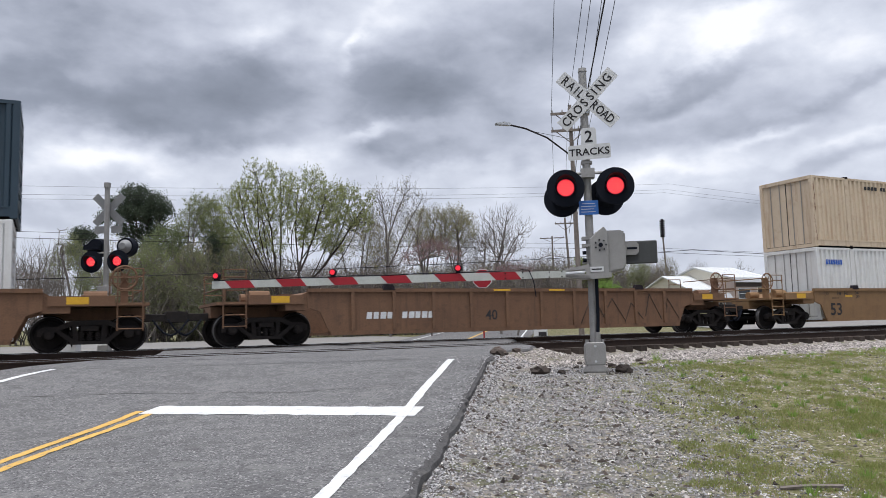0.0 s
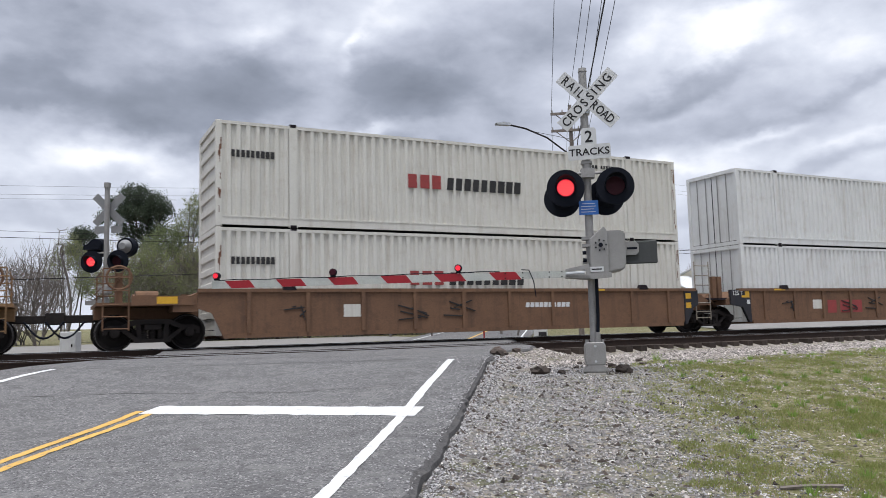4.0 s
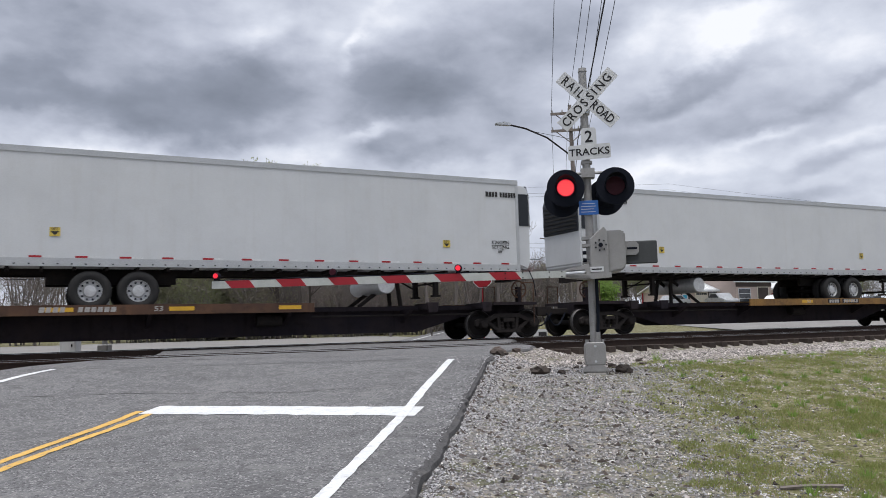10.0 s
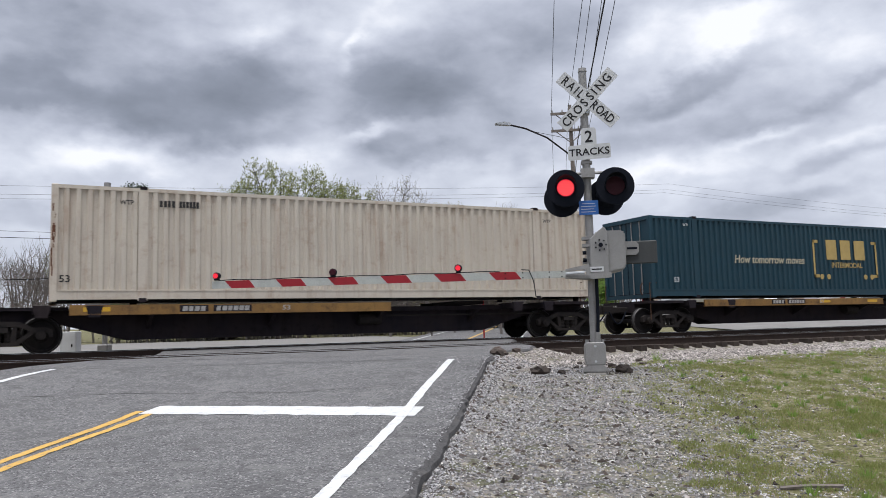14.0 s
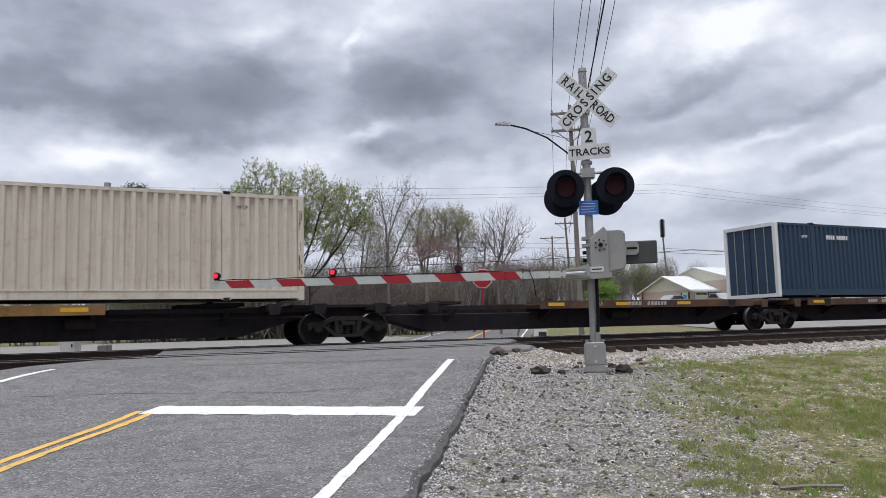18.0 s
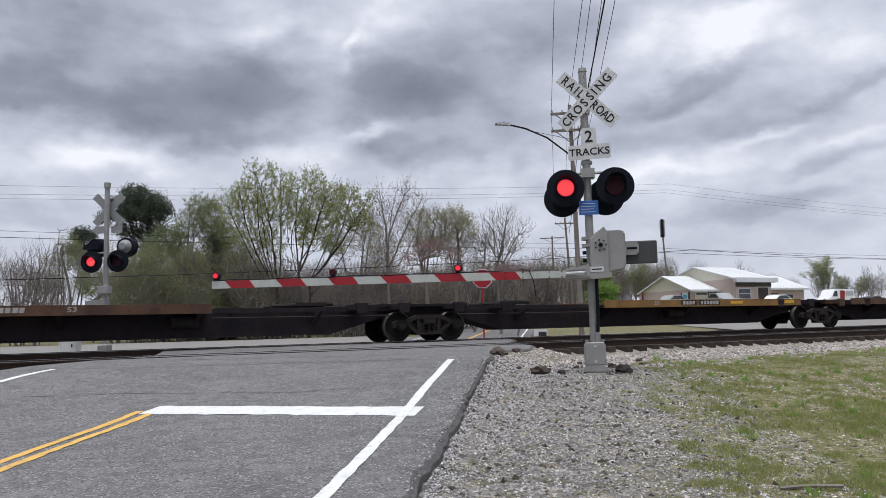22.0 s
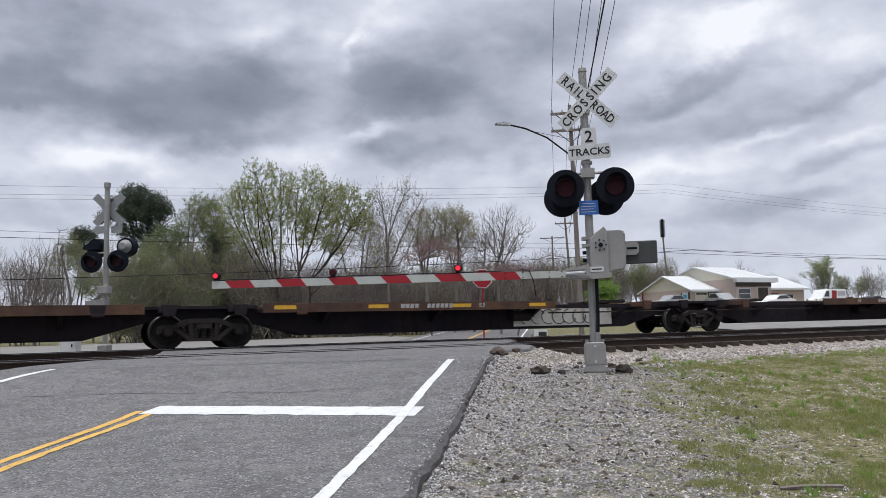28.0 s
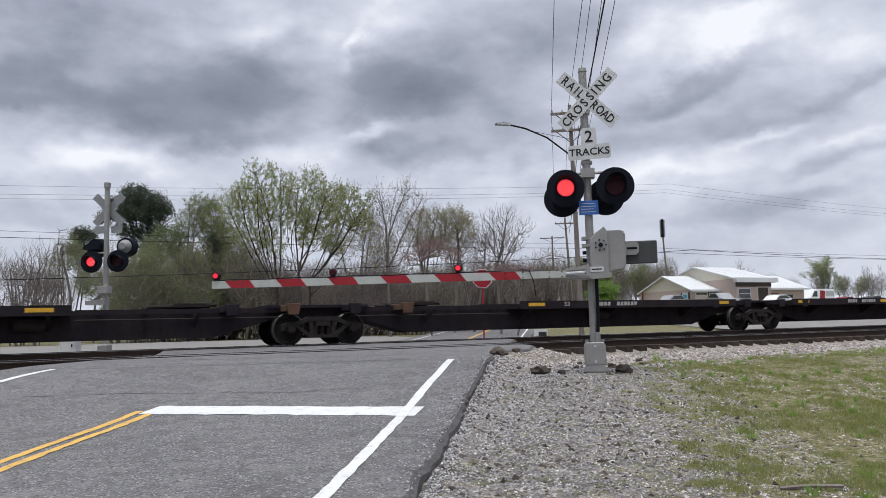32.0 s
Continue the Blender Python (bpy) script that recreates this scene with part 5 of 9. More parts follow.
    for xx in ax:
        cyl(b, (xx, -1.0, 1.50), (xx, 1.0, 1.50), 0.07, n=8)
    bogie = part("bogie", b, M["iron"], t, "tandem axle slider")
    for xx in ax:
        for s in (-1, 1):
            for yy in (1.14, 0.80):
                b = B()
                ring_profile(b, [(0.28, -0.10), (0.36, -0.14), (0.47, -0.13), (0.505, -0.08), (0.505, 0.08), (0.47, 0.13), (0.36, 0.14), (0.28, 0.10)], 24)
                bmesh.ops.recalc_face_normals(b, faces=b.faces[:])
                w = part("tyre", b, M["rubber"], t, smooth=True)
                w.location = (xx, s * yy, 1.50)
            b = B()
            ring_profile(b, [(0.29, s * 0.09), (0.27, s * 0.10), (0.25, s * 0.03), (0.17, s * 0.02), (0.14, s * 0.10), (0.0, s * 0.11)], 20)
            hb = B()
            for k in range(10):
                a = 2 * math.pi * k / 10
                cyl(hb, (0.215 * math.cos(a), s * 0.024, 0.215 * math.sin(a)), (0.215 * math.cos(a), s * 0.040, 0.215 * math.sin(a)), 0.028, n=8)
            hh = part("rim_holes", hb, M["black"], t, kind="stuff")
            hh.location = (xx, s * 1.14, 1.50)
            w = part("rim", b, M["rim"] if mat != "trailer_grey" else M["iron"], t, "pale steel wheel rim")
            w.location = (xx, s * 1.14, 1.50)
            b = B()
            box(b, xx - 0.02, xx + 0.02, min(s * 0.65, s * 1.25), max(s * 0.65, s * 1.25), 1.75, 2.1)
    b = B()
    xg = flip(L - 2.75)
    for s in (-1, 1):
        box(b, xg - 0.07, xg + 0.07, s * 0.75 - 0.07, s * 0.75 + 0.07, 1.38, z0 - 0.05)
        box(b, xg - 0.12, xg + 0.12, s * 0.75 - 0.12, s * 0.75 + 0.12, 1.33, 1.38)
        tube(b, [(xg, s * 0.75, 1.6), (flip(L - 3.6), s * 0.6, z0 - 0.1)], 0.025, 6)
    tube(b, [(xg, -0.75, 1.75), (xg, 0.75, 1.75)], 0.03, 6)
    part("landing_gear", b, M["iron"], t, "retracted landing legs")
    b = B()
    for s in (-0.9, 0.9):
        xx = flip(0.12)
        box(b, xx - 0.03, xx + 0.03, s - 0.04, s + 0.04, 1.42, z0)
    box(b, flip(0.12) - 0.05, flip(0.12) + 0.05, -1.15, 1.15, 1.40, 1.48)
    part("rear_guard", b, M["iron"], t)
    if skirt:
        for s in (-1, 1):
            b = B()
            xa, xb = sorted((flip(4.75 if axles[0] < 2 else 5.6), flip(12.6)))
            prism(b, [(xa, z0), (xb, z0), (xb - 0.5, z0 - 0.74), (xa + 0.1, z0 - 0.76)], min(s * 1.18, s * 1.16), max(s * 1.18, s * 1.16))
            part("side_skirt", b, M[skirt], t, "aerodynamic side skirt")
    if reefer:
        xn = flip(L)
        q = 1 if not nose_left else -1
        b = B()
        prism(b, [(xn, z0 + 0.22), (xn + q * 0.42, z0 + 0.06), (xn + q * 0.54, z0 + 0.30), (xn + q * 0.56, z1 - 0.40), (xn + q * 0.46, z1 - 0.14), (xn, z1 - 0.10)], -1.10, 1.10)
        bevel(b, 0.05, 2)
        nose = part("cooling_unit", b, M["trailer_white"], t, "white nose-mounted cooling unit")
        b = B()
        prism(b, [(xn + q * 0.565, z0 + 1.42), (xn + q * 0.60, z0 + 1.46), (xn + q * 0.60, z1 - 0.42), (xn + q * 0.49, z1 - 0.12), (xn + q * 0.43, z1 - 0.12), (xn + q * 0.555, z1 - 0.42)], -1.02, 1.02)
        part("grille", b, M["grille"], nose, "black louvred grille")
        for yy in (-1.115, 1.103):
            b = B()
            xa, xb = sorted((xn + q * 0.10, xn + q * 0.50))
            box(b, xa, xb, yy, yy + 0.012, z0 + 1.48, z1 - 0.40)
            part("side_grille", b, M["grille"], nose)
        for k in range(7):
            b = B()
            zz = z0 + 1.52 + k * 0.135
            xa, xb = sorted((xn + q * 0.601, xn + q * 0.635))
            box(b, xa, xb, -0.95, 0.95, zz, zz + 0.06)
            part("louvre", b, M["rubber"], nose)
        b = B()
        xa, xb = sorted((xn + q * 0.10, xn + q * 0.40))
        box(b, xa, xb, -0.5, 0.5, z0 - 0.25, z0 + 0.18)
        part("fuel_bracket", b, M["iron"], nose)
        b = B()
        xt = flip(L - 4.56)
        cyl(b, (xt, -1.20, z0 - 0.42), (xt, 1.20, z0 - 0.42), 0.27, n=20)
        bevel(b, 0.02)
        tank = part("fuel_tank", b, M["rim"], t, "polished cylindrical fuel tank")
        b = B()
        for yy in (-0.85, 0.85):
            box(b, xt - 0.05, xt + 0.05, yy - 0.06, yy + 0.06, z0 - 0.2, z0)
        part("tank_strap", b, M["iron"], tank, kind="stuff")
    RIDERS.append((t, left, -drop))
    return t
# ---------------------------------------------------------------- what the train is made of, from its head to its tail
LOWZ, TOPZ, SPZ = 0.31, 3.225, 1.235


def mid(a, b):
    return (a + b) / 2 - CL / 2


def consist():
    # a loaded well, an empty short well
    u = well_unit(-18.5, 19.43, "rib", (True, True), (False, True), 1)
    c = container(-16.95, LOWZ, "cont_white", "white corrugated container in the well of the first rail car")
    c = container(-16.85, TOPZ, "cont_slate", "slate blue corrugated container stacked on a white one")
    words("notice", c, "53", CL - 1.0, 2.6, 0.2, M["decal_white"], YS)
    u = well_unit(5.30, 16.10, "rib", (True, True), (True, True), 2, "40")
    glyphs("car_mark", u, 2.75, 0.68, 0.85, 0.19, 4, M["decal_white"], -1.506, 7, 0.12, "white stencilled car mark")
    glyphs("car_mark", u, 3.85, 0.68, 1.05, 0.19, 5, M["decal_white"], -1.506, 8, 0.12, "white stencilled car mark")
    b = B()
    for k in range(5):
        tube(b, [(10.2 + k * 0.9, -1.515, 0.4 + 0.2 * (k % 2)), (10.7 + k * 0.8, -1.515, 1.35 - 0.15 * (k % 3)), (11.2 + k * 0.8, -1.515, 0.5)], 0.010, 4)
    part("graffiti", b, M["decal_dark"], u, "scrawled black graffiti")

    # three tan wells
    T = [25.67, 45.05, 64.25, 83.37]
    tan = [well_unit(T[i], T[i + 1] - T[i], "tan", (True, i == 2), (i == 0, i == 2), 10 + i) for i in range(3)]
    for u, x in ((tan[0], 5.6), (tan[2], 12.9)):
        plate("number_board", u, x, x + 2.6, 0.82, 1.12, M["decal_dark"], -1.517, "black number board")
        glyphs("car_mark", u, x + 0.25, 0.89, 0.8, 0.17, 4, M["decal_white"], -1.520, 3, label="white stencilled car mark")
        glyphs("car_mark", u, x + 1.3, 0.89, 1.1, 0.17, 6, M["decal_white"], -1.520, 4, label="white stencilled car mark")
    for u, x0, col, edge in ((tan[0], 11.6, "decal_teal", "decal_dark"), (tan[1], 12.7, "decal_white", "decal_dark")):
        rng = random.Random(4)
        for k in range(5):
            cx = x0 + k * 0.58
            pts = [(cx + (0.42 + 0.08 * math.sin(3 * a + k)) * math.cos(a), 0.86 + (0.40 + 0.07 * math.cos(2 * a + k)) * math.sin(a)) for a in np.linspace(0, 2 * math.pi, 18)[:-1]]
            shape("graffiti_fill", u, pts, M[col], -1.5175 - 0.0012 * k, "bubble graffiti letters")
            b = B()
            tube(b, [(px, -1.5185 - 0.0012 * k, pz) for px, pz in pts + pts[:1]], 0.016, 4)
            tube(b, [(cx - 0.2, -1.5185 - 0.0012 * k, 0.75), (cx + 0.1, -1.5185 - 0.0012 * k, 1.0), (cx + 0.18, -1.5185 - 0.0012 * k, 0.7)], 0.014, 4)
            part("graffiti_outline", b, M[edge], u, kind="stuff")
    glyphs("owner_mark", tan[1], 10.16, 0.64, 1.8, 0.46, 3, M["decal_red"], -1.517, 1, label="faded red owner's mark")

    left = mid(T[0], T[1])
    c = container(left, LOWZ, "cont_white", "white container with a large blue word and yellow spark", smooth_skin=False)
    glyphs("owner_word", c, 8.7, 1.05, 3.9, 0.75, 7, M["decal_blue"], YS, 2, label="large blue owner's word")
    for k in range(6):
        a = math.pi / 3 * k + math.pi / 6
        shape("spark_ray", c, [(13.45 + r * math.cos(a + o), 1.40 + r * math.sin(a + o)) for r, o in ((0.18, -0.22), (0.55, -0.15), (0.60, 0), (0.55, 0.15), (0.18, 0.22))], M["decal_yellow"], YS)
    glyphs("owner_word", c, 0.5, 2.2, 1.0, 0.2, 7, M["decal_blue"], YS, 3)
    c = container(left, TOPZ, "cont_beige", "beige corrugated container with rust streaks, stacked on a white one", door_left=True)
    ident(c, 3.2, 2.45, 21, True, 2.2)
    diamond(c, 11.2, 1.0, 0.16, "steel_grey")
    left = mid(T[1], T[2])
    c = container(left, LOWZ, "cont_navy", "navy corrugated container in a tan well", post="cont_white")
    diamond(c, 4.2, 1.55, 0.26, "steel_grey")
    umax(c, 9.0, 1.15, 2.2, 0.42)
    c = container(left, TOPZ, "cont_beige", "beige corrugated container stacked on a navy one")
    ident(c, 3.2, 2.45, 23, True, 2.2)
    diamond(c, 11.2, 1.0, 0.16, "steel_grey")
    left = mid(T[2], T[3])
    c = container(left, LOWZ, "cont_slate", "slate blue container with big yellow block letters")
    glyphs("owner_word", c, 2.8, 1.1, 2.6, 0.85, 3, M["decal_gold"], YS, 5, label="big yellow owner's letters")
    words("notice", c, "53'", 0.9, 1.5, 0.26, M["decal_white"], YS)
    c = container(left, TOPZ, "cont_slate", "slate blue container with a curved light blue arrow")
    pts = []
    for a in np.linspace(0, 1, 15):
        pts.append((5.5 + 3.4 * a, 1.78 - 0.85 * math.sin(math.pi * (a * 0.9 + 0.05)) + 0.1 * a))
    pts2 = [(x, z + 0.30 * math.sin(math.pi * i / 14) + 0.02) for i, (x, z) in enumerate(pts)]
    b = B()
    lo = [b.verts.new((x, YS, z)) for x, z in pts]
    hi = [b.verts.new((x, YS, z)) for x, z in pts2]
    for k in range(14):
        b.faces.new((lo[k], lo[k + 1], hi[k + 1], hi[k]))
    part("curved_arrow", b, M["decal_cyan"], c, "curved light blue arrow")
    shape("arrow_head", c, [(8.55, 2.12), (9.2, 2.22), (8.95, 1.52)], M["decal_cyan"], YS)
    glyphs("owner_word", c, 9.55, 2.0, 1.35, 0.36, 5, M["decal_white"], YS, 8)
    words("notice", c, "STACK LIMIT 3 HIGH", 2.4, 2.42, 0.19, M["decal_white"], YS, 0.9)
    words("notice", c, "STACK LIMIT 3 HIGH", 11.6, 2.42, 0.17, M["decal_white"], YS, 0.8)
    words("notice", c, "TOP LIFT ONLY", 12.2, 0.62, 0.17, M["decal_white"], YS)
    for x in (13.2, 13.6):
        diamond(c, x, 2.1, 0.2)
    for yy in (-0.35, 0.05):
        b = B()
        b.faces.new([b.verts.new((-0.045, yy + 0.19 * q, 1.75 + 0.22 * w)) for q, w in ((-1, 0), (0, -1), (1, 0), (0, 1))])
        part("placard", b, M["decal_white"], c, "white diamond placard on the end wall")
    words("notice", c, "TOP LIFT ONLY", 3.0, 0.62, 0.17, M["decal_white"], YS)

    # three ribbed wells
    T = [87.85, 107.05, 126.25, 145.80]
    rib = [well_unit(T[i], T[i + 1] - T[i], "rib", (True, i == 2), (i == 0, i == 2), 20 + i) for i in range(3)]
    for u in rib:
        glyphs("car_mark", u, 11.0, 0.95, 1.7, 0.15, 10, M["decal_white"], -1.507, 5, 0.1, "white stencilled car mark")
        b = B()
        rng = random.Random(6)
        for cx in (3.6, 6.9, 8.4):
            for k in range(4):
                tube(b, [(cx + rng.uniform(-0.3, 0.3), -1.512, rng.uniform(0.5, 1.2)), (cx + rng.uniform(-0.3, 0.9), -1.512, rng.uniform(0.5, 1.2))], 0.024, 4)
        part("graffiti", b, M["decal_dark"], u, "scrawled black graffiti")
        plate("notice_panel", u, 5.0, 5.5, 0.75, 1.1, M["cont_cream"], -1.5055, "pale notice panel")
    plate("black_panel", rib[2], 1.50, 2.58, 0.36, 1.43, M["decal_dark"], -1.516, "black panel with load stencil")
    words("stencil", rib[2], "125T", 1.58, 0.66, 0.33, M["decal_white"], -1.519, 1.0)
    words("stencil", rib[2], "53   48", 1.60, 1.12, 0.16, M["decal_white"], -1.519, 1.0)
    plate("black_panel", rib[1], 16.6, 17.45, 0.36, 1.42, M["decal_dark"], -1.516, "black panel with load stencil")
    glyphs("owner_mark", rib[1], 5.8, 0.58, 2.2, 0.5, 3, M["decal_red"], -1.506, 1, label="faded red owner's mark")
    left = mid(T[0], T[1])
    for z in (LOWZ, TOPZ):
        c = container(left, z, "cont_cream", "cream white container with dark and red owner's word", door_left=False)
        glyphs("owner_word", c, 5.6, 1.35, 1.2, 0.42, 3, M["decal_red"], YS, 3)
        glyphs("owner_word", c, 6.9, 1.35, 2.7, 0.38, 9, M["decal_dark"], YS, 4, 0.1)
        glyphs("owner_word", c, 0.4, 1.9, 1.2, 0.2, 9, M["decal_dark"], YS, 4)
        ident(c, 12.2, 2.4, 30, True, 1.3, 0.12)
    left = mid(T[1], T[2])
    c = container(left, LOWZ, "cont_white", "white corrugated container in a rusty ribbed well")
    ident(c, 12.0, 2.2, 31, True, 1.5)
    diamond(c, 12.6, 1.2, 0.2, "steel_grey")
    c = container(left, TOPZ, "cont_white", "white corrugated container with grey blackletter mark")
    glyphs("owner_word", c, 9.4, 1.1, 1.6, 0.6, 2, M["steel_grey"], YS, 9)
    ident(c, 11.5, 2.5, 33, True, 1.5)
    left = mid(T[2], T[3]) - 0.05
    for z, hi in ((LOWZ, "3"), (TOPZ, "2")):
        c = container(left, z, "cont_orange", "orange corrugated container in a double stack", castings="cont_slate")
        stack_notes(c, True, 1, hi)
        if z == TOPZ:
            diamond(c, 8.1, 0.55, 0.27, "alu")
            diamond(c, 8.1, 1.95, 0.27, "alu")
        else:
            diamond(c, 8.1, 1.75, 0.27, "alu")
        glyphs("owner_word", c, 12.05, 1.75, 1.75, 0.24, 9, M["decal_dark"], YS, 3, 0.12, "dark owner's word")
        plate("underline", c, 12.0, 13.8, 1.60, 1.65, M["decal_dark"], YS)
        words("notice", c, "53'", 14.6, 1.85, 0.24, M["decal_dark"], YS)
        plate("tally", c, 9.0, 9.16, 1.9, 2.65, M["post_red"], YS)
        plate("tally", c, 9.25, 9.30, 1.8, 2.65, M["decal_dark"], YS)

    # single dark well
    u = well_unit(149.78, 19.30, "dark", (True, True), (True, True), 30)
    left = mid(149.78, 169.08)
    c = container(left, LOWZ, "cont_white", "white insulated container with a cooling unit in its end", smooth_skin=True, door_left=False)
    ident(c, 0.75, 2.35, 35, True, 1.3, 0.18)
    b = B()
    prism(b, [(0.02, 1.0), (-0.16, 1.05), (-0.20, 2.55), (0.02, 2.7)], -1.05, 1.05)
    n = part("cooling_unit", b, M["grille"], c, "dark grille of a cooling unit")
    for k in range(9):
        b = B()
        box(b, -0.23, -0.16, -0.95, 0.95, 1.2 + k * 0.15, 1.28 + k * 0.15)
        part("louvre", b, M["grille"], n)
    b = B()
    box(b, 0.2, 0.55, -CW / 2 - 0.004, -CW / 2 + 0.02, 0.7, 2.6)
    part("access_panel", b, M["trailer_rail"], c, "grey access panel")
    c = container(left - 0.05, TOPZ, "cont_cream", "cream container with a yellow and black company panel", door_left=False)
    plate("company_panel", c, 2.62, 6.42, 2.08, 2.70, M["decal_ochre"], YS, "dull yellow company panel")
    for x0, x1, zz in ((2.66, 6.38, 2.10), (2.66, 6.38, 2.655)):
        plate("panel_line", c, x0, x1, zz, zz + 0.022, M["decal_dark"], YS - 0.002)
    glyphs("owner_word", c, 3.55, 2.22, 2.15, 0.34, 7, M["decal_dark"], YS - 0.003, 3)
    words("notice", c, "Intermodal", 2.72, 1.62, 0.80, M["decal_pine"], YS, 0.98)
    words("notice", c, "STACK LIMIT 3 HIGH", 2.05, 2.66, 0.15, M["decal_dark"], YS, 0.85)
    words("notice", c, "WTP", 1.1, 2.62, 0.16, M["decal_dark"], YS, 0.9)
    words("notice", c, "TOP LIFT ONLY", 2.0, 0.52, 0.19, M["decal_dark"], YS)
    words("notice", c, "TOP LIFT ONLY", 12.6, 0.62, 0.17, M["decal_dark"], YS)
    ident(c, 11.0, 2.5, 37, True, 1.4, 0.13)
    for x in (4.9, 5.15, 5.5, 7.6, 8.1, 10.9):
        plate("rust_scrape", c, x, x + 0.07, 0.55, 0.80, M["decal_rust"], YS, "rusty scrape")
    shape("old_decal", c, [(8.2, 0.3 + 0.1), (8.45, 0.2 + 0.1), (8.7, 0.4), (8.6, 0.75), (8.3, 0.75)], M["trailer_rail"], YS)
    b = B()
    box(b, -0.02, 0.02, -1.1, 1.1, 2.32, 2.68)
    part("company_panel", b, M["decal_yellow"], c, "yellow company panel on the end")

    # three-unit spine with trailers
    T = [173.50, 191.38, 209.75, 227.45]
    for i in range(3):
        spine_unit(T[i], T[i + 1] - T[i], i > 0, "trailer", (True, i == 2), (i == 0, i == 2), 40 + i, "spine_rust" if i else "spine_dark")
    t = trailer(173.15, "trailer_white", "white fluted refrigerated trailer riding a spine car", True, None, True, False, True, axles=(2.87, 4.05))
    words("notice", t, "KINGPIN", 0.85, TZ0 + 1.28, 0.16, M["decal_dark"], -CW / 2 - 0.016)
    words("notice", t, "SETTING", 0.85, TZ0 + 1.12, 0.16, M["decal_dark"], -CW / 2 - 0.016)
    words("notice", t, '36"', 1.1, TZ0 + 0.96, 0.16, M["decal_dark"], -CW / 2 - 0.016)
    words("notice", t, "53'", 0.2, TZ0 + 0.5, 0.24, M["decal_dark"], -CW / 2 - 0.016)
    glyphs("ident_mark", t, 0.2, TZ0 + 2.42, 0.62, 0.17, 4, M["decal_dark"], -CW / 2 - 0.016, 2)
    glyphs("ident_mark", t, 0.98, TZ0 + 2.42, 0.75, 0.17, 6, M["decal_dark"], -CW / 2 - 0.016, 3)
    lift_badge(t, 2.5, TZ0 + 1.03)
    lift_badge(t, 13.45, TZ0 + 1.03)
    plate("blue_panel", t, 15.55, 16.05, TZ0 + 0.9, TZ0 + 2.5, M["decal_sky"], -CW / 2 - 0.016, "pale blue panel")
    t = trailer(193.25, "trailer_grey", "grey parcel trailer with a brown shield riding a spine car", False, "trailer_grey", axles=(3.12, 4.42), drop=0.06)
    shield(t, 14.46)
    grey_stripes(t)
    words("notice", t, "53'", 15.5, TZ0 + 0.75, 0.22, M["decal_dark"], -CW / 2 - 0.016)
    t = trailer(211.69, "trailer_white", "plain white refrigerated trailer riding a spine car", False, None, True, False, axles=(3.68, 4.80))
    lift_badge(t, 2.75, TZ0 + 0.95)
    lift_badge(t, 13.42, TZ0 + 0.92)
    for k, s in enumerate(("KINGPIN", "SETTING", '36"')):
        words("notice", t, s, 15.44, TZ0 + 0.89 - 0.14 * k, 0.16, M["decal_dark"], -CW / 2 - 0.016, 1.0, "CENTER")
    glyphs("ident_mark", t, 14.95, TZ0 + 2.34, 0.46, 0.16, 4, M["decal_dark"], -CW / 2 - 0.016, 2)
    glyphs("ident_mark", t, 15.47, TZ0 + 2.34, 0.60, 0.16, 6, M["decal_dark"], -CW / 2 - 0.016, 3)

    # five-unit spine with trailers and a container
    T = [231.44, 248.10, 265.35, 282.62, 299.95, 316.27]
    for i in range(5):
        spine_unit(T[i], T[i + 1] - T[i], i > 0, "trailer" if i < 4 else True, (True, i == 4), (i == 0, i == 4), 50 + i, "deck_yellow")
    t = trailer(230.95, "trailer_white", "white refrigerated trailer with dark kingpin notice riding a spine car", True, None, True, False, axles=(3.22, 4.51))
    lift_badge(t, 2.65, TZ0 + 0.92)
    lift_badge(t, 13.36, TZ0 + 0.90)
    for k, s in enumerate(("KINGPIN", "SETTING", '36"')):
        words("notice", t, s, 0.92, TZ0 + 0.97 - 0.14 * k, 0.16, M["decal_dark"], -CW / 2 - 0.016, 1.0, "CENTER")
    words("notice", t, "53'", 0.72, TZ0 + 0.41, 0.2, M["decal_dark"], -CW / 2 - 0.016)
    glyphs("ident_mark", t, 0.24, TZ0 + 2.36, 0.46, 0.15, 4, M["decal_dark"], -CW / 2 - 0.016, 2)
    glyphs("ident_mark", t, 0.76, TZ0 + 2.36, 0.58, 0.15, 6, M["decal_dark"], -CW / 2 - 0.016, 3)
    t = trailer(248.80, "trailer_grey", "grey parcel trailer with a brown shield riding a spine car", False, "trailer_grey", axles=(3.47, 4.68), drop=0.06)
    shield(t, 14.46)
    grey_stripes(t)
    words("notice", t, "53'", 15.5, TZ0 + 0.75, 0.22, M["decal_dark"], -CW / 2 - 0.016)
    t = trailer(266.15, "trailer_white", "white fluted refrigerated trailer with green band and oval mark", False, "decal_navy", True, False, True, axles=(1.23, 2.49), drop=0.04)
    y = -CW / 2 - 0.017
    shape("green_band", t, [(16.05, TZ0 + 0.28), (16.05, TZ0 + 1.04), (12.0, TZ0 + 0.96), (4.4, TZ0 + 0.90), (4.4, TZ0 + 0.885), (8.0, TZ0 + 0.77), (10.3, TZ0 + 0.58), (12.1, TZ0 + 0.30), (12.7, TZ0 + 0.26)], M["decal_green"], y, "green swept band")
    glyphs("owner_word", t, 4.7, TZ0 + 1.62, 2.75, 0.46, 6, M["decal_green"], y, 2, 0.25)
    glyphs("owner_word", t, 7.7, TZ0 + 1.62, 1.85, 0.46, 4, M["decal_green"], y, 3, 0.25)
    glyphs("owner_word", t, 9.8, TZ0 + 1.62, 3.05, 0.46, 7, M["decal_green"], y, 4, 0.25)
    b = B()
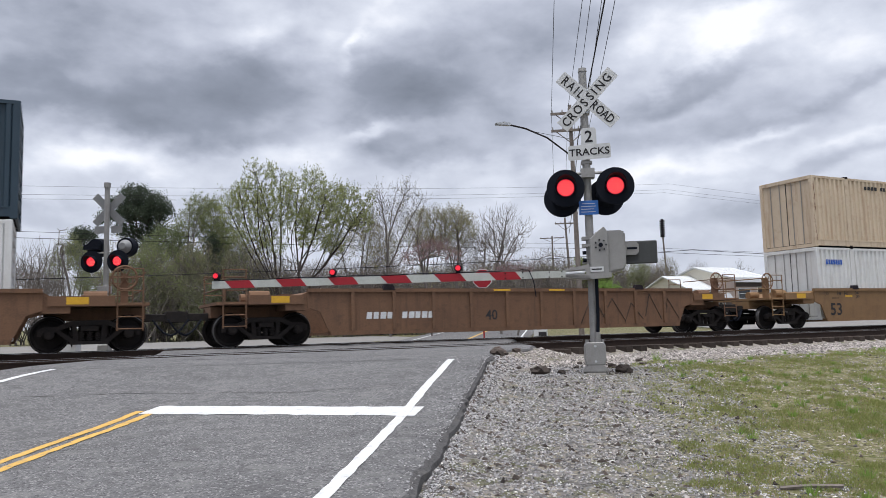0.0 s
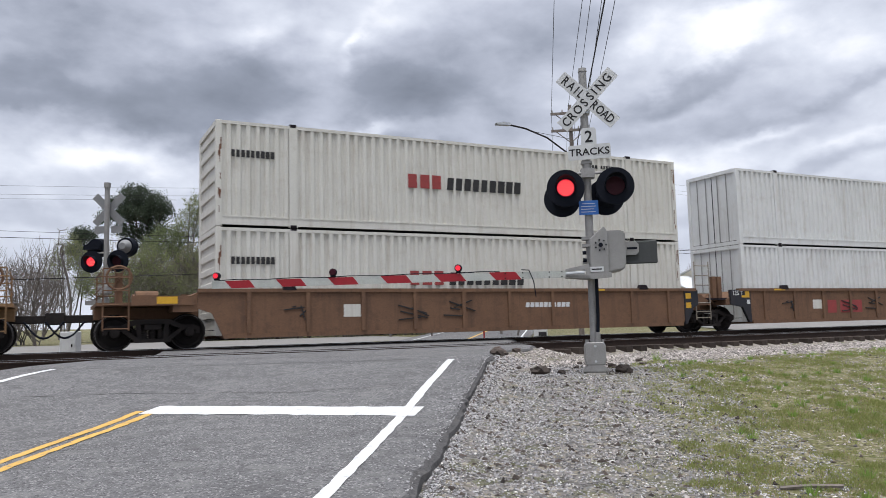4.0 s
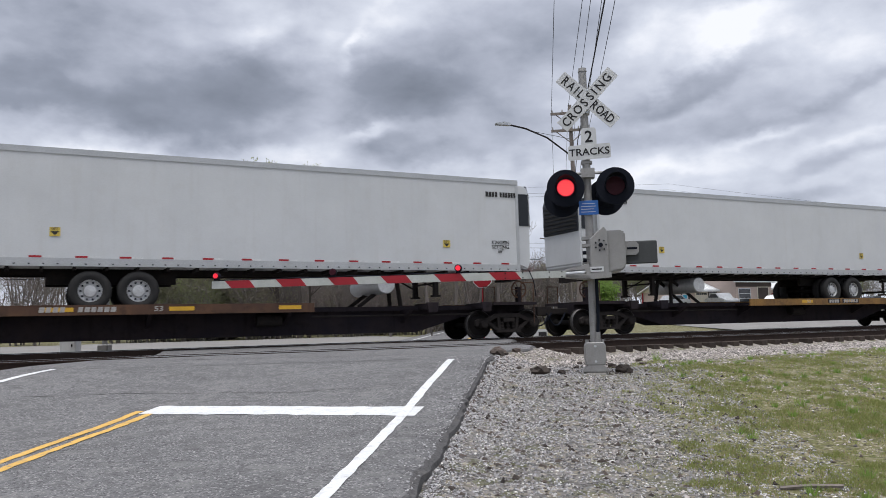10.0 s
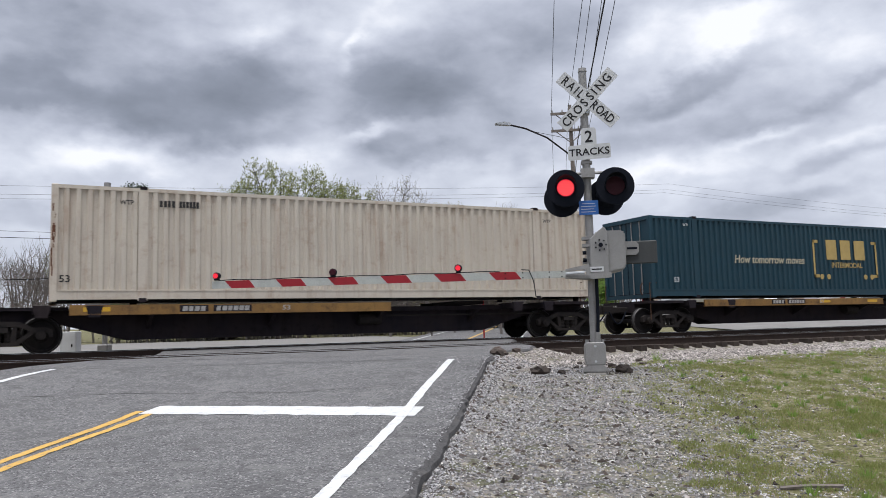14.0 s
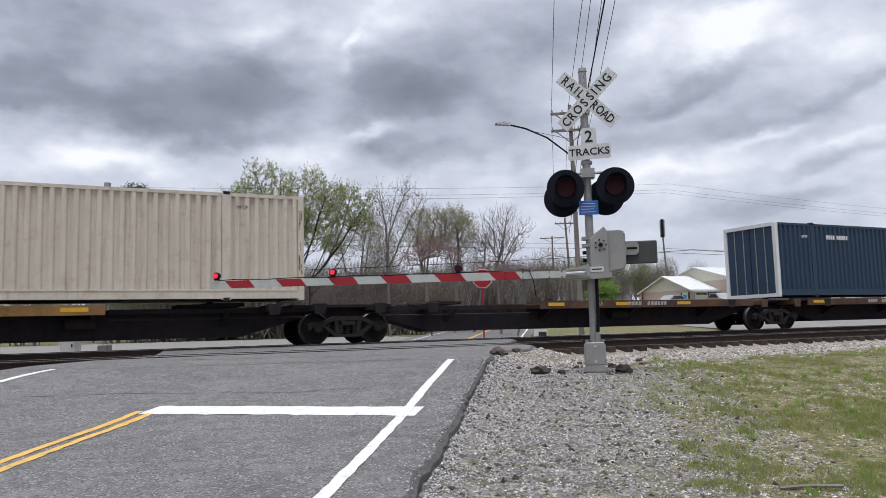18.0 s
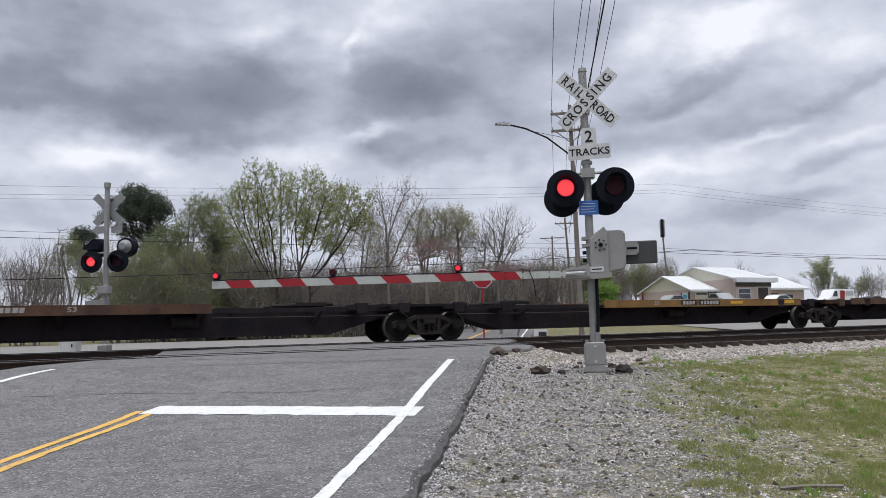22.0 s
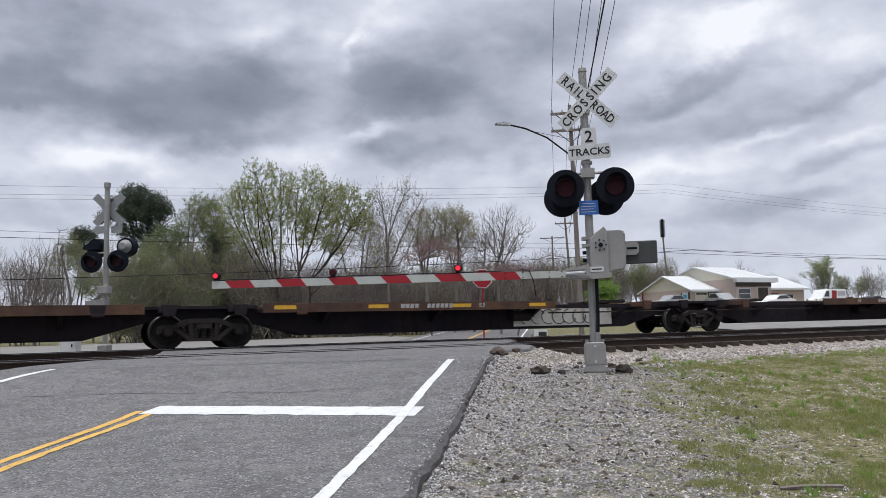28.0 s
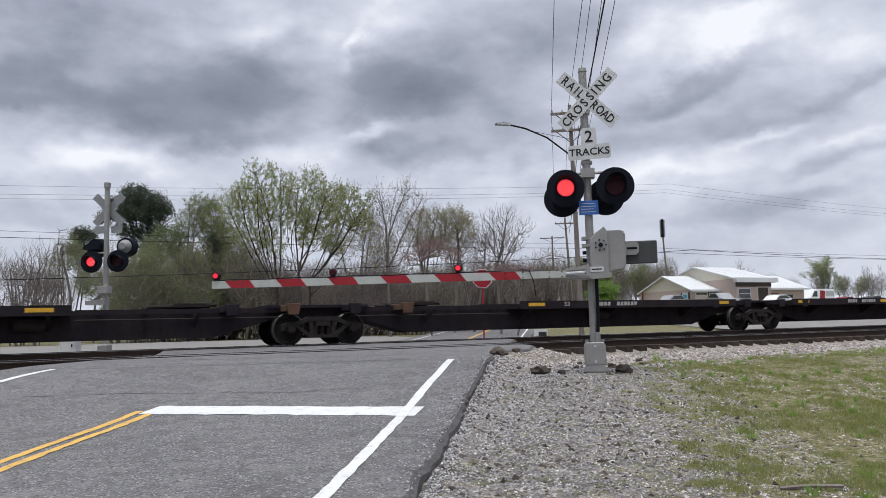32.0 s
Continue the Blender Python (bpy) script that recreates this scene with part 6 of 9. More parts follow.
    for k in range(40):
        a0, a1 = 2 * math.pi * k / 40, 2 * math.pi * (k + 1) / 40
        b.faces.new([b.verts.new((14.22 + r * 1.04 * math.cos(a), y, TZ0 + 1.86 + r * 0.58 * math.sin(a))) for r, a in ((1, a0), (1, a1), (0.87, a1), (0.87, a0))])
    part("oval_mark", b, M["decal_green"], t, "green oval mark")
    glyphs("owner_word", t, 13.6, TZ0 + 1.62, 1.05, 0.5, 3, M["decal_green"], y - 0.002, 6, 0.35)
    words("notice", t, "Refrigerated Transportation Solutions Since 1943", 0.40, TZ0 + 0.47, 0.24, M["decal_dark"], y, 0.93, shear=0.15)
    glyphs("web_address", t, 12.77, TZ0 + 0.56, 1.88, 0.17, 14, M["decal_white"], y - 0.002, 5, 0.2)
    words("notice", t, "53'", 15.6, TZ0 + 0.56, 0.2, M["decal_white"], y - 0.002)
    t = trailer(283.40, "trailer_white", "plain white sheet-sided trailer riding a spine car", False, axles=(2.79, 4.06))
    glyphs("ident_mark", t, 14.9, TZ0 + 0.62, 0.45, 0.12, 4, M["decal_dark"], y, 2)
    glyphs("ident_mark", t, 15.45, TZ0 + 0.62, 0.5, 0.12, 6, M["decal_dark"], y, 3)
    plate("maker_plate", t, 15.45, 15.9, TZ0 + 2.62, TZ0 + 2.70, M["decal_dark"], y)
    c = container(301.0, SPZ, "cont_pink", "pale pinkish beige corrugated container on a spine car")
    ident(c, 2.5, 2.42, 51, True, 1.0, 0.17)
    words("notice", c, "WTP", 1.55, 2.5, 0.17, M["decal_dark"], YS, 0.9)
    words("notice", c, "WTP", 14.3, 2.5, 0.15, M["decal_dark"], YS, 0.9)
    words("notice", c, "53", 0.2, 0.55, 0.24, M["decal_dark"], YS, 1.1)

    # three-unit spine with containers
    T = [320.60, 338.45, 357.00, 374.70]
    for i in range(3):
        spine_unit(T[i], T[i + 1] - T[i], i != 1, True, (True, i == 2), (i == 0, i == 2), 60 + i, "deck_yellow")
    for left in (319.75, 359.25):
        c = container(left, SPZ, "cont_teal", "dark teal container with yellow bracketed letters on a spine car")
        words("notice", c, "How tomorrow moves", 4.0, 1.40, 0.42, M["decal_pale"], YS, 0.95, shear=0.15)
        y = YS - 0.002
        for x0, d in ((8.3, 1), (12.2, -1)):
            b = B()
            for xa, xb, za, zb in ((x0, x0 + d * 0.10, 0.75, 2.25), (x0, x0 + d * 0.32, 2.13, 2.25), (x0, x0 + d * 0.32, 0.75, 0.87)):
                b.faces.new([b.verts.new((px, y, pz)) for px, pz in ((min(xa, xb), za), (max(xa, xb), za), (max(xa, xb), zb), (min(xa, xb), zb))])
            part("bracket_mark", b, M["decal_gold"], c)
        glyphs("owner_word", c, 9.05, 1.47, 2.55, 0.80, 3, M["decal_gold"], YS, 4, label="big yellow owner's letters")
        words("notice", c, "INTERMODAL", 10.3, 1.24, 0.30, M["decal_gold"], YS, 1.0, "CENTER")
        for x in (8.75, 9.15, 11.4, 11.8):
            shape("dot_mark", c, [(x + 0.11 * math.cos(a), 0.78 + 0.11 * math.sin(a)) for a in np.linspace(0, 2 * math.pi, 13)[:-1]], M["decal_gold"], YS)
        words("notice", c, "WTP", 1.55, 2.6, 0.13, M["decal_white"], YS, 0.9)
        words("notice", c, "53", 1.0, 0.62, 0.24, M["decal_white"], YS, 1.1)
        words("notice", c, "53", 15.2, 0.62, 0.24, M["decal_white"], YS, 1.1)
        ident(c, 14.2, 2.5, 55, False, 0.9, 0.12)
    c = container(338.45, SPZ, "cont_orange", "orange corrugated container on a spine car", castings="cont_slate", door_left=False)
    stack_notes(c, True, 1, "2")
    glyphs("owner_word", c, 12.05, 1.75, 1.75, 0.24, 9, M["decal_dark"], YS, 3, 0.12)
    diamond(c, 8.1, 1.75, 0.27, "alu")

    # five-unit spine: container, empty, three containers
    T = [378.95, 395.50, 412.86, 430.30, 447.60, 464.25]
    for i in range(5):
        spine_unit(T[i], T[i + 1] - T[i], i in (0, 2, 4), i != 1, (True, i == 4), (i == 0, i == 4), 70 + i, ("deck_yellow", "spine_rust", "spine_rust", "deck_yellow", "deck_yellow")[i])
    c = container(378.02, SPZ, "cont_pink", "pale beige corrugated container with rust streaks on a spine car")
    ident(c, 2.5, 2.42, 61, True, 1.0, 0.17)
    words("notice", c, "WTP", 1.55, 2.5, 0.17, M["decal_dark"], YS, 0.9)
    words("notice", c, "WTP", 14.3, 2.5, 0.15, M["decal_dark"], YS, 0.9)
    words("notice", c, "53", 0.5, 0.55, 0.24, M["decal_dark"], YS, 1.1)
    for left, flip in ((412.85, 0), (448.80, 1)):
        c = container(left, SPZ, "cont_navy", "navy corrugated container with white corner posts on a spine car", post="cont_white")
        words("notice", c, "WTP", 1.45, 2.35, 0.18, M["decal_white"], YS, 0.9)
        words("notice", c, "WTP", 14.6, 2.35, 0.16, M["decal_white"], YS, 0.9)
        ident(c, 2.9, 2.28, 63, False, 1.3, 0.17)
        if flip:
            umax(c, 3.0, 1.78, 1.6, 0.40)
            diamond(c, 7.7, 1.75, 0.27, "alu")
        else:
            diamond(c, 7.9, 1.75, 0.27, "alu")
            umax(c, 10.7, 1.72, 1.75, 0.40)
        words("notice", c, "TOP LIFT ONLY", 13.0, 0.62, 0.17, M["decal_white"], YS)
    c = container(430.15, SPZ, "cont_blue", "royal blue corrugated container with red corner posts on a spine car", post="post_red")
    words("notice", c, "53", 1.05, 2.2, 0.42, M["decal_white"], YS, 0.9)
    plate("white_patch", c, 1.05, 1.5, 1.35, 1.7, M["decal_white"], YS)
    diamond(c, 3.1, 2.05, 0.33, "alu")
    for k in range(10):
        plate("speed_line", c, 3.3 + 0.02 * k, 4.2 - 0.02 * abs(k - 4), 1.72 + 0.07 * k, 1.74 + 0.07 * k, M["decal_white"], YS)
    glyphs("owner_word", c, 5.43, 1.18, 1.98, 0.60, 5, M["post_red"], YS, 5, 0.0, "faded orange owner's word")
    glyphs("owner_word", c, 7.56, 1.18, 3.6, 0.56, 10, M["decal_white"], YS, 6, 0.0, "white owner's word")
    plate("white_patch", c, 7.6, 8.0, 2.2, 2.5, M["alu"], YS)
    b = B()
    for k in range(6):
        cx = 6.9 + k * 0.35
        tube(b, [(cx + 0.25 * math.cos(a), YS, 0.75 + 0.22 * math.sin(a)) for a in np.linspace(k, k + 4, 10)], 0.008, 4)
    part("chalk_scrawl", b, M["steel_grey"], c, "pale scrawl")
    plate("yellow_tag", c, 1.25, 1.4, 0.62, 0.78, M["decal_yellow"], YS)

    # two and a bit empty five-unit spines
    T = [468.40, 485.05, 502.42, 519.55, 536.60, 553.15]
    for i in range(5):
        spine_unit(T[i], T[i + 1] - T[i], i % 2 == 0, False, (True, i == 4), (i == 0, i == 4), 80 + i, "spine_rust" if i != 1 else "deck_yellow")
    T = [557.35, 573.94, 591.28, 608.64, 626.00, 642.44]
    for i in range(5):
        spine_unit(T[i], T[i + 1] - T[i], i % 2 == 1, False, (True, i == 4), (i == 0, i == 4), 90 + i, "spine_rust", graffiti=i == 3)
    T = [646.72, 663.32, 680.60, 697.90, 715.15, 731.75]
    for i in range(5):
        spine_unit(T[i], T[i + 1] - T[i], i % 2 == 0, False, (True, i == 4), (i == 0, i == 4), 100 + i, "spine_dark")
    T = [736.0, 752.6, 769.9]
    for i in range(2):
        spine_unit(T[i], T[i + 1] - T[i], i % 2 == 0, False, (True, i == 1), (i == 0, False), 110 + i, "spine_dark")


def umax(c, x, z, w, h):
    glyphs("owner_word", c, x, z, w, h, 4, M["decal_white"], YS, 11, 0.0, "white owner's word")
    cx, cz, r = x + w + 0.45, z + h / 2, 0.42
    b = B()
    for k in range(4):
        a0, a1 = math.pi / 2 * k, math.pi / 2 * (k + 1)
        b.faces.new([b.verts.new((cx + q * r * math.cos(a), YS, cz + q * r * math.sin(a))) for q, a in ((1, a0), (1, a1), (0.62, a1), (0.62, a0))])
    part("diamond_ring", b, M["decal_white"], c)


def lift_badge(t, x, z):
    y = -CW / 2 - 0.0165
    shape("lift_badge", t, [(x, z), (x + 0.24, z), (x + 0.24, z - 0.22), (x, z - 0.22)], M["decal_yellow"], y, "small yellow and black lift badge")
    shape("lift_arrow", t, [(x + 0.02, z - 0.10), (x + 0.22, z - 0.10), (x + 0.12, z - 0.20)], M["decal_dark"], y - 0.002)
    words("notice", t, "LIFT", x + 0.12, z - 0.05, 0.10, M["decal_dark"], y - 0.003, 0.9, "CENTER")


def shield(t, x):
    y = -CW / 2 - 0.0165
    zc = TZ0 + 1.54
    outer = [(-0.62, 0.62), (-0.3, 0.72), (0, 0.75), (0.3, 0.72), (0.62, 0.62), (0.62, -0.1), (0.5, -0.42), (0.28, -0.6), (0, -0.75), (-0.28, -0.6), (-0.5, -0.42), (-0.62, -0.1)]
    outer = [(a * 0.92, b * 0.86) for a, b in outer]
    shape("shield_mark", t, [(x + a, zc + b) for a, b in outer], M["decal_gold"], y, "brown and gold shield mark")
    shape("shield_field", t, [(x + a * 0.94, zc + b * 0.95 - 0.01) for a, b in outer], M["decal_brown"], y - 0.002)
    shape("shield_sweep", t, [(x - 0.53, zc + 0.50), (x - 0.27, zc + 0.59), (x, zc + 0.615), (x + 0.27, zc + 0.59), (x + 0.53, zc + 0.50), (x + 0.53, zc + 0.44), (x + 0.2, zc + 0.43), (x - 0.2, zc + 0.36), (x - 0.53, zc + 0.20)], M["decal_gold"], y - 0.004, "gold sweep across the shield's head")
    glyphs("shield_word", t, x - 0.42, zc - 0.22, 0.84, 0.44, 3, M["decal_pale"], y - 0.005, 4)


def grey_stripes(t):
    y = -CW / 2 - 0.0165
    for k in range(3):
        plate("pin_stripe", t, 0.1, CL - 0.1, TZ0 + 2.50 + k * 0.06, TZ0 + 2.525 + k * 0.06, M["decal_white"], y)


consist()
# ---------------------------------------------------------------- crossing signals
FLASH = []     # (lit cluster, side 'L'/'R'/'on', group, lit place, dark place)


def disc(bm, c, r, n=28, thick=0.0):
    """A disc facing -y; with thickness it runs back along +y."""
    cyl(bm, (c[0], c[1], c[2]), (c[0], c[1] + max(thick, 0.002), c[2]), r, n=n)


def flasher(parent, x, z, face, side, group, y0=-0.20, r=0.305, lens=0.15):
    """One lamp unit: black background plate, hood, lens; face -1 looks to -y, 1 to +y."""
    f = face
    b = B()
    cyl(b, (0, 0, 0), (0, -f * 0.012, 0), r, n=36)
    body = part("background_plate", b, M["black"], parent, "black round background plate")
    body.location = (x, f * abs(y0), z)
    b = B()
    ring = 20
    a0, a1 = radians(-35), radians(215)
    prev = None
    for k in range(ring + 1):
        a = a0 + (a1 - a0) * k / ring
        ln = 0.12 + 0.20 * max(0.0, math.sin(a))
        p = [b.verts.new((q * math.cos(a), f * (0.012 if j == 0 else ln), q * math.sin(a))) for q in (lens + 0.016, lens + 0.024) for j in (0, 1)]
        if prev:
            b.faces.new((prev[0], prev[1], p[1], p[0]))
            b.faces.new((prev[2], p[2], p[3], prev[3]))
            b.faces.new((prev[1], prev[3], p[3], p[1]))
        prev = p
    part("hood", b, M["black"], body, "black visor hood")
    b = B()
    cyl(b, (0, f * 0.010, 0), (0, f * 0.026, 0), lens, n=30)
    part("lens", b, M["lens_dark"], body, "dark red lens")
    b = B()
    cyl(b, (0, -f * 0.01, 0), (0, -f * 0.16, 0), 0.17, 0.12, n=20)
    part("lamp_housing", b, M["black"], body)
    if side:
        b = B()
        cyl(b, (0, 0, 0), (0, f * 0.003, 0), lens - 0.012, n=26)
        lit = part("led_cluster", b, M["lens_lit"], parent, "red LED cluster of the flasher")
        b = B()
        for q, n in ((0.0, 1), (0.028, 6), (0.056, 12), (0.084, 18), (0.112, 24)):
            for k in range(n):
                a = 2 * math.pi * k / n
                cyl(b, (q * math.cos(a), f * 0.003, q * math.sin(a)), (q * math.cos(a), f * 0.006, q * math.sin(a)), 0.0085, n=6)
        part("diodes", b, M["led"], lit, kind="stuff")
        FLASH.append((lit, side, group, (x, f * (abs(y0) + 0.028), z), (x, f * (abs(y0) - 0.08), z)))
    return body


def blade(parent, length, width, ang, y, z, x=0.0, label="white crossing blade", mat="sign_white"):
    b = B()
    box(b, -length / 2, length / 2, -0.004, 0.004, -width / 2, width / 2)
    o = part("crossbuck_blade", b, M[mat], parent, label)
    o.matrix_basis = pose(x, y, z, 0, ang, 0)
    return o


def near_mast():
    m = thing("crossing_signal", "grey steel crossing signal mast with crossbuck, red flashers and lowered gate", "crossing signal")
    m.matrix_basis = pose(7.87, 10.30, -0.40, 0, 0, -34)
    g = M["steel_grey"]
    b = B()
    cyl(b, (0, 0, 0.35), (0, 0, 4.95), 0.066, n=20)
    part("mast", b, g, m, "grey steel pole", smooth=False)
    b = B()
    cyl(b, (0, 0, 4.93), (0, 0, 4.99), 0.074, 0.066, n=20)
    part("mast_cap", b, g, m)
    # foot
    b = B()
    box(b, -0.17, 0.17, -0.17, 0.17, -0.35, 0.0)
    bevel(b, 0.03)
    part("foundation", b, M["concrete"], m, "weathered concrete foundation")
    b = B()
    prism(b, [(-0.20, 0.0), (0.20, 0.0), (0.185, 0.045), (0.12, 0.10), (-0.12, 0.10), (-0.185, 0.045)], -0.17, 0.17)
    part("base_plate", b, g, m, "flared cast base")
    b = B()
    prism(b, [(-0.15, 0.10), (0.15, 0.10), (0.165, 0.18), (0.165, 0.42), (0.13, 0.46), (-0.13, 0.46), (-0.165, 0.42), (-0.165, 0.18)], -0.17, 0.15)
    bevel(b, 0.012)
    jb = part("junction_box", b, g, m, "grey junction box with bolted cover")
    for zz in (0.16, 0.40):
        b = B()
        cyl(b, (0, -0.19, zz), (0, -0.17, zz), 0.02, n=8)
        part("bolt", b, M["alu"], jb)
    for s in (-1, 1):
        b = B()
        cyl(b, (s * 0.12, -0.05, 0.44), (s * 0.12, -0.05, 0.50), 0.03, n=10)
        part("lug", b, g, jb)
    b = B()
    tube(b, [(0.05, -0.09, 0.46), (0.07, -0.10, 0.9), (0.07, -0.10, 1.48)], 0.028, 8)
    part("conduit", b, M["black"], m, "dark cable conduit")
    b = B()
    cyl(b, (0.05, -0.09, 0.46), (0.05, -0.09, 0.62), 0.045, n=10)
    part("conduit_collar", b, g, m)
    # crossbuck
    zc = 4.43
    cb = thing_part("crossbuck", m)
    cb.matrix_basis = pose(0.06, -0.10, zc, 0, 0, -7)
    for ang, txt in ((45, ("RAIL", "ROAD")), (-45, ("CROS", "SING"))):
        bl = blade(cb, 1.22, 0.2286, ang, 0 if ang > 0 else -0.012, 0)
        spots = (-0.485, -0.355, -0.245, -0.145, 0.155, 0.275, 0.39, 0.50) if ang > 0 else (-0.50, -0.365, -0.225, -0.075, 0.065, 0.165, 0.30, 0.46)
        for t, cx in zip("".join(txt), spots):
            lettering("sign_letter", t, 0.205, M["sign_ink"], bl, pose(cx, -0.0055, -0.005, 90, 0, 0), 0.0012, "CENTER", squeeze=0.78 if ang > 0 else 0.88)
    b = B()
    for zz in (-0.20, 0.17):
        box(b, -0.09, 0.09, 0.01, 0.19, zz - 0.02, zz + 0.02)
    part("clamp", b, M["alu"], m, "band clamps").location = (0, -0.10, zc)
    for zz in (0.15, -0.16):
        b = B()
        cyl(b, (0, -0.024, zz), (0, -0.012, zz), 0.016, n=8)
        part("bolt", b, M["alu"], cb)
    # track count plate
    tp = thing_part("track_count_sign", m)
    tp.matrix_basis = pose(0.05, -0.10, 0, 0, 0, -9)
    b = B()
    prism(b, [(-0.115, 3.60), (0.115, 3.60), (0.125, 3.70), (0.125, 3.92), (0.09, 3.955), (-0.09, 3.955), (-0.125, 3.92), (-0.125, 3.70)], -0.004, 0.004)
    top = part("plate", b, M["sign_white"], tp, "white count plate")
    lettering("sign_letters", "2", 0.27, M["sign_ink"], tp, pose(0.0, -0.0058, 3.80, 90, 0, 0), 0.0012, "CENTER")
    b = B()
    r = 0.035
    pts = []
    for cx, cz, a0 in ((0.345 - r, 3.675 - r, 0), (-0.345 + r, 3.675 - r, 90), (-0.345 + r, 3.43 + r, 180), (0.345 - r, 3.43 + r, 270)):
        for k in range(5):
            a = radians(a0 + 22.5 * k)
            pts.append((cx + r * math.cos(a), cz + r * math.sin(a)))
    prism(b, pts, -0.010, -0.003)
    part("plate", b, M["sign_white"], tp, "white plate")
    lettering("sign_letters", "TRACKS", 0.165, M["sign_ink"], tp, pose(0.0, -0.0118, 3.55, 90, 0, 0), 0.0012, "CENTER", squeeze=1.08)
    b = B()
    box(b, -0.09, 0.09, 0.03, 0.17, 3.37, 3.41)
    part("clamp", b, g, m).location = (0, -0.1, 0)
    # flashers on their cross arm
    b = B()
    tube(b, [(-0.42, -0.10, 3.20), (0.45, -0.10, 3.20)], 0.024, 8)
    tube(b, [(-0.42, 0.0, 3.10), (-0.38, -0.05, 3.20)], 0.02, 8)
    box(b, -0.10, 0.12, -0.13, 0.09, 3.13, 3.28)
    part("cross_arm", b, g, m, "flasher cross arm")
    for x, side in ((-0.36, "L"), (0.43, "R")):
        flasher(m, x, 2.955, -1, side, "near", 0.20)
        flasher(m, x - 0.05 if x < 0 else x - 0.13, 2.84, 1, None, "near", 0.20)
    # blue notice
    b = B()
    box(b, -0.155, 0.155, -0.105, -0.10, 2.515, 2.75)
    bevel(b, 0.002)
    bp = part("notice_plate", b, M["blue_sign"], m, "small blue emergency notice")
    b = B()
    for k in range(4):
        zz = 2.70 - k * 0.045
        for x0, x1 in ((-0.10, 0.10), (-0.12, 0.12), (-0.12, 0.08), (-0.12, 0.11))[k:k + 1]:
            box(b, x0, x1, -0.108, -0.106, zz - 0.006, zz + 0.004)
    part("notice_lines", b, M["alu"], bp, kind="stuff")
    # gate machine
    b = B()
    prism(b, [(0.0, 1.50), (0.50, 1.60), (0.545, 1.66), (0.545, 2.20), (0.50, 2.235), (0.10, 2.235), (0.03, 2.15), (0.0, 2.05)], -0.22, 0.24)
    bevel(b, 0.025, 2)
    box_ = part("gate_machine", b, g, m, "grey cast gate machine")
    b = B()
    prism(b, [(-0.02, 1.52), (0.27, 1.55), (0.27, 2.20), (0.21, 2.30), (0.08, 2.20), (-0.02, 2.10)], -0.27, -0.22)
    bevel(b, 0.012)
    part("machine_cover", b, g, box_, "bolted front cover")
    b = B()
    for k in range(7):
        a = 2 * math.pi * k / 7
        cyl(b, (0.15 + 0.085 * math.cos(a), -0.285, 2.0 + 0.085 * math.sin(a)), (0.15 + 0.085 * math.cos(a), -0.27, 2.0 + 0.085 * math.sin(a)), 0.014, n=6)
    cyl(b, (0.15, -0.30, 2.0), (0.15, -0.27, 2.0), 0.035, n=10)
    part("cover_bolts", b, M["black"], box_, kind="stuff")
    b = B()
    box(b, -0.12, 0.18, -0.29, -0.275, 1.575, 1.655)
    plate_ = part("maker_label", b, M["sign_white"], box_, "white maker's label")
    b = B()
    box(b, -0.09, -0.03, -0.293, -0.2905, 1.595, 1.635)
    box(b, -0.01, 0.15, -0.293, -0.2905, 1.605, 1.625)
    part("label_lines", b, M["sign_ink"], plate_, kind="stuff")
    b = B()
    cyl(b, (0.04, -0.24, 2.24), (0.04, -0.24, 2.30), 0.012, n=6)
    ring_profile(b, [(0.02, -0.006), (0.028, 0), (0.02, 0.006)], 12)
    b2 = part("eye_bolt", b, g, box_)
    b = B()
    for zz in (1.75, 2.02, 2.14):
        box(b, -0.13, 0.05, -0.09, 0.09, zz - 0.025, zz + 0.025)
    part("clamp", b, g, m, "mast clamps")
    b = B()
    for zz in (1.65, 1.78, 1.90):
        cyl(b, (-0.13, -0.10, zz), (-0.07, -0.10, zz), 0.03, n=8)
    part("gland", b, M["black"], m, kind="stuff")
    b = B()
    box(b, 0.55, 1.06, -0.02, 0.03, 1.70, 2.07)
    bevel(b, 0.015)
    cw = part("counterweight_plate", b, M["weight_grey"], m, "dark grey counterweight plate")
    b = B()
    prism(b, [(0.53, 1.84), (0.72, 1.84), (0.765, 1.89), (0.765, 2.01), (0.72, 2.06), (0.53, 2.06)], -0.07, -0.021)
    part("counterweight_arm", b, g, cw, "grey slotted arm")
    b = B()
    box(b, 0.58, 0.74, -0.075, -0.071, 1.93, 1.965)
    part("slot", b, M["black"], cw)
    # arm support
    b = B()
    prism(b, [(-0.42, 1.50), (-0.02, 1.46), (0.30, 1.48), (0.30, 1.56), (-0.02, 1.56), (-0.05, 1.70), (-0.42, 1.63), (-0.42, 1.60), (-0.10, 1.62), (-0.10, 1.54), (-0.42, 1.56)], -0.30, -0.24)
    prism(b, [(-0.42, 1.50), (-0.02, 1.46), (-0.02, 1.50), (-0.42, 1.56)], -0.30, 0.05)
    part("arm_support", b, g, m, "bent steel arm support")
    b = B()
    cyl(b, (-0.42, -0.27, 1.56), (-0.12, -0.27, 1.57), 0.035, n=10)
    part("arm_pivot", b, M["alu"], m)

    # the gate arm, lowered over the road
    arm = thing_part("gate_arm", m)
    arm.matrix_basis = pose(-0.40, -0.27, 1.555, 0, 0.2, 0)
    L = 5.93
    b = B()
    box(b, -0.72, 0.0, -0.025, 0.025, -0.055, 0.055)
    box(b, -L, -0.72, -0.016, 0.016, -0.062, 0.062)
    beam = part("beam", b, M["arm_white"], arm, "white fibreglass arm")
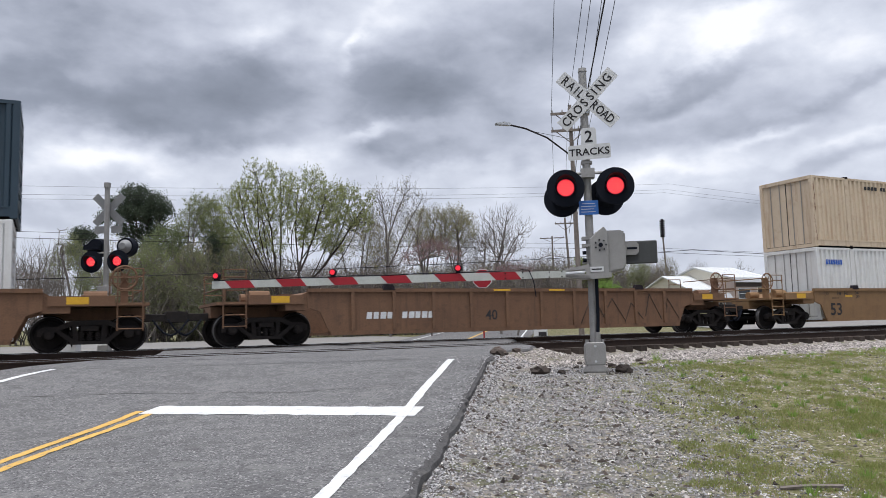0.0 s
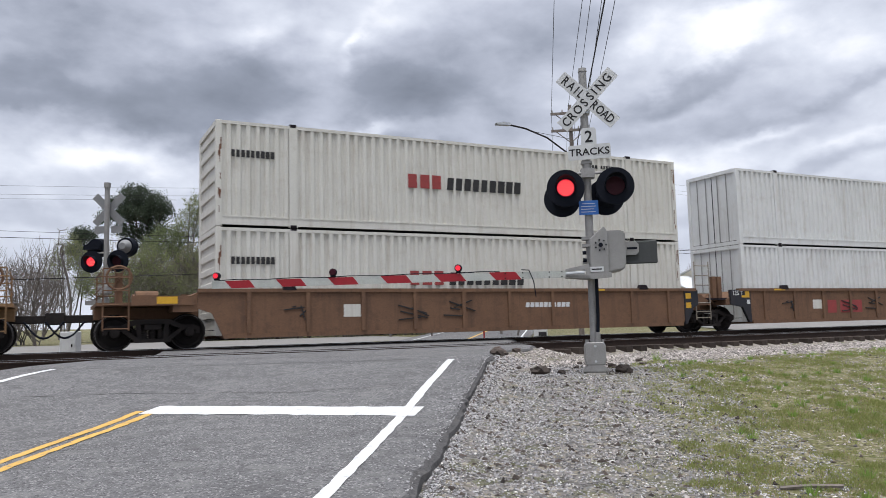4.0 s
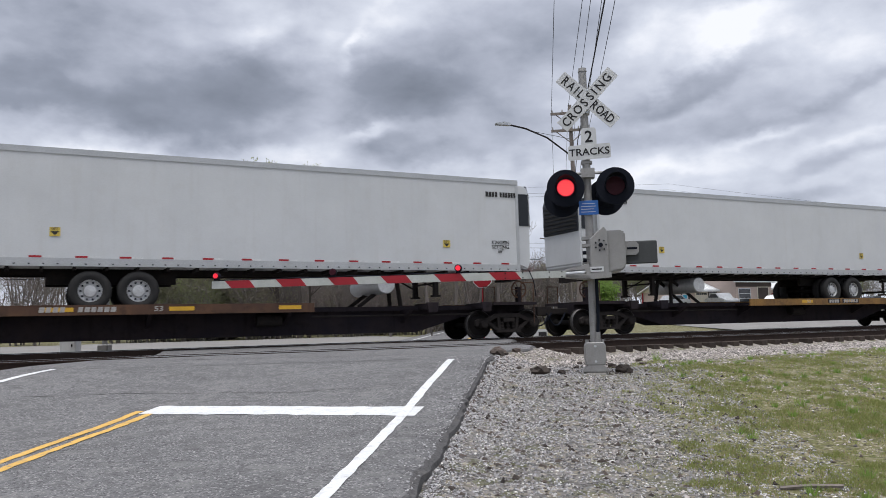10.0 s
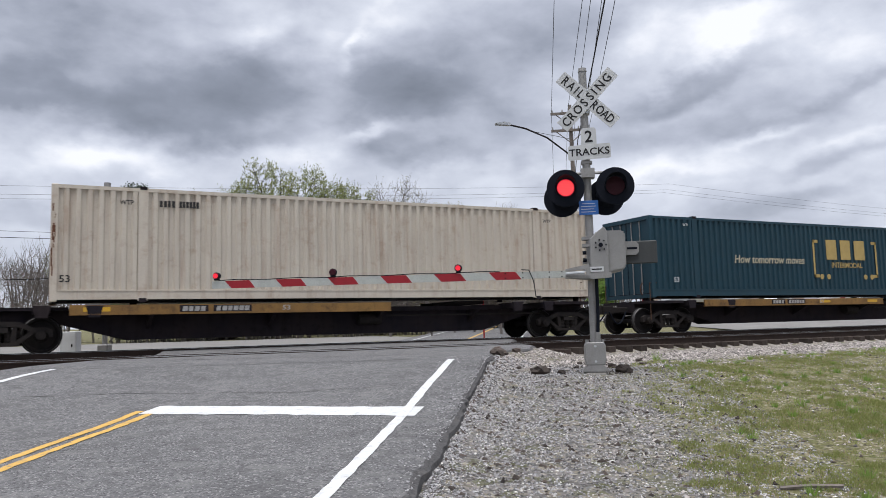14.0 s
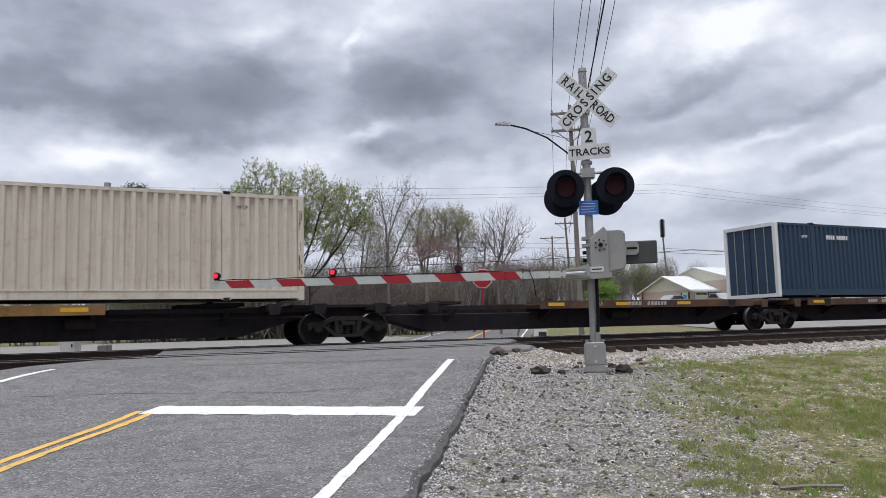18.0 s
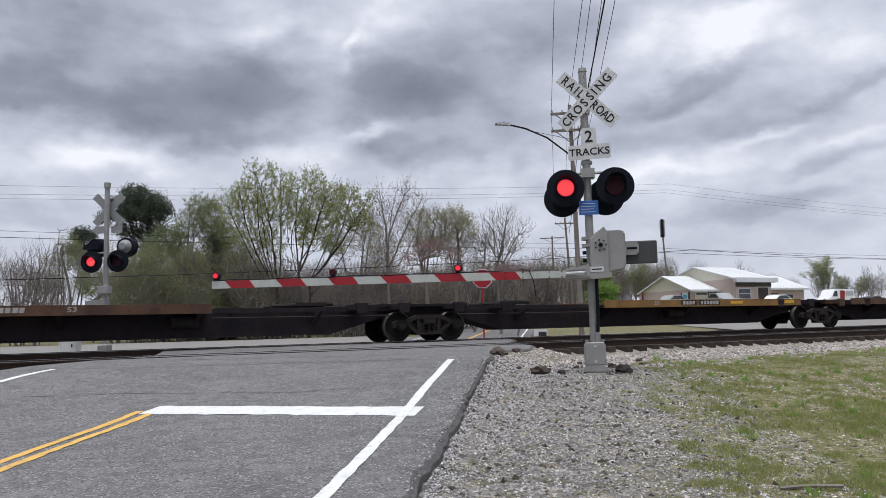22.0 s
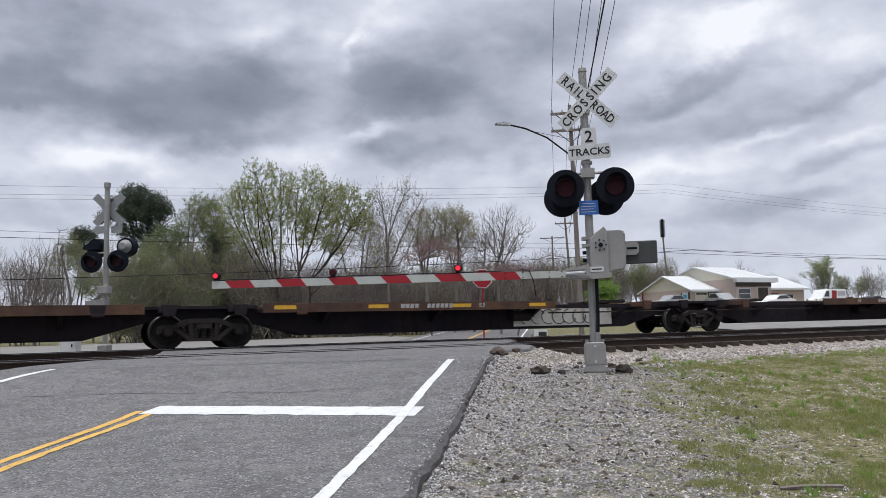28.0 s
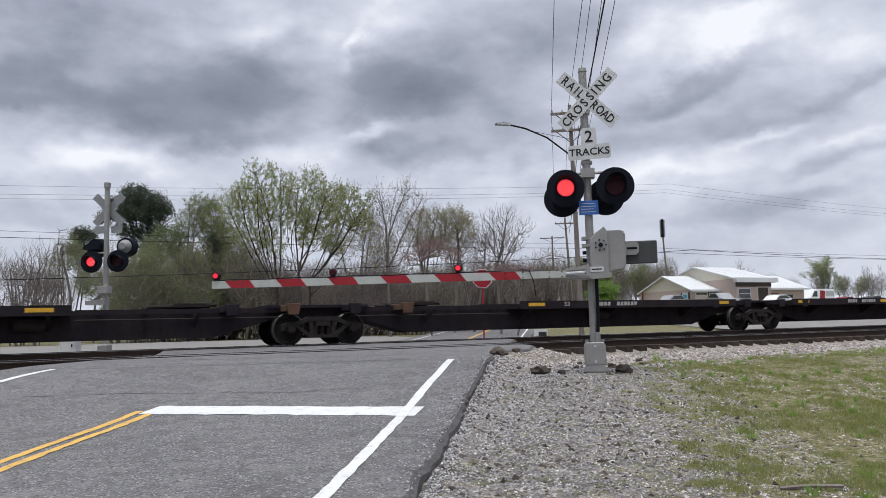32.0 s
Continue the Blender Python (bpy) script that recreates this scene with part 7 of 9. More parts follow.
    b = B()
    for k in range(6):
        x0 = -5.70 + 0.89 * k
        prism(b, [(x0, 0.063), (x0 + 0.43, 0.063), (x0 + 0.53, -0.063), (x0 + 0.12, -0.063)], -0.0195, 0.0195)
    stripes = b
    part("red_stripe", stripes, M["arm_red"], beam, "slanted red stripes", kind="stuff")
    b = B()
    for x in (-0.08, -0.28, -0.70, -0.98):
        for z in (-0.04, 0.04):
            cyl(b, (x, -0.032, z), (x, -0.025, z), 0.012, n=6)
    part("arm_bolts", b, M["iron"], beam, kind="stuff")
    b = B()
    pts = [(-L + 0.1 + k * 0.28, -0.0, 0.075 + 0.008 * math.sin(k * 1.7)) for k in range(18)]
    tube(b, pts, 0.008, 5)
    tube(b, [(-0.72, -0.02, 0.09), (-0.60, -0.05, 0.08), (-0.53, -0.05, -0.1), (-0.50, -0.04, -0.35)], 0.008, 5)
    part("arm_cable", b, M["black"], arm, "thin black lamp cable", kind="stuff")
    for x, side in ((-L + 0.08, "on"), (-3.83, "R"), (-1.74, "L")):
        b = B()
        box(b, -0.035, 0.035, -0.04, 0.04, 0.076, 0.10)
        cyl(b, (0, -0.03, 0.15), (0, 0.03, 0.15), 0.062, n=16)
        base = part("arm_lamp", b, M["black"], arm, "small gate lamp")
        base.location = (x, 0, 0)
        b = B()
        cyl(b, (0, -0.055, 0.15), (0, -0.03, 0.15), 0.048, 0.058, n=16)
        cyl(b, (0, 0.03, 0.15), (0, 0.055, 0.15), 0.058, 0.048, n=16)
        part("lamp_lens", b, M["lens_dark"], base, "dark red lens")
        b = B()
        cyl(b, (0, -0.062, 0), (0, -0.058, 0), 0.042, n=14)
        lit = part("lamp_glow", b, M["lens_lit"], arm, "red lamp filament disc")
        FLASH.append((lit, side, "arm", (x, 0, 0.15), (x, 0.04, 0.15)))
    return m


def thing_part(name, parent):
    """A part that carries sub-parts: a small hub mesh under a thing."""
    b = B()
    cyl(b, (0, 0.0, 0), (0, 0.004, 0), 0.006, n=6)
    return part(name, b, M["alu"], parent)


def far_mast():
    m = thing("crossing_signal", "far grey crossing signal mast with red flashers and bell", "crossing signal")
    m.matrix_basis = pose(1.52, 25.45, -0.30, 0, 0, -30)
    g = M["steel_grey"]
    b = B()
    cyl(b, (0, 0, 0.0), (0, 0, 5.2), 0.075, n=16)
    part("mast", b, g, m, "grey steel pole")
    b = B()
    cyl(b, (0, 0, 5.15), (0, 0, 5.30), 0.10, n=14)
    part("bell", b, g, m, "mast-top bell")
    for ang in (45, -45):
        blade(m, 1.22, 0.2286, ang, 0.12 if ang > 0 else 0.135, 4.50, 0.0, "grey back of a crossing blade", "sign_back")
    b = B()
    for x in (-0.26, 0.26):
        box(b, x - 0.17, x + 0.17, 0.10, 0.108, 3.78, 4.00)
    part("track_count_sign", b, M["sign_back"], m, "back of the track count plate", kind="stuff")
    b = B()
    tube(b, [(-0.45, 0, 3.18), (0.45, 0, 3.18)], 0.028, 8)
    part("cross_arm", b, g, m)
    for x, side in ((-0.36, "L"), (0.44, "R")):
        flasher(m, x, 2.90, -1, side, "far", 0.18, 0.33)
    for x, zz in ((-0.40, 3.36), (0.52, 3.36)):
        b = B()
        cyl(b, (0, 0.1, 0), (0, 0.35, 0), 0.26, 0.30, n=24)
        o = part("back_lamp", b, M["black"], m, "lamp unit facing the other way")
        o.location = (x, 0, zz)
        b = B()
        if x > 0:
            cyl(b, (0, -0.08, 0), (0, 0.1, 0), 0.10, 0.21, n=20)
        else:
            box(b, -0.26, 0.2, -0.1, 0.1, -0.08, 0.08)
        part("lamp_housing", b, M["sign_back"] if x > 0 else M["black"], o)
    b = B()
    box(b, -0.16, 0.16, -0.16, 0.16, -0.1, 0.45)
    bevel(b, 0.03)
    part("junction_box", b, g, m)
    b = B()
    box(b, -0.17, 0.15, -0.2, 0.1, 1.95, 2.18)
    bevel(b, 0.02)
    part("cable_box", b, g, m)
    b = B()
    prism(b, [(-0.55, 1.62), (0.05, 1.62), (0.05, 1.80), (-0.55, 1.74)], -0.15, 0.15)
    part("gate_machine", b, g, m, "grey gate machine")
    return m


near_mast()
far_mast()

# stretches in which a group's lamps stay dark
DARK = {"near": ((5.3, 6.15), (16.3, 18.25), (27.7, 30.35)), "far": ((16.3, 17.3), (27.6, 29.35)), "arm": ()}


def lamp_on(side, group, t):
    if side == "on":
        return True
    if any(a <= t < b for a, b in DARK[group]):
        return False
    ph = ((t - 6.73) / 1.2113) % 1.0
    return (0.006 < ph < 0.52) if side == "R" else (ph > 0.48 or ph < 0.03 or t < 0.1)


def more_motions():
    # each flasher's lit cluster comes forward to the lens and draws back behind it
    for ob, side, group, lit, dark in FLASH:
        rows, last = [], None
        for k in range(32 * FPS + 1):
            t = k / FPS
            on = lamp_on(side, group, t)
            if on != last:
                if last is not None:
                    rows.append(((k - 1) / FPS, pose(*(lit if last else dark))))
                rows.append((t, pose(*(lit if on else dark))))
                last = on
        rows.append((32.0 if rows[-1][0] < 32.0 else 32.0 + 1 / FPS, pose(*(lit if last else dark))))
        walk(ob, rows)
    for f in LATER:
        f()


LATER = []
# ---------------------------------------------------------------- poles, wires, signs, the shop and its cars
def wire(b, p0, p1, sag, r, n=14):
    pts = []
    for k in range(n + 1):
        f = k / n
        p = Vector(p0).lerp(Vector(p1), f)
        p.z -= sag * 4 * f * (1 - f)
        pts.append(p)
    tube(b, pts, r, 5)


def utility_pole(x, y, base, top, arms, lean=0.0, street=False, r=0.15, arm_len=2.0, label="weathered wooden utility pole with cross arms"):
    p = thing("utility_pole", label, "utility pole")
    p.matrix_basis = pose(x, y, base)
    h = top - base
    b = B()
    cyl(b, (lean, 0, -0.5), (0, 0, h), r, r * 0.62, n=10)
    part("pole", b, M["wood_pole"], p)
    for z in arms:
        b = B()
        zz = z - base
        ax, ay = WX * arm_len / 2, WY * arm_len / 2
        prism(b, [(-arm_len / 2, zz - 0.06), (arm_len / 2, zz - 0.06), (arm_len / 2, zz + 0.06), (-arm_len / 2, zz + 0.06)], -0.20, -0.09)
        arm = part("cross_arm", b, M["wood_pole"], p)
        arm.rotation_euler = (0, 0, -PHI)
        b = B()
        for s in (-1, 1):
            tube(b, [(s * arm_len * 0.36, -0.1, zz - 0.05), (0, -0.1, zz - 0.65)], 0.025, 5)
        br = part("brace", b, M["wood_pole"], p)
        br.rotation_euler = (0, 0, -PHI)
        b = B()
        for q in (-0.46, -0.2, 0.2, 0.46):
            cyl(b, (arm_len * q, -0.15, zz + 0.06), (arm_len * q, -0.15, zz + 0.20), 0.05, 0.03, n=8)
        ins = part("insulator", b, M["steel_grey"], p, kind="stuff")
        ins.rotation_euler = (0, 0, -PHI)
    if street:
        b = B()
        pts = [(0, 0, 9.05 - base), (-1.6, -0.15, 9.85 - base), (-3.0, -0.35, 10.14 - base), (-4.1, -0.5, 10.20 - base)]
        tube(b, pts, 0.045, 8)
        tube(b, [(0, 0, 9.95 - base), (-2.6, -0.25, 10.07 - base)], 0.012, 5)
        part("lamp_bracket", b, M["iron"], p, "long bent lamp bracket")
        b = B()
        prism(b, [(-4.0, 10.15 - base), (-4.05, 10.27 - base), (-4.4, 10.29 - base), (-4.8, 10.20 - base), (-4.75, 10.12 - base)], -0.64, -0.38)
        part("street_lamp_head", b, M["alu"], p, "flat street lamp head")
    return p


POLE = (24.0, 32.6)
utility_pole(POLE[0], POLE[1], -0.4, 11.75, (11.28, 10.38), 0.15, True)
utility_pole(45.5, 63.4, 1.0, 11.0, (10.4,), 0.6, False)
utility_pole(62.8, 90.7, 2.0, 12.9, (12.6,), 0.0, False, 0.16, 3.4)
utility_pole(-6.4, -14.5, -1.7, 10.2, (9.8, 9.0), 0.0, False)


def overhead_wires():
    def at(px, py, z, q):
        return (px + WX * q, py + WY * q, z)
    b = B()
    back = (-6.4, -14.5)
    for q, qb, z0, z1, r in ((-0.95, -2.25, 11.45, 9.9, 0.011), (-0.1, -1.2, 11.50, 9.9, 0.011), (0.30, -1.3, 11.45, 9.9, 0.011), (0.85, -1.45, 11.45, 9.9, 0.011), (0.35, -1.0, 9.9, 8.7, 0.024), (0.95, -0.95, 10.5, 9.1, 0.011)):
        wire(b, at(*POLE, z0, q), at(*back, z1, qb), 0.35, r, 20)
        wire(b, at(*POLE, z0, q), at(45.5, 63.4, z0 - 0.5, q), 0.5, r, 14)
    o = part("overhead_wires", b, M["cable"])
    tagged(o, "thin overhead wires strung along the road", "wires", kind="stuff")
    b = B()
    for y, dz, r in ((48, 0.0, 0.007), (48.3, -0.42, 0.007), (48.6, -0.62, 0.007)):
        for p, q in (((-120, 8.4), (-30, 8.0)), ((-30, 8.0), (45, 11.6)), ((45, 11.6), (120, 11.2)), ((120, 11.2), (220, 11.0))):
            wire(b, (p[0], y, p[1] + dz), (q[0], y, q[1] + dz), 0.7, r, 14)
    for y, z, r in ((62, 7.8, 0.020), (62.4, 8.3, 0.014)):
        for x0, x1 in ((-120, -30), (-30, 45), (45, 120), (120, 220)):
            wire(b, (x0, y, z), (x1, y, z), 0.35, r, 12)
    wire(b, (-30, 44, 2.6), (45, 46, 6.0), 0.55, 0.02, 20)
    wire(b, (45, 46, 6.0), (150, 56, 8.6), 0.9, 0.02, 20)
    o = part("overhead_wires", b, M["cable"])
    tagged(o, "distant overhead wires running along the side road", "wires", kind="stuff")


overhead_wires()


def stop_sign():
    s = thing("stop_sign", "red octagonal stop sign with white border on a red post", "stop sign")
    s.matrix_basis = pose(15.3, 27.0, ground_z(15.3, 27.0), 0, 0, -30)
    zc = 2.28 - ground_z(15.3, 27.0)
    b = B()
    box(b, -0.03, 0.03, 0.01, 0.05, -0.3, zc + 0.4)
    part("post", b, M["arm_red"], s, "red post")
    for r, y, mt, nm in ((0.405, 0.0, "sign_white", "border"), (0.375, -0.006, "arm_red", "face")):
        b = B()
        prism(b, [(r * math.cos(radians(22.5 + 45 * k)), zc + r * math.sin(radians(22.5 + 45 * k))) for k in range(8)], y - 0.003, y)
        part(nm, b, M[mt], s)
    lettering("sign_letters", "STOP", 0.30, M["white_ink"], s, pose(0, -0.0105, zc, 90, 0, 0), 0.001, "CENTER", squeeze=0.85)
    return s


stop_sign()


def yard_sign():
    x, y = 20.6, 31.0
    s = thing("yard_sign", "small white yard sign with dark print on wire legs", "sign")
    s.matrix_basis = pose(x, y, ground_z(x, y), 0, 0, -20)
    b = B()
    box(b, -0.33, 0.33, -0.006, 0.006, 0.10, 0.48)
    f = part("sign_face", b, M["sign_white"], s)
    b = B()
    box(b, -0.10, 0.28, -0.012, -0.007, 0.16, 0.36)
    part("sign_band", b, M["decal_dark"], f, "dark print band")
    for q in (-0.3, 0.3):
        b = B()
        cyl(b, (q, 0, -0.2), (q, 0, 0.12), 0.008, n=6)
        part("leg", b, M["iron"], s)


def signal_case():
    x, y = 0.62, 26.2
    s = thing("equipment_cabinet", "white metal equipment cabinet beside the far signal mast", "cabinet")
    s.matrix_basis = pose(x, y, ground_z(x, y), 0, 0, -25)
    b = B()
    box(b, -0.24, 0.24, -0.2, 0.2, 0.0, 0.85)
    bevel(b, 0.02)
    c = part("case", b, M["sign_white"], s)
    b = B()
    box(b, -0.20, 0.20, -0.212, -0.201, 0.06, 0.78)
    d = part("door", b, M["sign_white"], s)
    b = B()
    box(b, 0.12, 0.15, -0.235, -0.212, 0.38, 0.48)
    part("handle", b, M["iron"], d)


yard_sign()
signal_case()


def siren_tower():
    t = thing("siren_tower", "thin dark pole with a finned siren on top", "siren pole")
    t.matrix_basis = pose(90.4, 98.8, 2.5)
    b = B()
    cyl(b, (0.8, 0, 0), (0, 0, 12.2), 0.18, 0.13, n=8)
    part("pole", b, M["wood_pole"], t)
    for k in range(8):
        b = B()
        cyl(b, (0, 0, 12.0 + k * 0.36), (0, 0, 12.2 + k * 0.36), 0.40, 0.46, n=14)
        part("siren_fin", b, M["spine_dark"], t)
    b = B()
    cyl(b, (0, 0, 12.0), (0, 0, 15.0), 0.22, n=10)
    part("siren_core", b, M["spine_dark"], t)


siren_tower()

M["wall_pink"] = surf("pale_pinkish_stucco", (0.54, 0.44, 0.39), (0.50, 0.41, 0.36), 0.7, 0.9, 0, 0.1, 20)
M["wall_cream"] = surf("cream_siding", (0.70, 0.66, 0.56), (0.66, 0.62, 0.52), 0.7, 0.8, 0, 0.1, 20)
M["roof_white"] = surf("white_metal_roof", (0.62, 0.64, 0.65), (0.57, 0.58, 0.60), 0.5, 0.55, 0, 0.05, 20)
M["window_dark"] = surf("dark_window_glass", (0.03, 0.035, 0.04), (0.05, 0.055, 0.06), 0.7, 0.12, 0, 0.0, 20, spec=0.6)
M["trim_dark"] = surf("dark_trim", (0.07, 0.055, 0.05), None, 1, 0.7, 0, 0, 20)
M["car_white"] = surf("white_car_paint", (0.72, 0.73, 0.74), (0.70, 0.71, 0.72), 1, 0.25, 0, 0, 30, spec=0.6, fine=0.05)
M["car_silver"] = surf("silver_car_paint", (0.42, 0.43, 0.44), None, 1, 0.3, 0.4, 0, 30, spec=0.6, fine=0.05)
M["car_red"] = surf("red_car_paint", (0.28, 0.025, 0.025), None, 1, 0.28, 0, 0, 30, spec=0.6, fine=0.05)
M["car_dark"] = surf("dark_grey_car_paint", (0.035, 0.037, 0.042), None, 1, 0.28, 0, 0, 30, spec=0.6, fine=0.05)
SHOP_Z = 2.0


def gable_block(house, x0, x1, y0, y1, eave, ridge, over=0.5):
    """A block whose ridge runs along x."""
    z = SHOP_Z
    ym = (y0 + y1) / 2
    t = 0.2
    for nm, (a, c, d, e) in (("wall", (x0, x1, y0, y0 + t)), ("wall", (x0, x1, y1 - t, y1))):
        b = B()
        box(b, a, c, d, e, z - 0.6, eave)
        part(nm, b, M["wall_pink"], house)
    for xa in (x0, x1 - t):
        b = B()
        box(b, xa, xa + t, y0 + t, y1 - t, z - 0.6, eave)
        part("wall", b, M["wall_pink"], house)
        b = B()
        prism(b, [(y0, eave), (y1, eave), (ym, ridge - 0.05)], xa, xa + t, "x")
        part("gable", b, M["wall_cream"], house, "cream sided gable")
    sl = (ridge - eave) / (ym - y0)
    for s, ye in ((-1, y0 - over), (1, y1 + over)):
        b = B()
        ze = eave - over * sl
        pts = [(ye, ze), (ym, ridge), (ym, ridge + 0.14), (ye, ze + 0.14)]
        prism(b, pts, x0 - over, x1 + over, "x")
        r = part("roof_slope", b, M["roof_white"], house, "white ribbed metal roof")
        n = int((x1 - x0 + 2 * over) / 0.6)
        bb = B()
        for k in range(n):
            xx = x0 - over + 0.3 + k * 0.6
            prism(bb, [(ye, ze + 0.14), (ym, ridge + 0.14), (ym, ridge + 0.17), (ye, ze + 0.17)], xx - 0.03, xx + 0.03, "x")
        part("roof_seam", bb, M["roof_white"], r, kind="stuff")
    b = B()
    box(b, x0 - over, x1 + over, y0 - over - 0.08, y0 - over, eave - over * sl - 0.10, eave - over * sl + 0.16)
    part("fascia", b, M["roof_white"], house)


def opening(house, x0, x1, z0, z1, y, mat="window_dark", bars=0, name="window", trim="roof_white"):
    b = B()
    box(b, x0 - 0.1, x1 + 0.1, y - 0.05, y - 0.004, z0 - 0.1, z1 + 0.1)
    f = part(name, b, M[trim], house)
    b = B()
    box(b, x0, x1, y - 0.07, y - 0.052, z0, z1)
    part("pane", b, M[mat], f)
    for k in range(bars):
        b = B()
        zz = z0 + (z1 - z0) * (k + 1) / (bars + 1)
        box(b, x0, x1, y - 0.085, y - 0.071, zz - 0.03, zz + 0.03)
        part("glazing_bar", b, M[trim], f)
    return f


def shop():
    h = thing("shop_building", "low cream and pink stucco shop with white metal gable roofs", "building")
    gable_block(h, 67.0, 71.2, 69.1, 77.9, 4.45, 6.35)
    gable_block(h, 71.4, 77.6, 66.0, 79.0, 5.65, 7.55)
    gable_block(h, 77.8, 87.5, 69.0, 78.5, 4.65, 6.55)
    b = B()
    box(b, 71.0, 78.2, 65.35, 65.95, 5.15, 5.75)
    part("canopy", b, M["roof_white"], h, "white canopy edge")
    b = B()
    box(b, 71.4, 77.6, 65.9, 65.99, 4.6, 5.15)
    part("sign_band", b, M["trim_dark"], h, "dark band under the canopy")
    opening(h, 71.9, 73.8, 1.9, 4.3, 66.0, bars=3)
    opening(h, 75.2, 77.0, SHOP_Z, 4.5, 66.0, "trim_dark", 0, "garage_door", "wall_cream")
    gd = opening(h, 67.75, 69.75, 2.0, 4.15, 69.1, "wall_cream", 4, "garage_door", "wall_cream")
    for k in range(6):
        b = B()
        box(b, 67.86 + k * 0.30, 68.08 + k * 0.30, 69.0, 69.02, 3.72, 4.0)
        part("door_light", b, M["window_dark"], gd)
    p1 = opening(h, 70.0, 70.85, 3.0, 4.0, 69.1, "roof_white", 0, "poster_board", "trim_dark")
    b = B()
    box(b, 70.1, 70.75, 69.02, 69.026, 3.15, 3.5)
    part("poster_print", b, M["decal_blue"], p1)
    opening(h, 70.98, 71.3, 2.9, 4.05, 69.1, "trim_dark", 0, "notice_board", "trim_dark")
    b = B()
    box(b, 66.93, 66.99, 69.25, 70.75, 3.0, 4.1)
    p2 = part("poster_board", b, M["trim_dark"], h, "white poster between dark shutters")
    b = B()
    box(b, 66.91, 66.925, 69.5, 70.5, 3.0, 4.1)
    part("poster_print", b, M["roof_white"], p2)
    b = B()
    box(b, 66.90, 66.908, 69.7, 70.3, 3.3, 3.75)
    part("poster_print", b, M["decal_cyan"], p2)
    b = B()
    box(b, 66.85, 66.97, 77.7, 77.85, 1.5, 4.4)
    part("downpipe", b, M["arm_red"], h, "red downpipe")
    opening(h, 79.2, 80.2, SHOP_Z, 3.7, 69.0, "window_dark", 0, "door")
    opening(h, 81.3, 82.4, SHOP_Z, 3.8, 69.0, "arm_white", 0, "door", "arm_red")
    opening(h, 83.6, 85.2, 2.0, 3.7, 69.0, "trim_dark", 1)
    h.matrix_basis = Matrix.Translation((67.0, 69.0, SHOP_Z)) @ Matrix.Diagonal((0.93, 0.95, 0.90, 1)) @ Matrix.Translation((-67.0, -69.0, -SHOP_Z))
    return h


shop()


def vehicle(name, label, x, y, L, W, H, prof, cabin, paint, rot=0, extra=None, category="car"):
    """A parked vehicle; prof is its side outline and cabin its side glass, as shares of length and height."""
    v = thing(name, label, category)
    v.matrix_basis = pose(x, y, ground_z(x, y) + 0.0, 0, 0, rot)
    b = B()
    prism(b, [((a - 0.5) * L, c * H) for a, c in prof], -W / 2, W / 2)
    bevel(b, 0.06, 2)
    part("body", b, M[paint], v)
    for s in (-1, 1):
        b = B()
        prism(b, [((a - 0.5) * L, c * H) for a, c in cabin], min(s * (W / 2 + 0.004), s * (W / 2 - 0.05)), max(s * (W / 2 + 0.004), s * (W / 2 - 0.05)))
        part("side_glass", b, M["window_dark"], v)
        for a in (0.19, 0.80):
            b = B()
            ring_profile(b, [(0.2, s * 0.08), (0.33, s * 0.10), (0.34, -s * 0.1)], 18)
            cyl(b, (0, s * 0.06, 0), (0, s * 0.085, 0), 0.2, n=14)
            w = part("wheel", b, M["rubber"], v)
            w.location = ((a - 0.5) * L, s * (W / 2 - 0.08), 0.34)
    b = B()
    box(b, -0.5 * L - 0.03, -0.5 * L + 0.05, -W / 2 + 0.1, W / 2 - 0.1, 0.18 * H, 0.34 * H)
    part("bumper", b, M["trim_dark"], v)
    for s in (-1, 1):
        b = B()
        box(b, -0.5 * L - 0.02, -0.5 * L + 0.06, s * W * 0.36 - 0.16, s * W * 0.36 + 0.16, 0.40 * H, 0.47 * H)
        part("headlight", b, M["alu"], v, "pale headlight")
    if extra:
        extra(v, L, W, H)
    return v


SEDAN = [(0.0, 0.2), (0.0, 0.45), (0.04, 0.55), (0.26, 0.64), (0.40, 0.97), (0.48, 1.0), (0.66, 1.0), (0.83, 0.70), (0.98, 0.64), (1.0, 0.5), (1.0, 0.2)]
SEDAN_G = [(0.30, 0.66), (0.42, 0.92), (0.65, 0.94), (0.79, 0.70)]
VAN = [(0.0, 0.15), (0.0, 0.38), (0.03, 0.46), (0.17, 0.55), (0.30, 0.95), (0.36, 1.0), (0.98, 1.0), (1.0, 0.94), (1.0, 0.15)]
VAN_G = [(0.215, 0.58), (0.31, 0.90), (0.40, 0.90), (0.40, 0.58)]
PICK = [(0.0, 0.2), (0.0, 0.50), (0.03, 0.60), (0.24, 0.64), (0.33, 0.97), (0.40, 1.0), (0.60, 0.99), (0.64, 0.62), (1.0, 0.62), (1.0, 0.2)]
PICK_G = [(0.29, 0.66), (0.36, 0.92), (0.59, 0.92), (0.60, 0.66)]


def van_marks(v, L, W, H):
    y = -W / 2 - 0.006
    shape("red_mark", v, [(-0.03 * L, 0.35 * H), (0.13 * L, 0.28 * H), (0.17 * L, 0.9 * H), (0.0 * L, 0.94 * H)], M["arm_red"], y, "red company mark")
    plate("grey_panel", v, 0.19 * L, 0.46 * L, 0.62 * H, 0.88 * H, M["car_silver"], y)


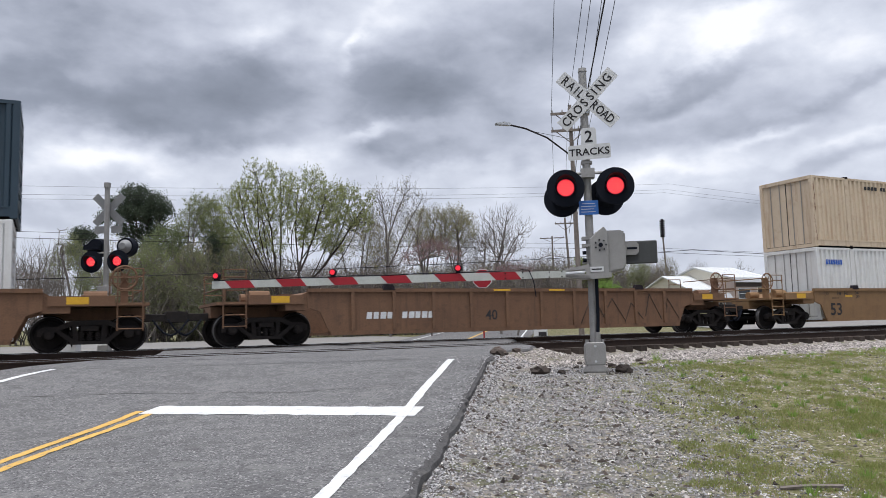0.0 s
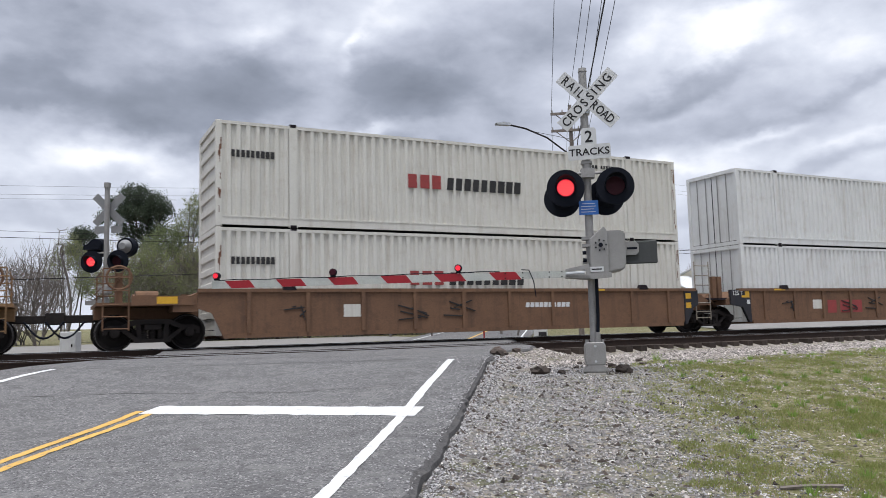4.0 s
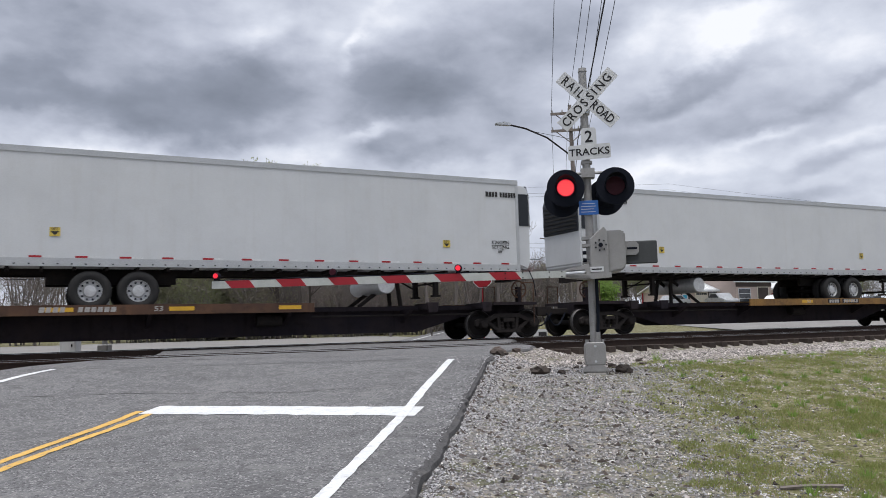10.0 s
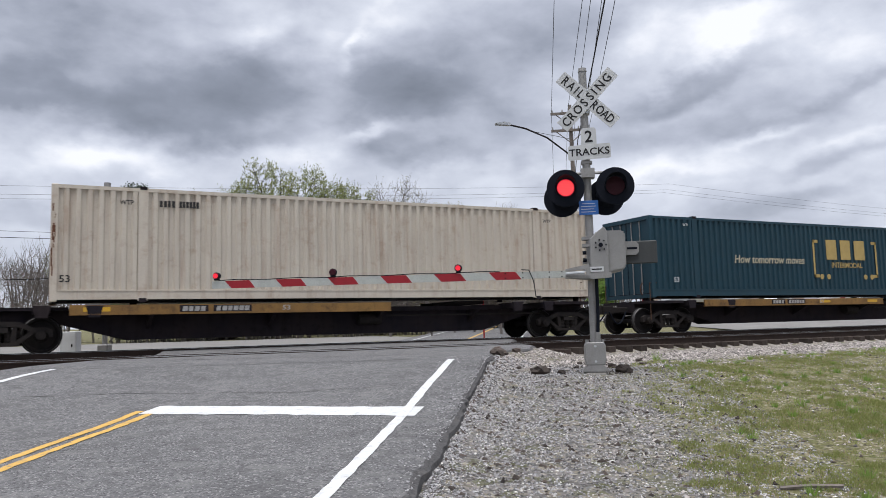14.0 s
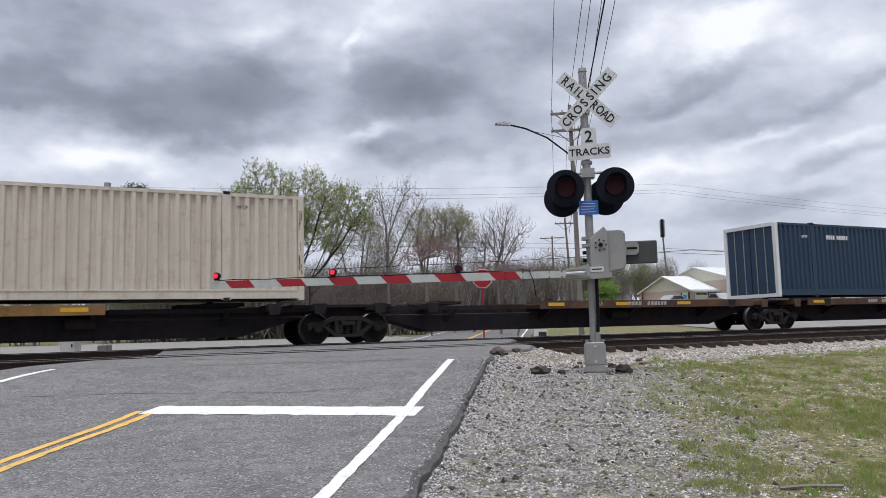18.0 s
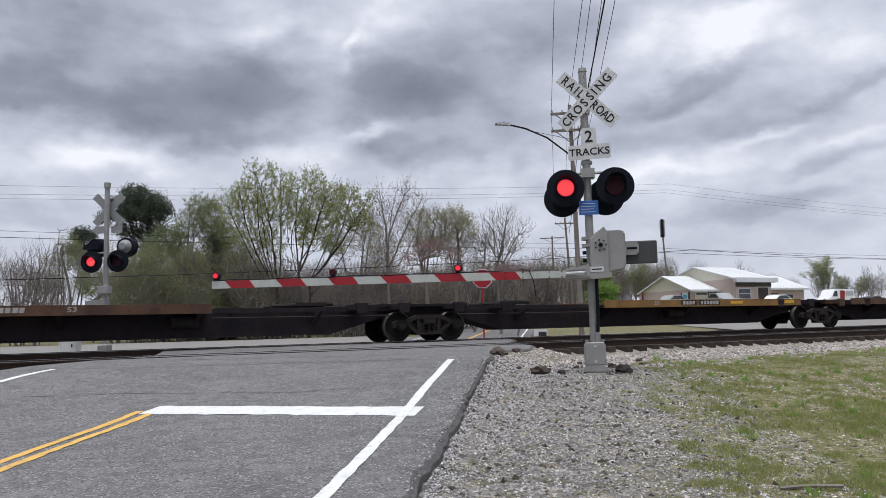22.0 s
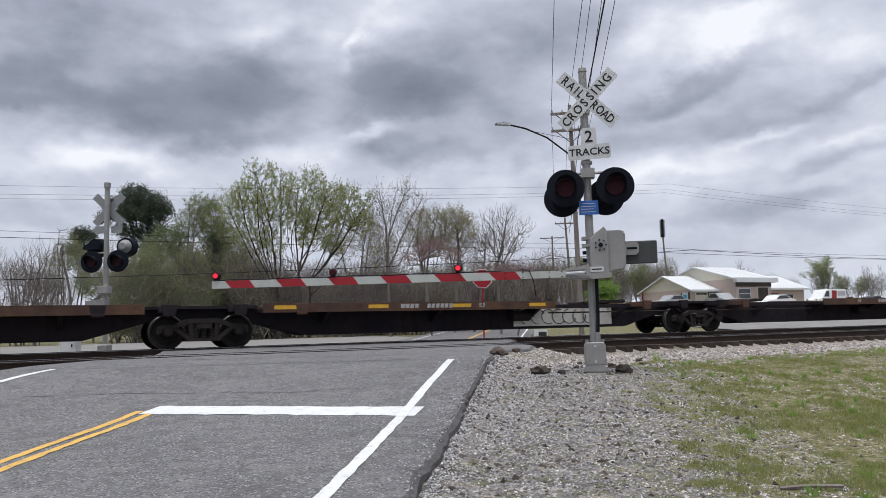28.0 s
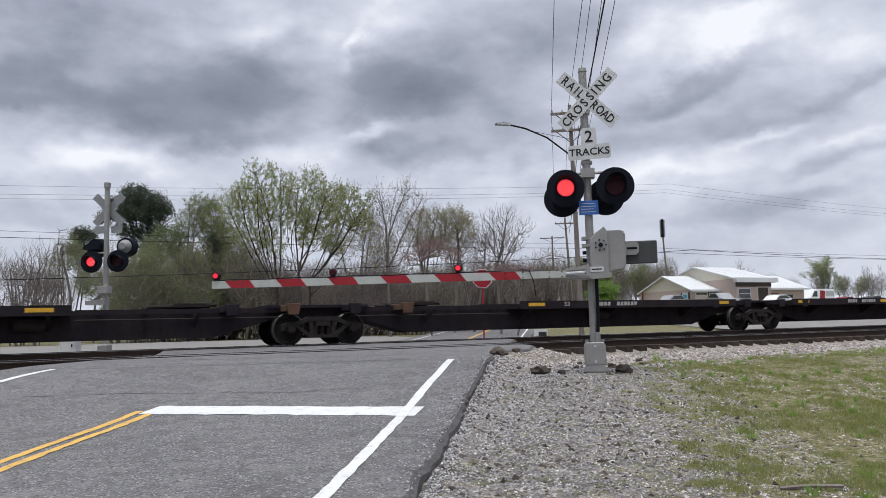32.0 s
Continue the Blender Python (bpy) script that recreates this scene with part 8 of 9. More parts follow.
van = vehicle("delivery_van", "white delivery van with a red mark, creeping past the shop", 99.5, 74.0, 5.9, 2.0, 2.45, VAN, VAN_G, "car_white", 0, van_marks, "van")
sedan = vehicle("sedan", "white sedan parked before the shop", 74.6, 63.6, 4.6, 1.8, 1.45, SEDAN, SEDAN_G, "car_white")
vehicle("sedan", "silver sedan parked before the shop", 68.6, 66.0, 4.4, 1.8, 1.7, SEDAN, SEDAN_G, "car_silver", 75)
vehicle("sedan", "silver hatchback parked beside the shop", 63.5, 68.6, 4.3, 1.8, 1.5, SEDAN, SEDAN_G, "car_silver", 0)
vehicle("sedan", "dark grey sedan parked at the road", 107.5, 74.8, 4.7, 1.8, 1.5, SEDAN, SEDAN_G, "car_dark")
vehicle("sedan", "red sedan parked behind a grey one", 104.8, 77.2, 4.5, 1.8, 1.45, SEDAN, SEDAN_G, "car_red")


def towed_load():
    v = vehicle("pickup_truck", "grey pickup truck towing a dark box trailer along the highway", 77.6, 60.0, 6.0, 2.0, 1.95, PICK, PICK_G, "car_dark", 0, None, "pickup truck")
    b = B()
    box(b, 3.9, 9.6, -1.1, 1.1, 0.55, 2.2)
    part("box_trailer", b, M["spine_dark"], v, "dark box trailer")
    b = B()
    box(b, 2.9, 4.0, -0.08, 0.08, 0.45, 0.6)
    part("drawbar", b, M["iron"], v)
    b = B()
    box(b, -3.05, -2.98, -0.75, 0.75, 0.62, 1.12)
    part("front_grille", b, M["alu"], v, "chrome grille")
    return v


pickup = towed_load()


def pickup_rows():
    z = pickup.location.z
    v = 17.8
    rows = [(t, pose(77.6 - v * (t - 17.5), 60.0, z)) for t in (0.0, 8.0, 16.0, 18.4)]
    # the highway bends away behind the wood
    rows += [(19.4, pose(46.5, 67.0, z + 0.2, 0, 0, -35)), (20.6, pose(31.0, 82.0, z + 0.6, 0, 0, -50)), (23.0, pose(5.0, 118.0, z + 1.4, 0, 0, -56)), (32.0, pose(-80.0, 240.0, z + 3.0, 0, 0, -56))]
    walk(pickup, rows)


LATER.append(pickup_rows)


def van_rows():
    z = van.location.z
    walk(van, [(0.0, pose(98.6, 74.0, z)), (21.0, pose(98.4, 74.0, z)), (27.0, pose(98.2, 74.0, z)), (28.0, pose(96.7, 74.0, z)), (29.5, pose(96.7, 74.0, z)), (31.0, pose(95.3, 74.0, z)), (32.0, pose(94.3, 74.0, z))])


LATER.append(van_rows)
# ---------------------------------------------------------------- trees
def limb_tree(seed, height, stems, spread, lean=0.35, levels=4, kids=3.2, start=0.18, thick=0.16, leaves=0, leaf=0.13, droop=0.0, crown_from=0.3, fan=None, puff=0.26):
    """Branch tubes and leaf quads of a broadleaf tree, as plain arrays."""
    rng = random.Random(seed)
    bv, bf, lv, lf = [], [], [], []
    tips = []

    def seg(p, q, r0, r1, n):
        d = (q - p)
        if d.length < 1e-4:
            return
        d.normalize()
        a = d.orthogonal().normalized()
        c = d.cross(a)
        k0 = len(bv)
        for o, r in ((p, r0), (q, r1)):
            for k in range(n):
                t = 2 * math.pi * k / n
                bv.append(tuple(o + (a * math.cos(t) + c * math.sin(t)) * r))
        for k in range(n):
            bf.append((k0 + k, k0 + (k + 1) % n, k0 + n + (k + 1) % n, k0 + n + k))

    def grow(p, d, length, r, lvl):
        n = 7 if lvl == 0 else (5 if lvl == 1 else (4 if lvl == 2 else 3))
        steps = 5 if lvl < 2 else 3
        pts = [p]
        for k in range(steps):
            up = 0.08 if lvl else 0.015
            d = (d + Vector((rng.gauss(0, 0.10), rng.gauss(0, 0.10), up + rng.gauss(0, 0.05) - droop * lvl * 0.06))).normalized()
            q = pts[-1] + d * (length / steps)
            ra, rb = r * (1 - 0.62 * k / steps), r * (1 - 0.62 * (k + 1) / steps)
            seg(pts[-1], q, ra, rb, n)
            pts.append(q)
        if lvl >= levels:
            tips.append((pts[-1], d))
            tips.append(((pts[-1] + pts[-2]) / 2, d))
            return
        m = max(2, int(kids * (1.5 if lvl == 0 else 1.0) + rng.random()))
        for k in range(m):
            f = start + (1 - start) * (k + rng.random()) / m if lvl == 0 else 0.25 + 0.75 * (k + rng.random()) / m
            i = min(steps - 1, int(f * steps))
            base = pts[i].lerp(pts[i + 1], f * steps - i)
            side = Vector((rng.gauss(0, 1), rng.gauss(0, 1), 0.0))
            side.normalize()
            nd = (d * 0.85 + side * spread * 1.15 + Vector((0, 0, 0.10))).normalized()
            grow(base, nd, length * rng.uniform(0.48, 0.68), max(r * 0.45, 0.010), lvl + 1)
        grow(pts[-1], d, length * 0.5, max(r * 0.40, 0.010), lvl + 1)

    for s in range(stems):
        a = 2 * math.pi * (s + rng.random() * 0.6) / stems
        if fan:
            q = math.tan(radians(fan[0] + (fan[1] - fan[0]) * (s + rng.uniform(0.2, 0.8)) / stems))
            d = Vector((q * 0.893, -q * 0.45 , 1)) + Vector((0.45, 0.893, 0)) * rng.gauss(0, 0.25)
            grow(Vector((q * 0.25, -q * 0.12, -0.4)), d.normalized(), height * 0.62 * rng.uniform(0.85, 1.05), thick * rng.uniform(0.8, 1.1), 0)
            continue
        d = Vector((math.cos(a) * lean, math.sin(a) * lean, 1)).normalized() if stems > 1 else Vector((rng.gauss(0, 0.05), rng.gauss(0, 0.05), 1)).normalized()
        grow(Vector((math.cos(a) * 0.25 * (stems > 1), math.sin(a) * 0.25 * (stems > 1), -0.4)), d, height * 0.62, thick, 0)
    zmax = max(v[2] for v in bv)
    k = height / zmax
    tips = [q for q in tips if q[0].z * k > height * crown_from] or tips
    bv = [(x * k, y * k, z * k) for x, y, z in bv]
    if leaves and tips:
        for _ in range(leaves):
            p, d = rng.choice(tips)
            p = p * k
            o = p + Vector((rng.gauss(0, puff), rng.gauss(0, puff), rng.gauss(0, puff * 0.85)))
            s = leaf * rng.uniform(0.6, 1.3)
            a = Vector((rng.gauss(0, 1), rng.gauss(0, 1), rng.gauss(0, 1))).normalized()
            c = a.orthogonal().normalized()
            i = len(lv)
            lv.extend([tuple(o - a * s), tuple(o + c * s * 0.5), tuple(o + a * s), tuple(o - c * s * 0.5)])
            lf.append((i, i + 1, i + 2, i + 3))
    return bv, bf, lv, lf


def crown_tree(seed, lobes, n=700, bf=0.5, stems=1, foot=0.35, tip=0.0085, power=0.40, tufts=0, leaf=(0.10, 0.035), puff=0.10, upright=0.7, outer=3, limbs=0, spike=0.55, fork=0.0):
    """A tree whose twigs fill a crown made of lobes (across, up, half width, half height) and run down to its stems
    by the shortest paths; bf weighs the way along the wood, so that a high one gives straight fanning limbs."""
    rng = np.random.RandomState(seed)
    w = np.array([q[2] * q[3] * q[2] for q in lobes])
    pick = rng.choice(len(lobes), n, p=w / w.sum())
    ball = rng.normal(size=(n, 3))
    ball *= (rng.rand(n, 1) ** 0.36) / np.linalg.norm(ball, axis=1, keepdims=True)
    L = np.array(lobes)[pick]
    pts = np.stack((L[:, 0] + ball[:, 0] * L[:, 2], ball[:, 1] * np.maximum(L[:, 2], L[:, 3]) * 0.85, L[:, 1] + ball[:, 2] * L[:, 3]), 1)
    pos, par, way = [], [], []
    for k in range(stems):
        a = 2 * math.pi * (k + 0.5 * rng.rand()) / stems
        r = foot if stems > 1 else 0.0
        pos += [np.array((r * math.cos(a), r * math.sin(a), -0.4)), np.array((r * 1.2 * math.cos(a), r * 1.2 * math.sin(a), 0.25))]
        par += [-1, len(pos) - 2]
        way += [0.0, 0.6]
    if fork:
        for j in range(1, int(fork / 0.6) + 1):
            pos.append(pos[-1] + np.array((rng.normal(0, 0.035), rng.normal(0, 0.035), 0.6)))
            par.append(len(pos) - 2)
            way.append(0.2 * j)
    roots = len(pos)
    for k in range(limbs):
        q = lobes[k % len(lobes)]
        top = np.array((q[0] + q[2] * rng.uniform(-0.6, 0.6), q[2] * rng.uniform(-0.8, 0.8), q[1] + q[3] * rng.uniform(-0.2, 0.6)))
        o = roots - 1 - rng.randint(0, 3) if fork else 2 * rng.randint(stems) + 1
        p0 = pos[o]
        bend = rng.normal(0, 0.03, 3) * top[2]
        bend[2] -= 0.03 * np.hypot(top[0], top[1])
        steps = max(3, int((top[2] - p0[2]) / 0.6))
        for j in range(1, steps + 1):
            f = j / steps
            pos.append(p0 + (top - p0) * np.array((f ** 0.8, f ** 0.8, f)) + bend * math.sin(math.pi * f) + rng.normal(0, 0.02, 3))
            par.append(o)
            way.append(0.35 * top[2] * f)
            o = len(pos) - 1
    best, owner = np.full(n, 1e9), np.zeros(n, int)

    def offer(first):
        q = np.array(pos[first:])
        d = pts[:, None, :] - q[None]
        c = np.linalg.norm(d, axis=2) + bf * np.array(way[first:])[None] + 1.8 * np.maximum(0, -d[:, :, 2])
        j = c.argmin(1)
        v = c[np.arange(n), j]
        hit = v < best
        best[hit], owner[hit] = v[hit], first + j[hit]

    offer(0)
    done = np.zeros(n, bool)
    for _ in range(n):
        i = int(np.where(done, 1e9, best).argmin())
        done[i] = True
        p0, p1, o = pos[owner[i]], pts[i], int(owner[i])
        dist = float(np.linalg.norm(p1 - p0))
        k = max(1, int(dist / 0.55))
        bow = rng.normal(0, 0.07, 3) * dist
        bow[2] -= 0.07 * dist
        first = len(pos)
        for j in range(1, k + 1):
            f = j / k
            pos.append(p0 + (p1 - p0) * f + bow * math.sin(math.pi * f))
            par.append(o)
            way.append(way[o] + dist / k)
            o = len(pos) - 1
        offer(first)
    # every twig ends in an upright shoot
    if spike:
        ends = np.setdiff1d(np.arange(roots, len(pos)), par)
        for i in ends:
            d = pos[i] - pos[par[i]]
            d = d / (np.linalg.norm(d) + 1e-6) * 0.55 + np.array((0, 0, 0.8)) + rng.normal(0, 0.22, 3)
            pos.append(pos[i] + d / np.linalg.norm(d) * spike * rng.uniform(0.5, 1.3))
            par.append(int(i))
    pos, par = np.array(pos), np.array(par)
    load = np.zeros(len(pos))
    load[roots:] += 0.35
    for i in range(len(pos) - 1, -1, -1):
        if par[i] >= 0:
            load[par[i]] += load[i]
    rad = tip * np.maximum(load, 0.35) ** power
    child = np.where(par >= 0)[0]
    a, b = pos[par[child]], pos[child]
    r1 = rad[child]
    r0 = np.minimum(rad[par[child]], r1 * 1.35)
    d = b - a
    d /= np.linalg.norm(d, axis=1, keepdims=True) + 1e-9
    e = np.cross(d, (0.31, 0.92, 0.23))
    e /= np.linalg.norm(e, axis=1, keepdims=True) + 1e-9
    g = np.cross(d, e)
    bv, bf_ = [], []
    for k in range(len(child)):
        m = 6 if r1[k] > 0.05 else (4 if r1[k] > 0.02 else 3)
        i = len(bv)
        for o, r in ((a[k], r0[k]), (b[k], r1[k])):
            for q in range(m):
                t = 2 * math.pi * q / m
                bv.append(tuple(o + (e[k] * math.cos(t) + g[k] * math.sin(t)) * r))
        for q in range(m):
            bf_.append((i + q, i + (q + 1) % m, i + m + (q + 1) % m, i + m + q))
    lv, lf = [], []
    if tufts:
        ends = np.where(load[child] < 0.35 * outer + 0.1)[0]
        at = ends[rng.randint(0, len(ends), tufts)]
        o = a[at] + (b - a)[at] * rng.rand(tufts, 1) + rng.normal(0, puff, (tufts, 3))
        ax = d[at] * 0.4 + np.array((0, 0, upright)) + rng.normal(0, 0.45, (tufts, 3))
        ax /= np.linalg.norm(ax, axis=1, keepdims=True)
        sd = np.cross(ax, rng.normal(size=(tufts, 3)))
        sd /= np.linalg.norm(sd, axis=1, keepdims=True)
        size = rng.uniform(0.6, 1.25, (tufts, 1))
        quad = np.stack((o, o + ax * leaf[0] * size * 0.5 + sd * leaf[1] * size, o + ax * leaf[0] * size, o + ax * leaf[0] * size * 0.5 - sd * leaf[1] * size), 1)
        lv = quad.reshape(-1, 3).tolist()
        lf = np.arange(tufts * 4).reshape(-1, 4).tolist()
    return bv, bf_, lv, lf


def wood_tree(name, x, y, arrays, bark, leaf, label):
    t = tree(x, y, arrays, bark, leaf, label, -26.7)
    t.name = name
    return t


def tree(x, y, arrays, bark, leaf, label, rot=0, base=None):
    t = thing("tree", label, "tree", "trees beyond the tracks")
    t.matrix_basis = pose(x, y, ground_z(x, y) if base is None else base, 0, 0, rot)
    bv, bf, lv, lf = arrays
    from_arrays("trunk", bv, bf, M[bark], t, "grey trunk and bare limbs")
    if lv:
        from_arrays("crown", lv, lf, M[leaf], t, "thin crown of small new leaves")
    return t


def woods():
    G, Dk = "bark", "bark_dark"
    sp, ol, ye, bu, mi = "leaf_spring", "leaf_olive", "leaf_yellow", "leaf_bud", "leaf_mid"
    L2 = "slender tree with thin olive spring leaves"
    L3 = "bare grey tree with fine branching"
    wood_tree("pine_tree", 6.9, 75.0, crown_tree(101, [(-0.04, 12.83, 1.41, 1.01), (1.75, 11.98, 1.31, 1.01), (0.58, 11.21, 2.01, 1.11), (2.64, 11.26, 0.75, 0.81), (-2.71, 10.90, 0.81, 0.81), (-1.42, 11.87, 1.21, 0.91), (-0.62, 9.64, 1.41, 0.70), (1.54, 9.79, 1.21, 0.70), (0.51, 8.61, 1.31, 0.50)], n=1100, bf=0.3, tufts=26000, leaf=(0.15, 0.045), puff=0.20, upright=0.3, outer=6, spike=0.25), "bark_dark", "leaf_pine", "dark evergreen pine with a broad ragged crown")
    wood_tree("pine_tree", 2.6, 79.4, crown_tree(102, [(0.17, 9.56, 1.14, 0.72), (-0.17, 8.33, 0.98, 0.72), (0.52, 7.13, 0.83, 0.72)], n=300, bf=0.3, tufts=7500, leaf=(0.14, 0.045), puff=0.18, upright=0.3, outer=6, spike=0.25), "bark_dark", "leaf_pine", "small dark evergreen beside the broken snag")
    wood_tree("tree", 15.6, 59.3, crown_tree(103, [(-3.71, 9.91, 0.78, 1.73), (-2.89, 11.48, 0.69, 0.95), (-1.91, 12.74, 0.78, 1.04), (-0.62, 12.67, 1.04, 0.86), (0.66, 11.95, 0.86, 0.95), (-2.32, 10.39, 1.64, 1.64), (-0.25, 10.12, 1.73, 1.98), (-2.04, 7.81, 1.47, 1.29), (-0.33, 7.33, 1.29, 1.29)], n=1700, bf=0.5, fork=4.2, limbs=11, tufts=19000, puff=0.06), "bark_dark", "leaf_spring", "tall multi-stemmed tree with fresh light green leaves")
    wood_tree("tree", 16.7, 57.6, crown_tree(104, [(-0.09, 11.20, 0.85, 1.27), (1.11, 11.97, 1.02, 0.93), (2.53, 10.84, 1.27, 1.10), (1.56, 9.47, 1.61, 1.61), (0.27, 8.87, 1.02, 1.70), (1.29, 7.58, 1.44, 1.10)], n=1300, bf=0.5, fork=5.4, limbs=8, tufts=14000, puff=0.06), "bark_dark", "leaf_spring", "tall multi-stemmed tree with fresh light green leaves")
    wood_tree("tree", 18.1, 59.2, crown_tree(105, [(3.14, 10.78, 1.18, 1.05), (4.67, 10.83, 0.57, 0.70), (2.69, 9.05, 1.32, 1.14), (4.19, 9.23, 1.05, 1.32), (1.95, 7.32, 1.05, 1.05)], n=900, bf=0.5, fork=4.6, limbs=6, tufts=9000, puff=0.06), "bark_dark", "leaf_spring", "leaning tree with a thin crown of fresh leaves")
    wood_tree("tree", 22.5, 53.6, crown_tree(106, [(-0.73, 10.28, 1.00, 1.17), (1.28, 10.44, 1.17, 1.42), (2.60, 10.11, 0.58, 0.75), (0.22, 8.39, 1.83, 1.67), (0.08, 6.32, 1.50, 1.08)], n=1100, bf=0.5, fork=5.0, limbs=8, tufts=900, tip=0.0085), "bark_twig", "leaf_yellow", "bare grey tree with fine upright branching")
    wood_tree("tree", 23.8, 61.9, crown_tree(107, [(-0.23, 8.97, 1.61, 1.52), (1.05, 7.29, 1.80, 1.90), (-1.70, 7.36, 1.42, 1.42)], n=1000, bf=0.5, stems=2, limbs=5, tufts=9000, leaf=(0.075, 0.03)), "bark_twig", "leaf_yellow", "yellowish budding tree with dense twigs")
    wood_tree("tree", 26.7, 56.0, crown_tree(108, [(-0.54, 8.27, 1.34, 1.78), (0.56, 9.22, 1.25, 1.07), (0.24, 7.28, 1.34, 1.34)], n=1100, bf=0.45, fork=4.6, limbs=6, spike=0.4, tufts=9000, leaf=(0.07, 0.03)), "bark_twig", "leaf_yellow", "rounded budding tree with very fine twigs")
    wood_tree("tree", 28.6, 55.1, crown_tree(109, [(0.11, 9.01, 1.43, 1.20), (1.07, 8.32, 1.07, 1.43), (-0.24, 7.47, 1.43, 1.25)], n=1100, bf=0.45, fork=4.6, limbs=6, spike=0.4, tufts=10000, leaf=(0.07, 0.03)), "bark_twig", "leaf_yellow", "rounded budding tree with very fine twigs")
    wood_tree("tree", 29.8, 50.0, crown_tree(110, [(-0.61, 8.12, 0.83, 1.25), (0.57, 8.50, 1.08, 1.08), (1.96, 7.80, 0.75, 0.75), (0.27, 6.77, 1.83, 1.17)], n=1100, bf=0.45, fork=5.0, limbs=7, tip=0.0088), "bark_twig", "leaf_yellow", "dark bare tree with a wide crown of twigs")
    wood_tree("tree", 30.5, 55.3, crown_tree(111, [(0.47, 7.29, 1.27, 1.18), (-0.64, 6.33, 1.27, 1.09), (-1.66, 5.54, 0.91, 0.91)], n=1200, bf=0.5, limbs=3), "bark_twig", "leaf_yellow", "dark bare tree with a wide crown of twigs")
    wood_tree("tree", 24.1, 49.5, crown_tree(112, [(-0.03, 6.19, 1.42, 0.55), (-1.23, 5.59, 1.11, 0.55), (1.26, 5.68, 0.87, 0.47)], n=600, bf=0.4, stems=3, tufts=3800, leaf=(0.05, 0.03), puff=0.05), "bark_twig", "leaf_bud", "small redbud with pinkish buds")
    wood_tree("tree", 28.4, 46.2, crown_tree(113, [(-0.14, 4.44, 1.16, 0.54), (1.01, 4.18, 0.85, 0.47)], n=500, bf=0.4, stems=3, tufts=2200, leaf=(0.05, 0.03), puff=0.05), "bark_twig", "leaf_bud", "small redbud with pinkish buds")
    wood_tree("tree", 10.8, 65.2, crown_tree(114, [(0.13, 10.74, 1.27, 0.91), (-0.64, 9.32, 1.27, 1.27), (1.09, 9.63, 1.27, 1.45), (1.32, 7.96, 1.45, 1.45)], n=1300, bf=0.5, stems=2, limbs=5, tufts=13000, puff=0.08), "bark", "leaf_olive", "slender tree with a rounded crown of thin leaves")
    wood_tree("tree", 13.4, 67.2, crown_tree(115, [(-0.18, 8.51, 1.23, 1.61), (0.48, 6.60, 1.42, 1.33), (-0.72, 6.16, 1.14, 1.33)], n=800, bf=0.45, stems=3, limbs=5, tufts=9000, puff=0.13), "bark", "leaf_olive", "slender tree with thin olive spring leaves")
    wood_tree("tree", 8.5, 67.5, crown_tree(116, [(0.42, 7.83, 1.47, 1.66), (-0.98, 7.04, 1.47, 1.56), (1.48, 6.06, 1.66, 1.56), (-1.86, 5.23, 1.66, 1.47)], n=1100, bf=0.4, stems=3, tufts=15000, leaf=(0.12, 0.05), puff=0.16), "bark", "leaf_mid", "leafy mid-green tree over dense undergrowth")
    wood_tree("pine_tree", 11.4, 63.8, crown_tree(117, [(0.04, 7.29, 0.62, 1.07), (0.18, 5.86, 0.76, 1.16), (-0.04, 4.32, 0.80, 0.89)], n=300, bf=0.3, tufts=6500, leaf=(0.12, 0.045), puff=0.13, upright=0.4, outer=6, spike=0.25), "bark_dark", "leaf_pine", "slender dark cedar in the undergrowth")
    wood_tree("tree", 10.5, 65.4, crown_tree(118, [(-0.17, 4.62, 1.99, 1.27), (-2.45, 4.01, 1.63, 0.91), (-5.17, 3.85, 1.54, 0.82)], n=700, bf=0.4, stems=4, tufts=12000, leaf=(0.11, 0.045), puff=0.16), "bark", "leaf_olive", "leafy olive tree over dense undergrowth")
    wood_tree("tree", 1.3, 68.9, crown_tree(119, [(0.12, 7.08, 1.16, 1.52), (1.07, 6.08, 0.98, 1.34), (-0.94, 5.91, 0.89, 1.16)], n=800, bf=0.45, stems=3, limbs=6, tufts=4200, puff=0.10), "bark", "leaf_olive", "grey tree with sparse olive leaves")
    wood_tree("tree", 1.2, 67.8, crown_tree(120, [(-0.71, 8.93, 0.13, 0.35), (-0.05, 8.91, 0.09, 0.31), (-0.44, 7.35, 0.35, 0.61)], n=40, bf=0.2, spike=0, tip=0.030, power=0.40), "bark_twig", "leaf_yellow", "broken grey snag with a forked top")
    wood_tree("tree", 3.2, 67.9, crown_tree(121, [(0.06, 4.51, 1.60, 1.25), (1.84, 4.68, 1.16, 1.16)], n=700, bf=0.4, stems=4, tufts=8000, puff=0.13), "bark", "leaf_olive", "dense olive green thicket tree")
    wood_tree("tree", -2.9, 88.9, crown_tree(122, [(-0.06, 6.83, 1.46, 1.46), (1.21, 6.23, 1.35, 1.35), (-0.92, 6.40, 1.01, 1.35)], n=1500, bf=0.5, stems=2, limbs=5, tip=0.010), "bark_twig", "leaf_yellow", "bare grey tree with fine branching")
    wood_tree("tree", -0.8, 90.1, crown_tree(123, [(0.37, 5.88, 1.38, 1.27), (1.51, 5.56, 1.15, 1.15)], n=1200, bf=0.5, stems=2, limbs=5, tip=0.010), "bark_twig", "leaf_yellow", "bare grey tree with fine branching")
    tree(37.6, 60.0, limb_tree(27, 6.4, 2, 0.55, 0.3, 4, 3.0, 0.2, 0.1, 0), G, bu, L3)
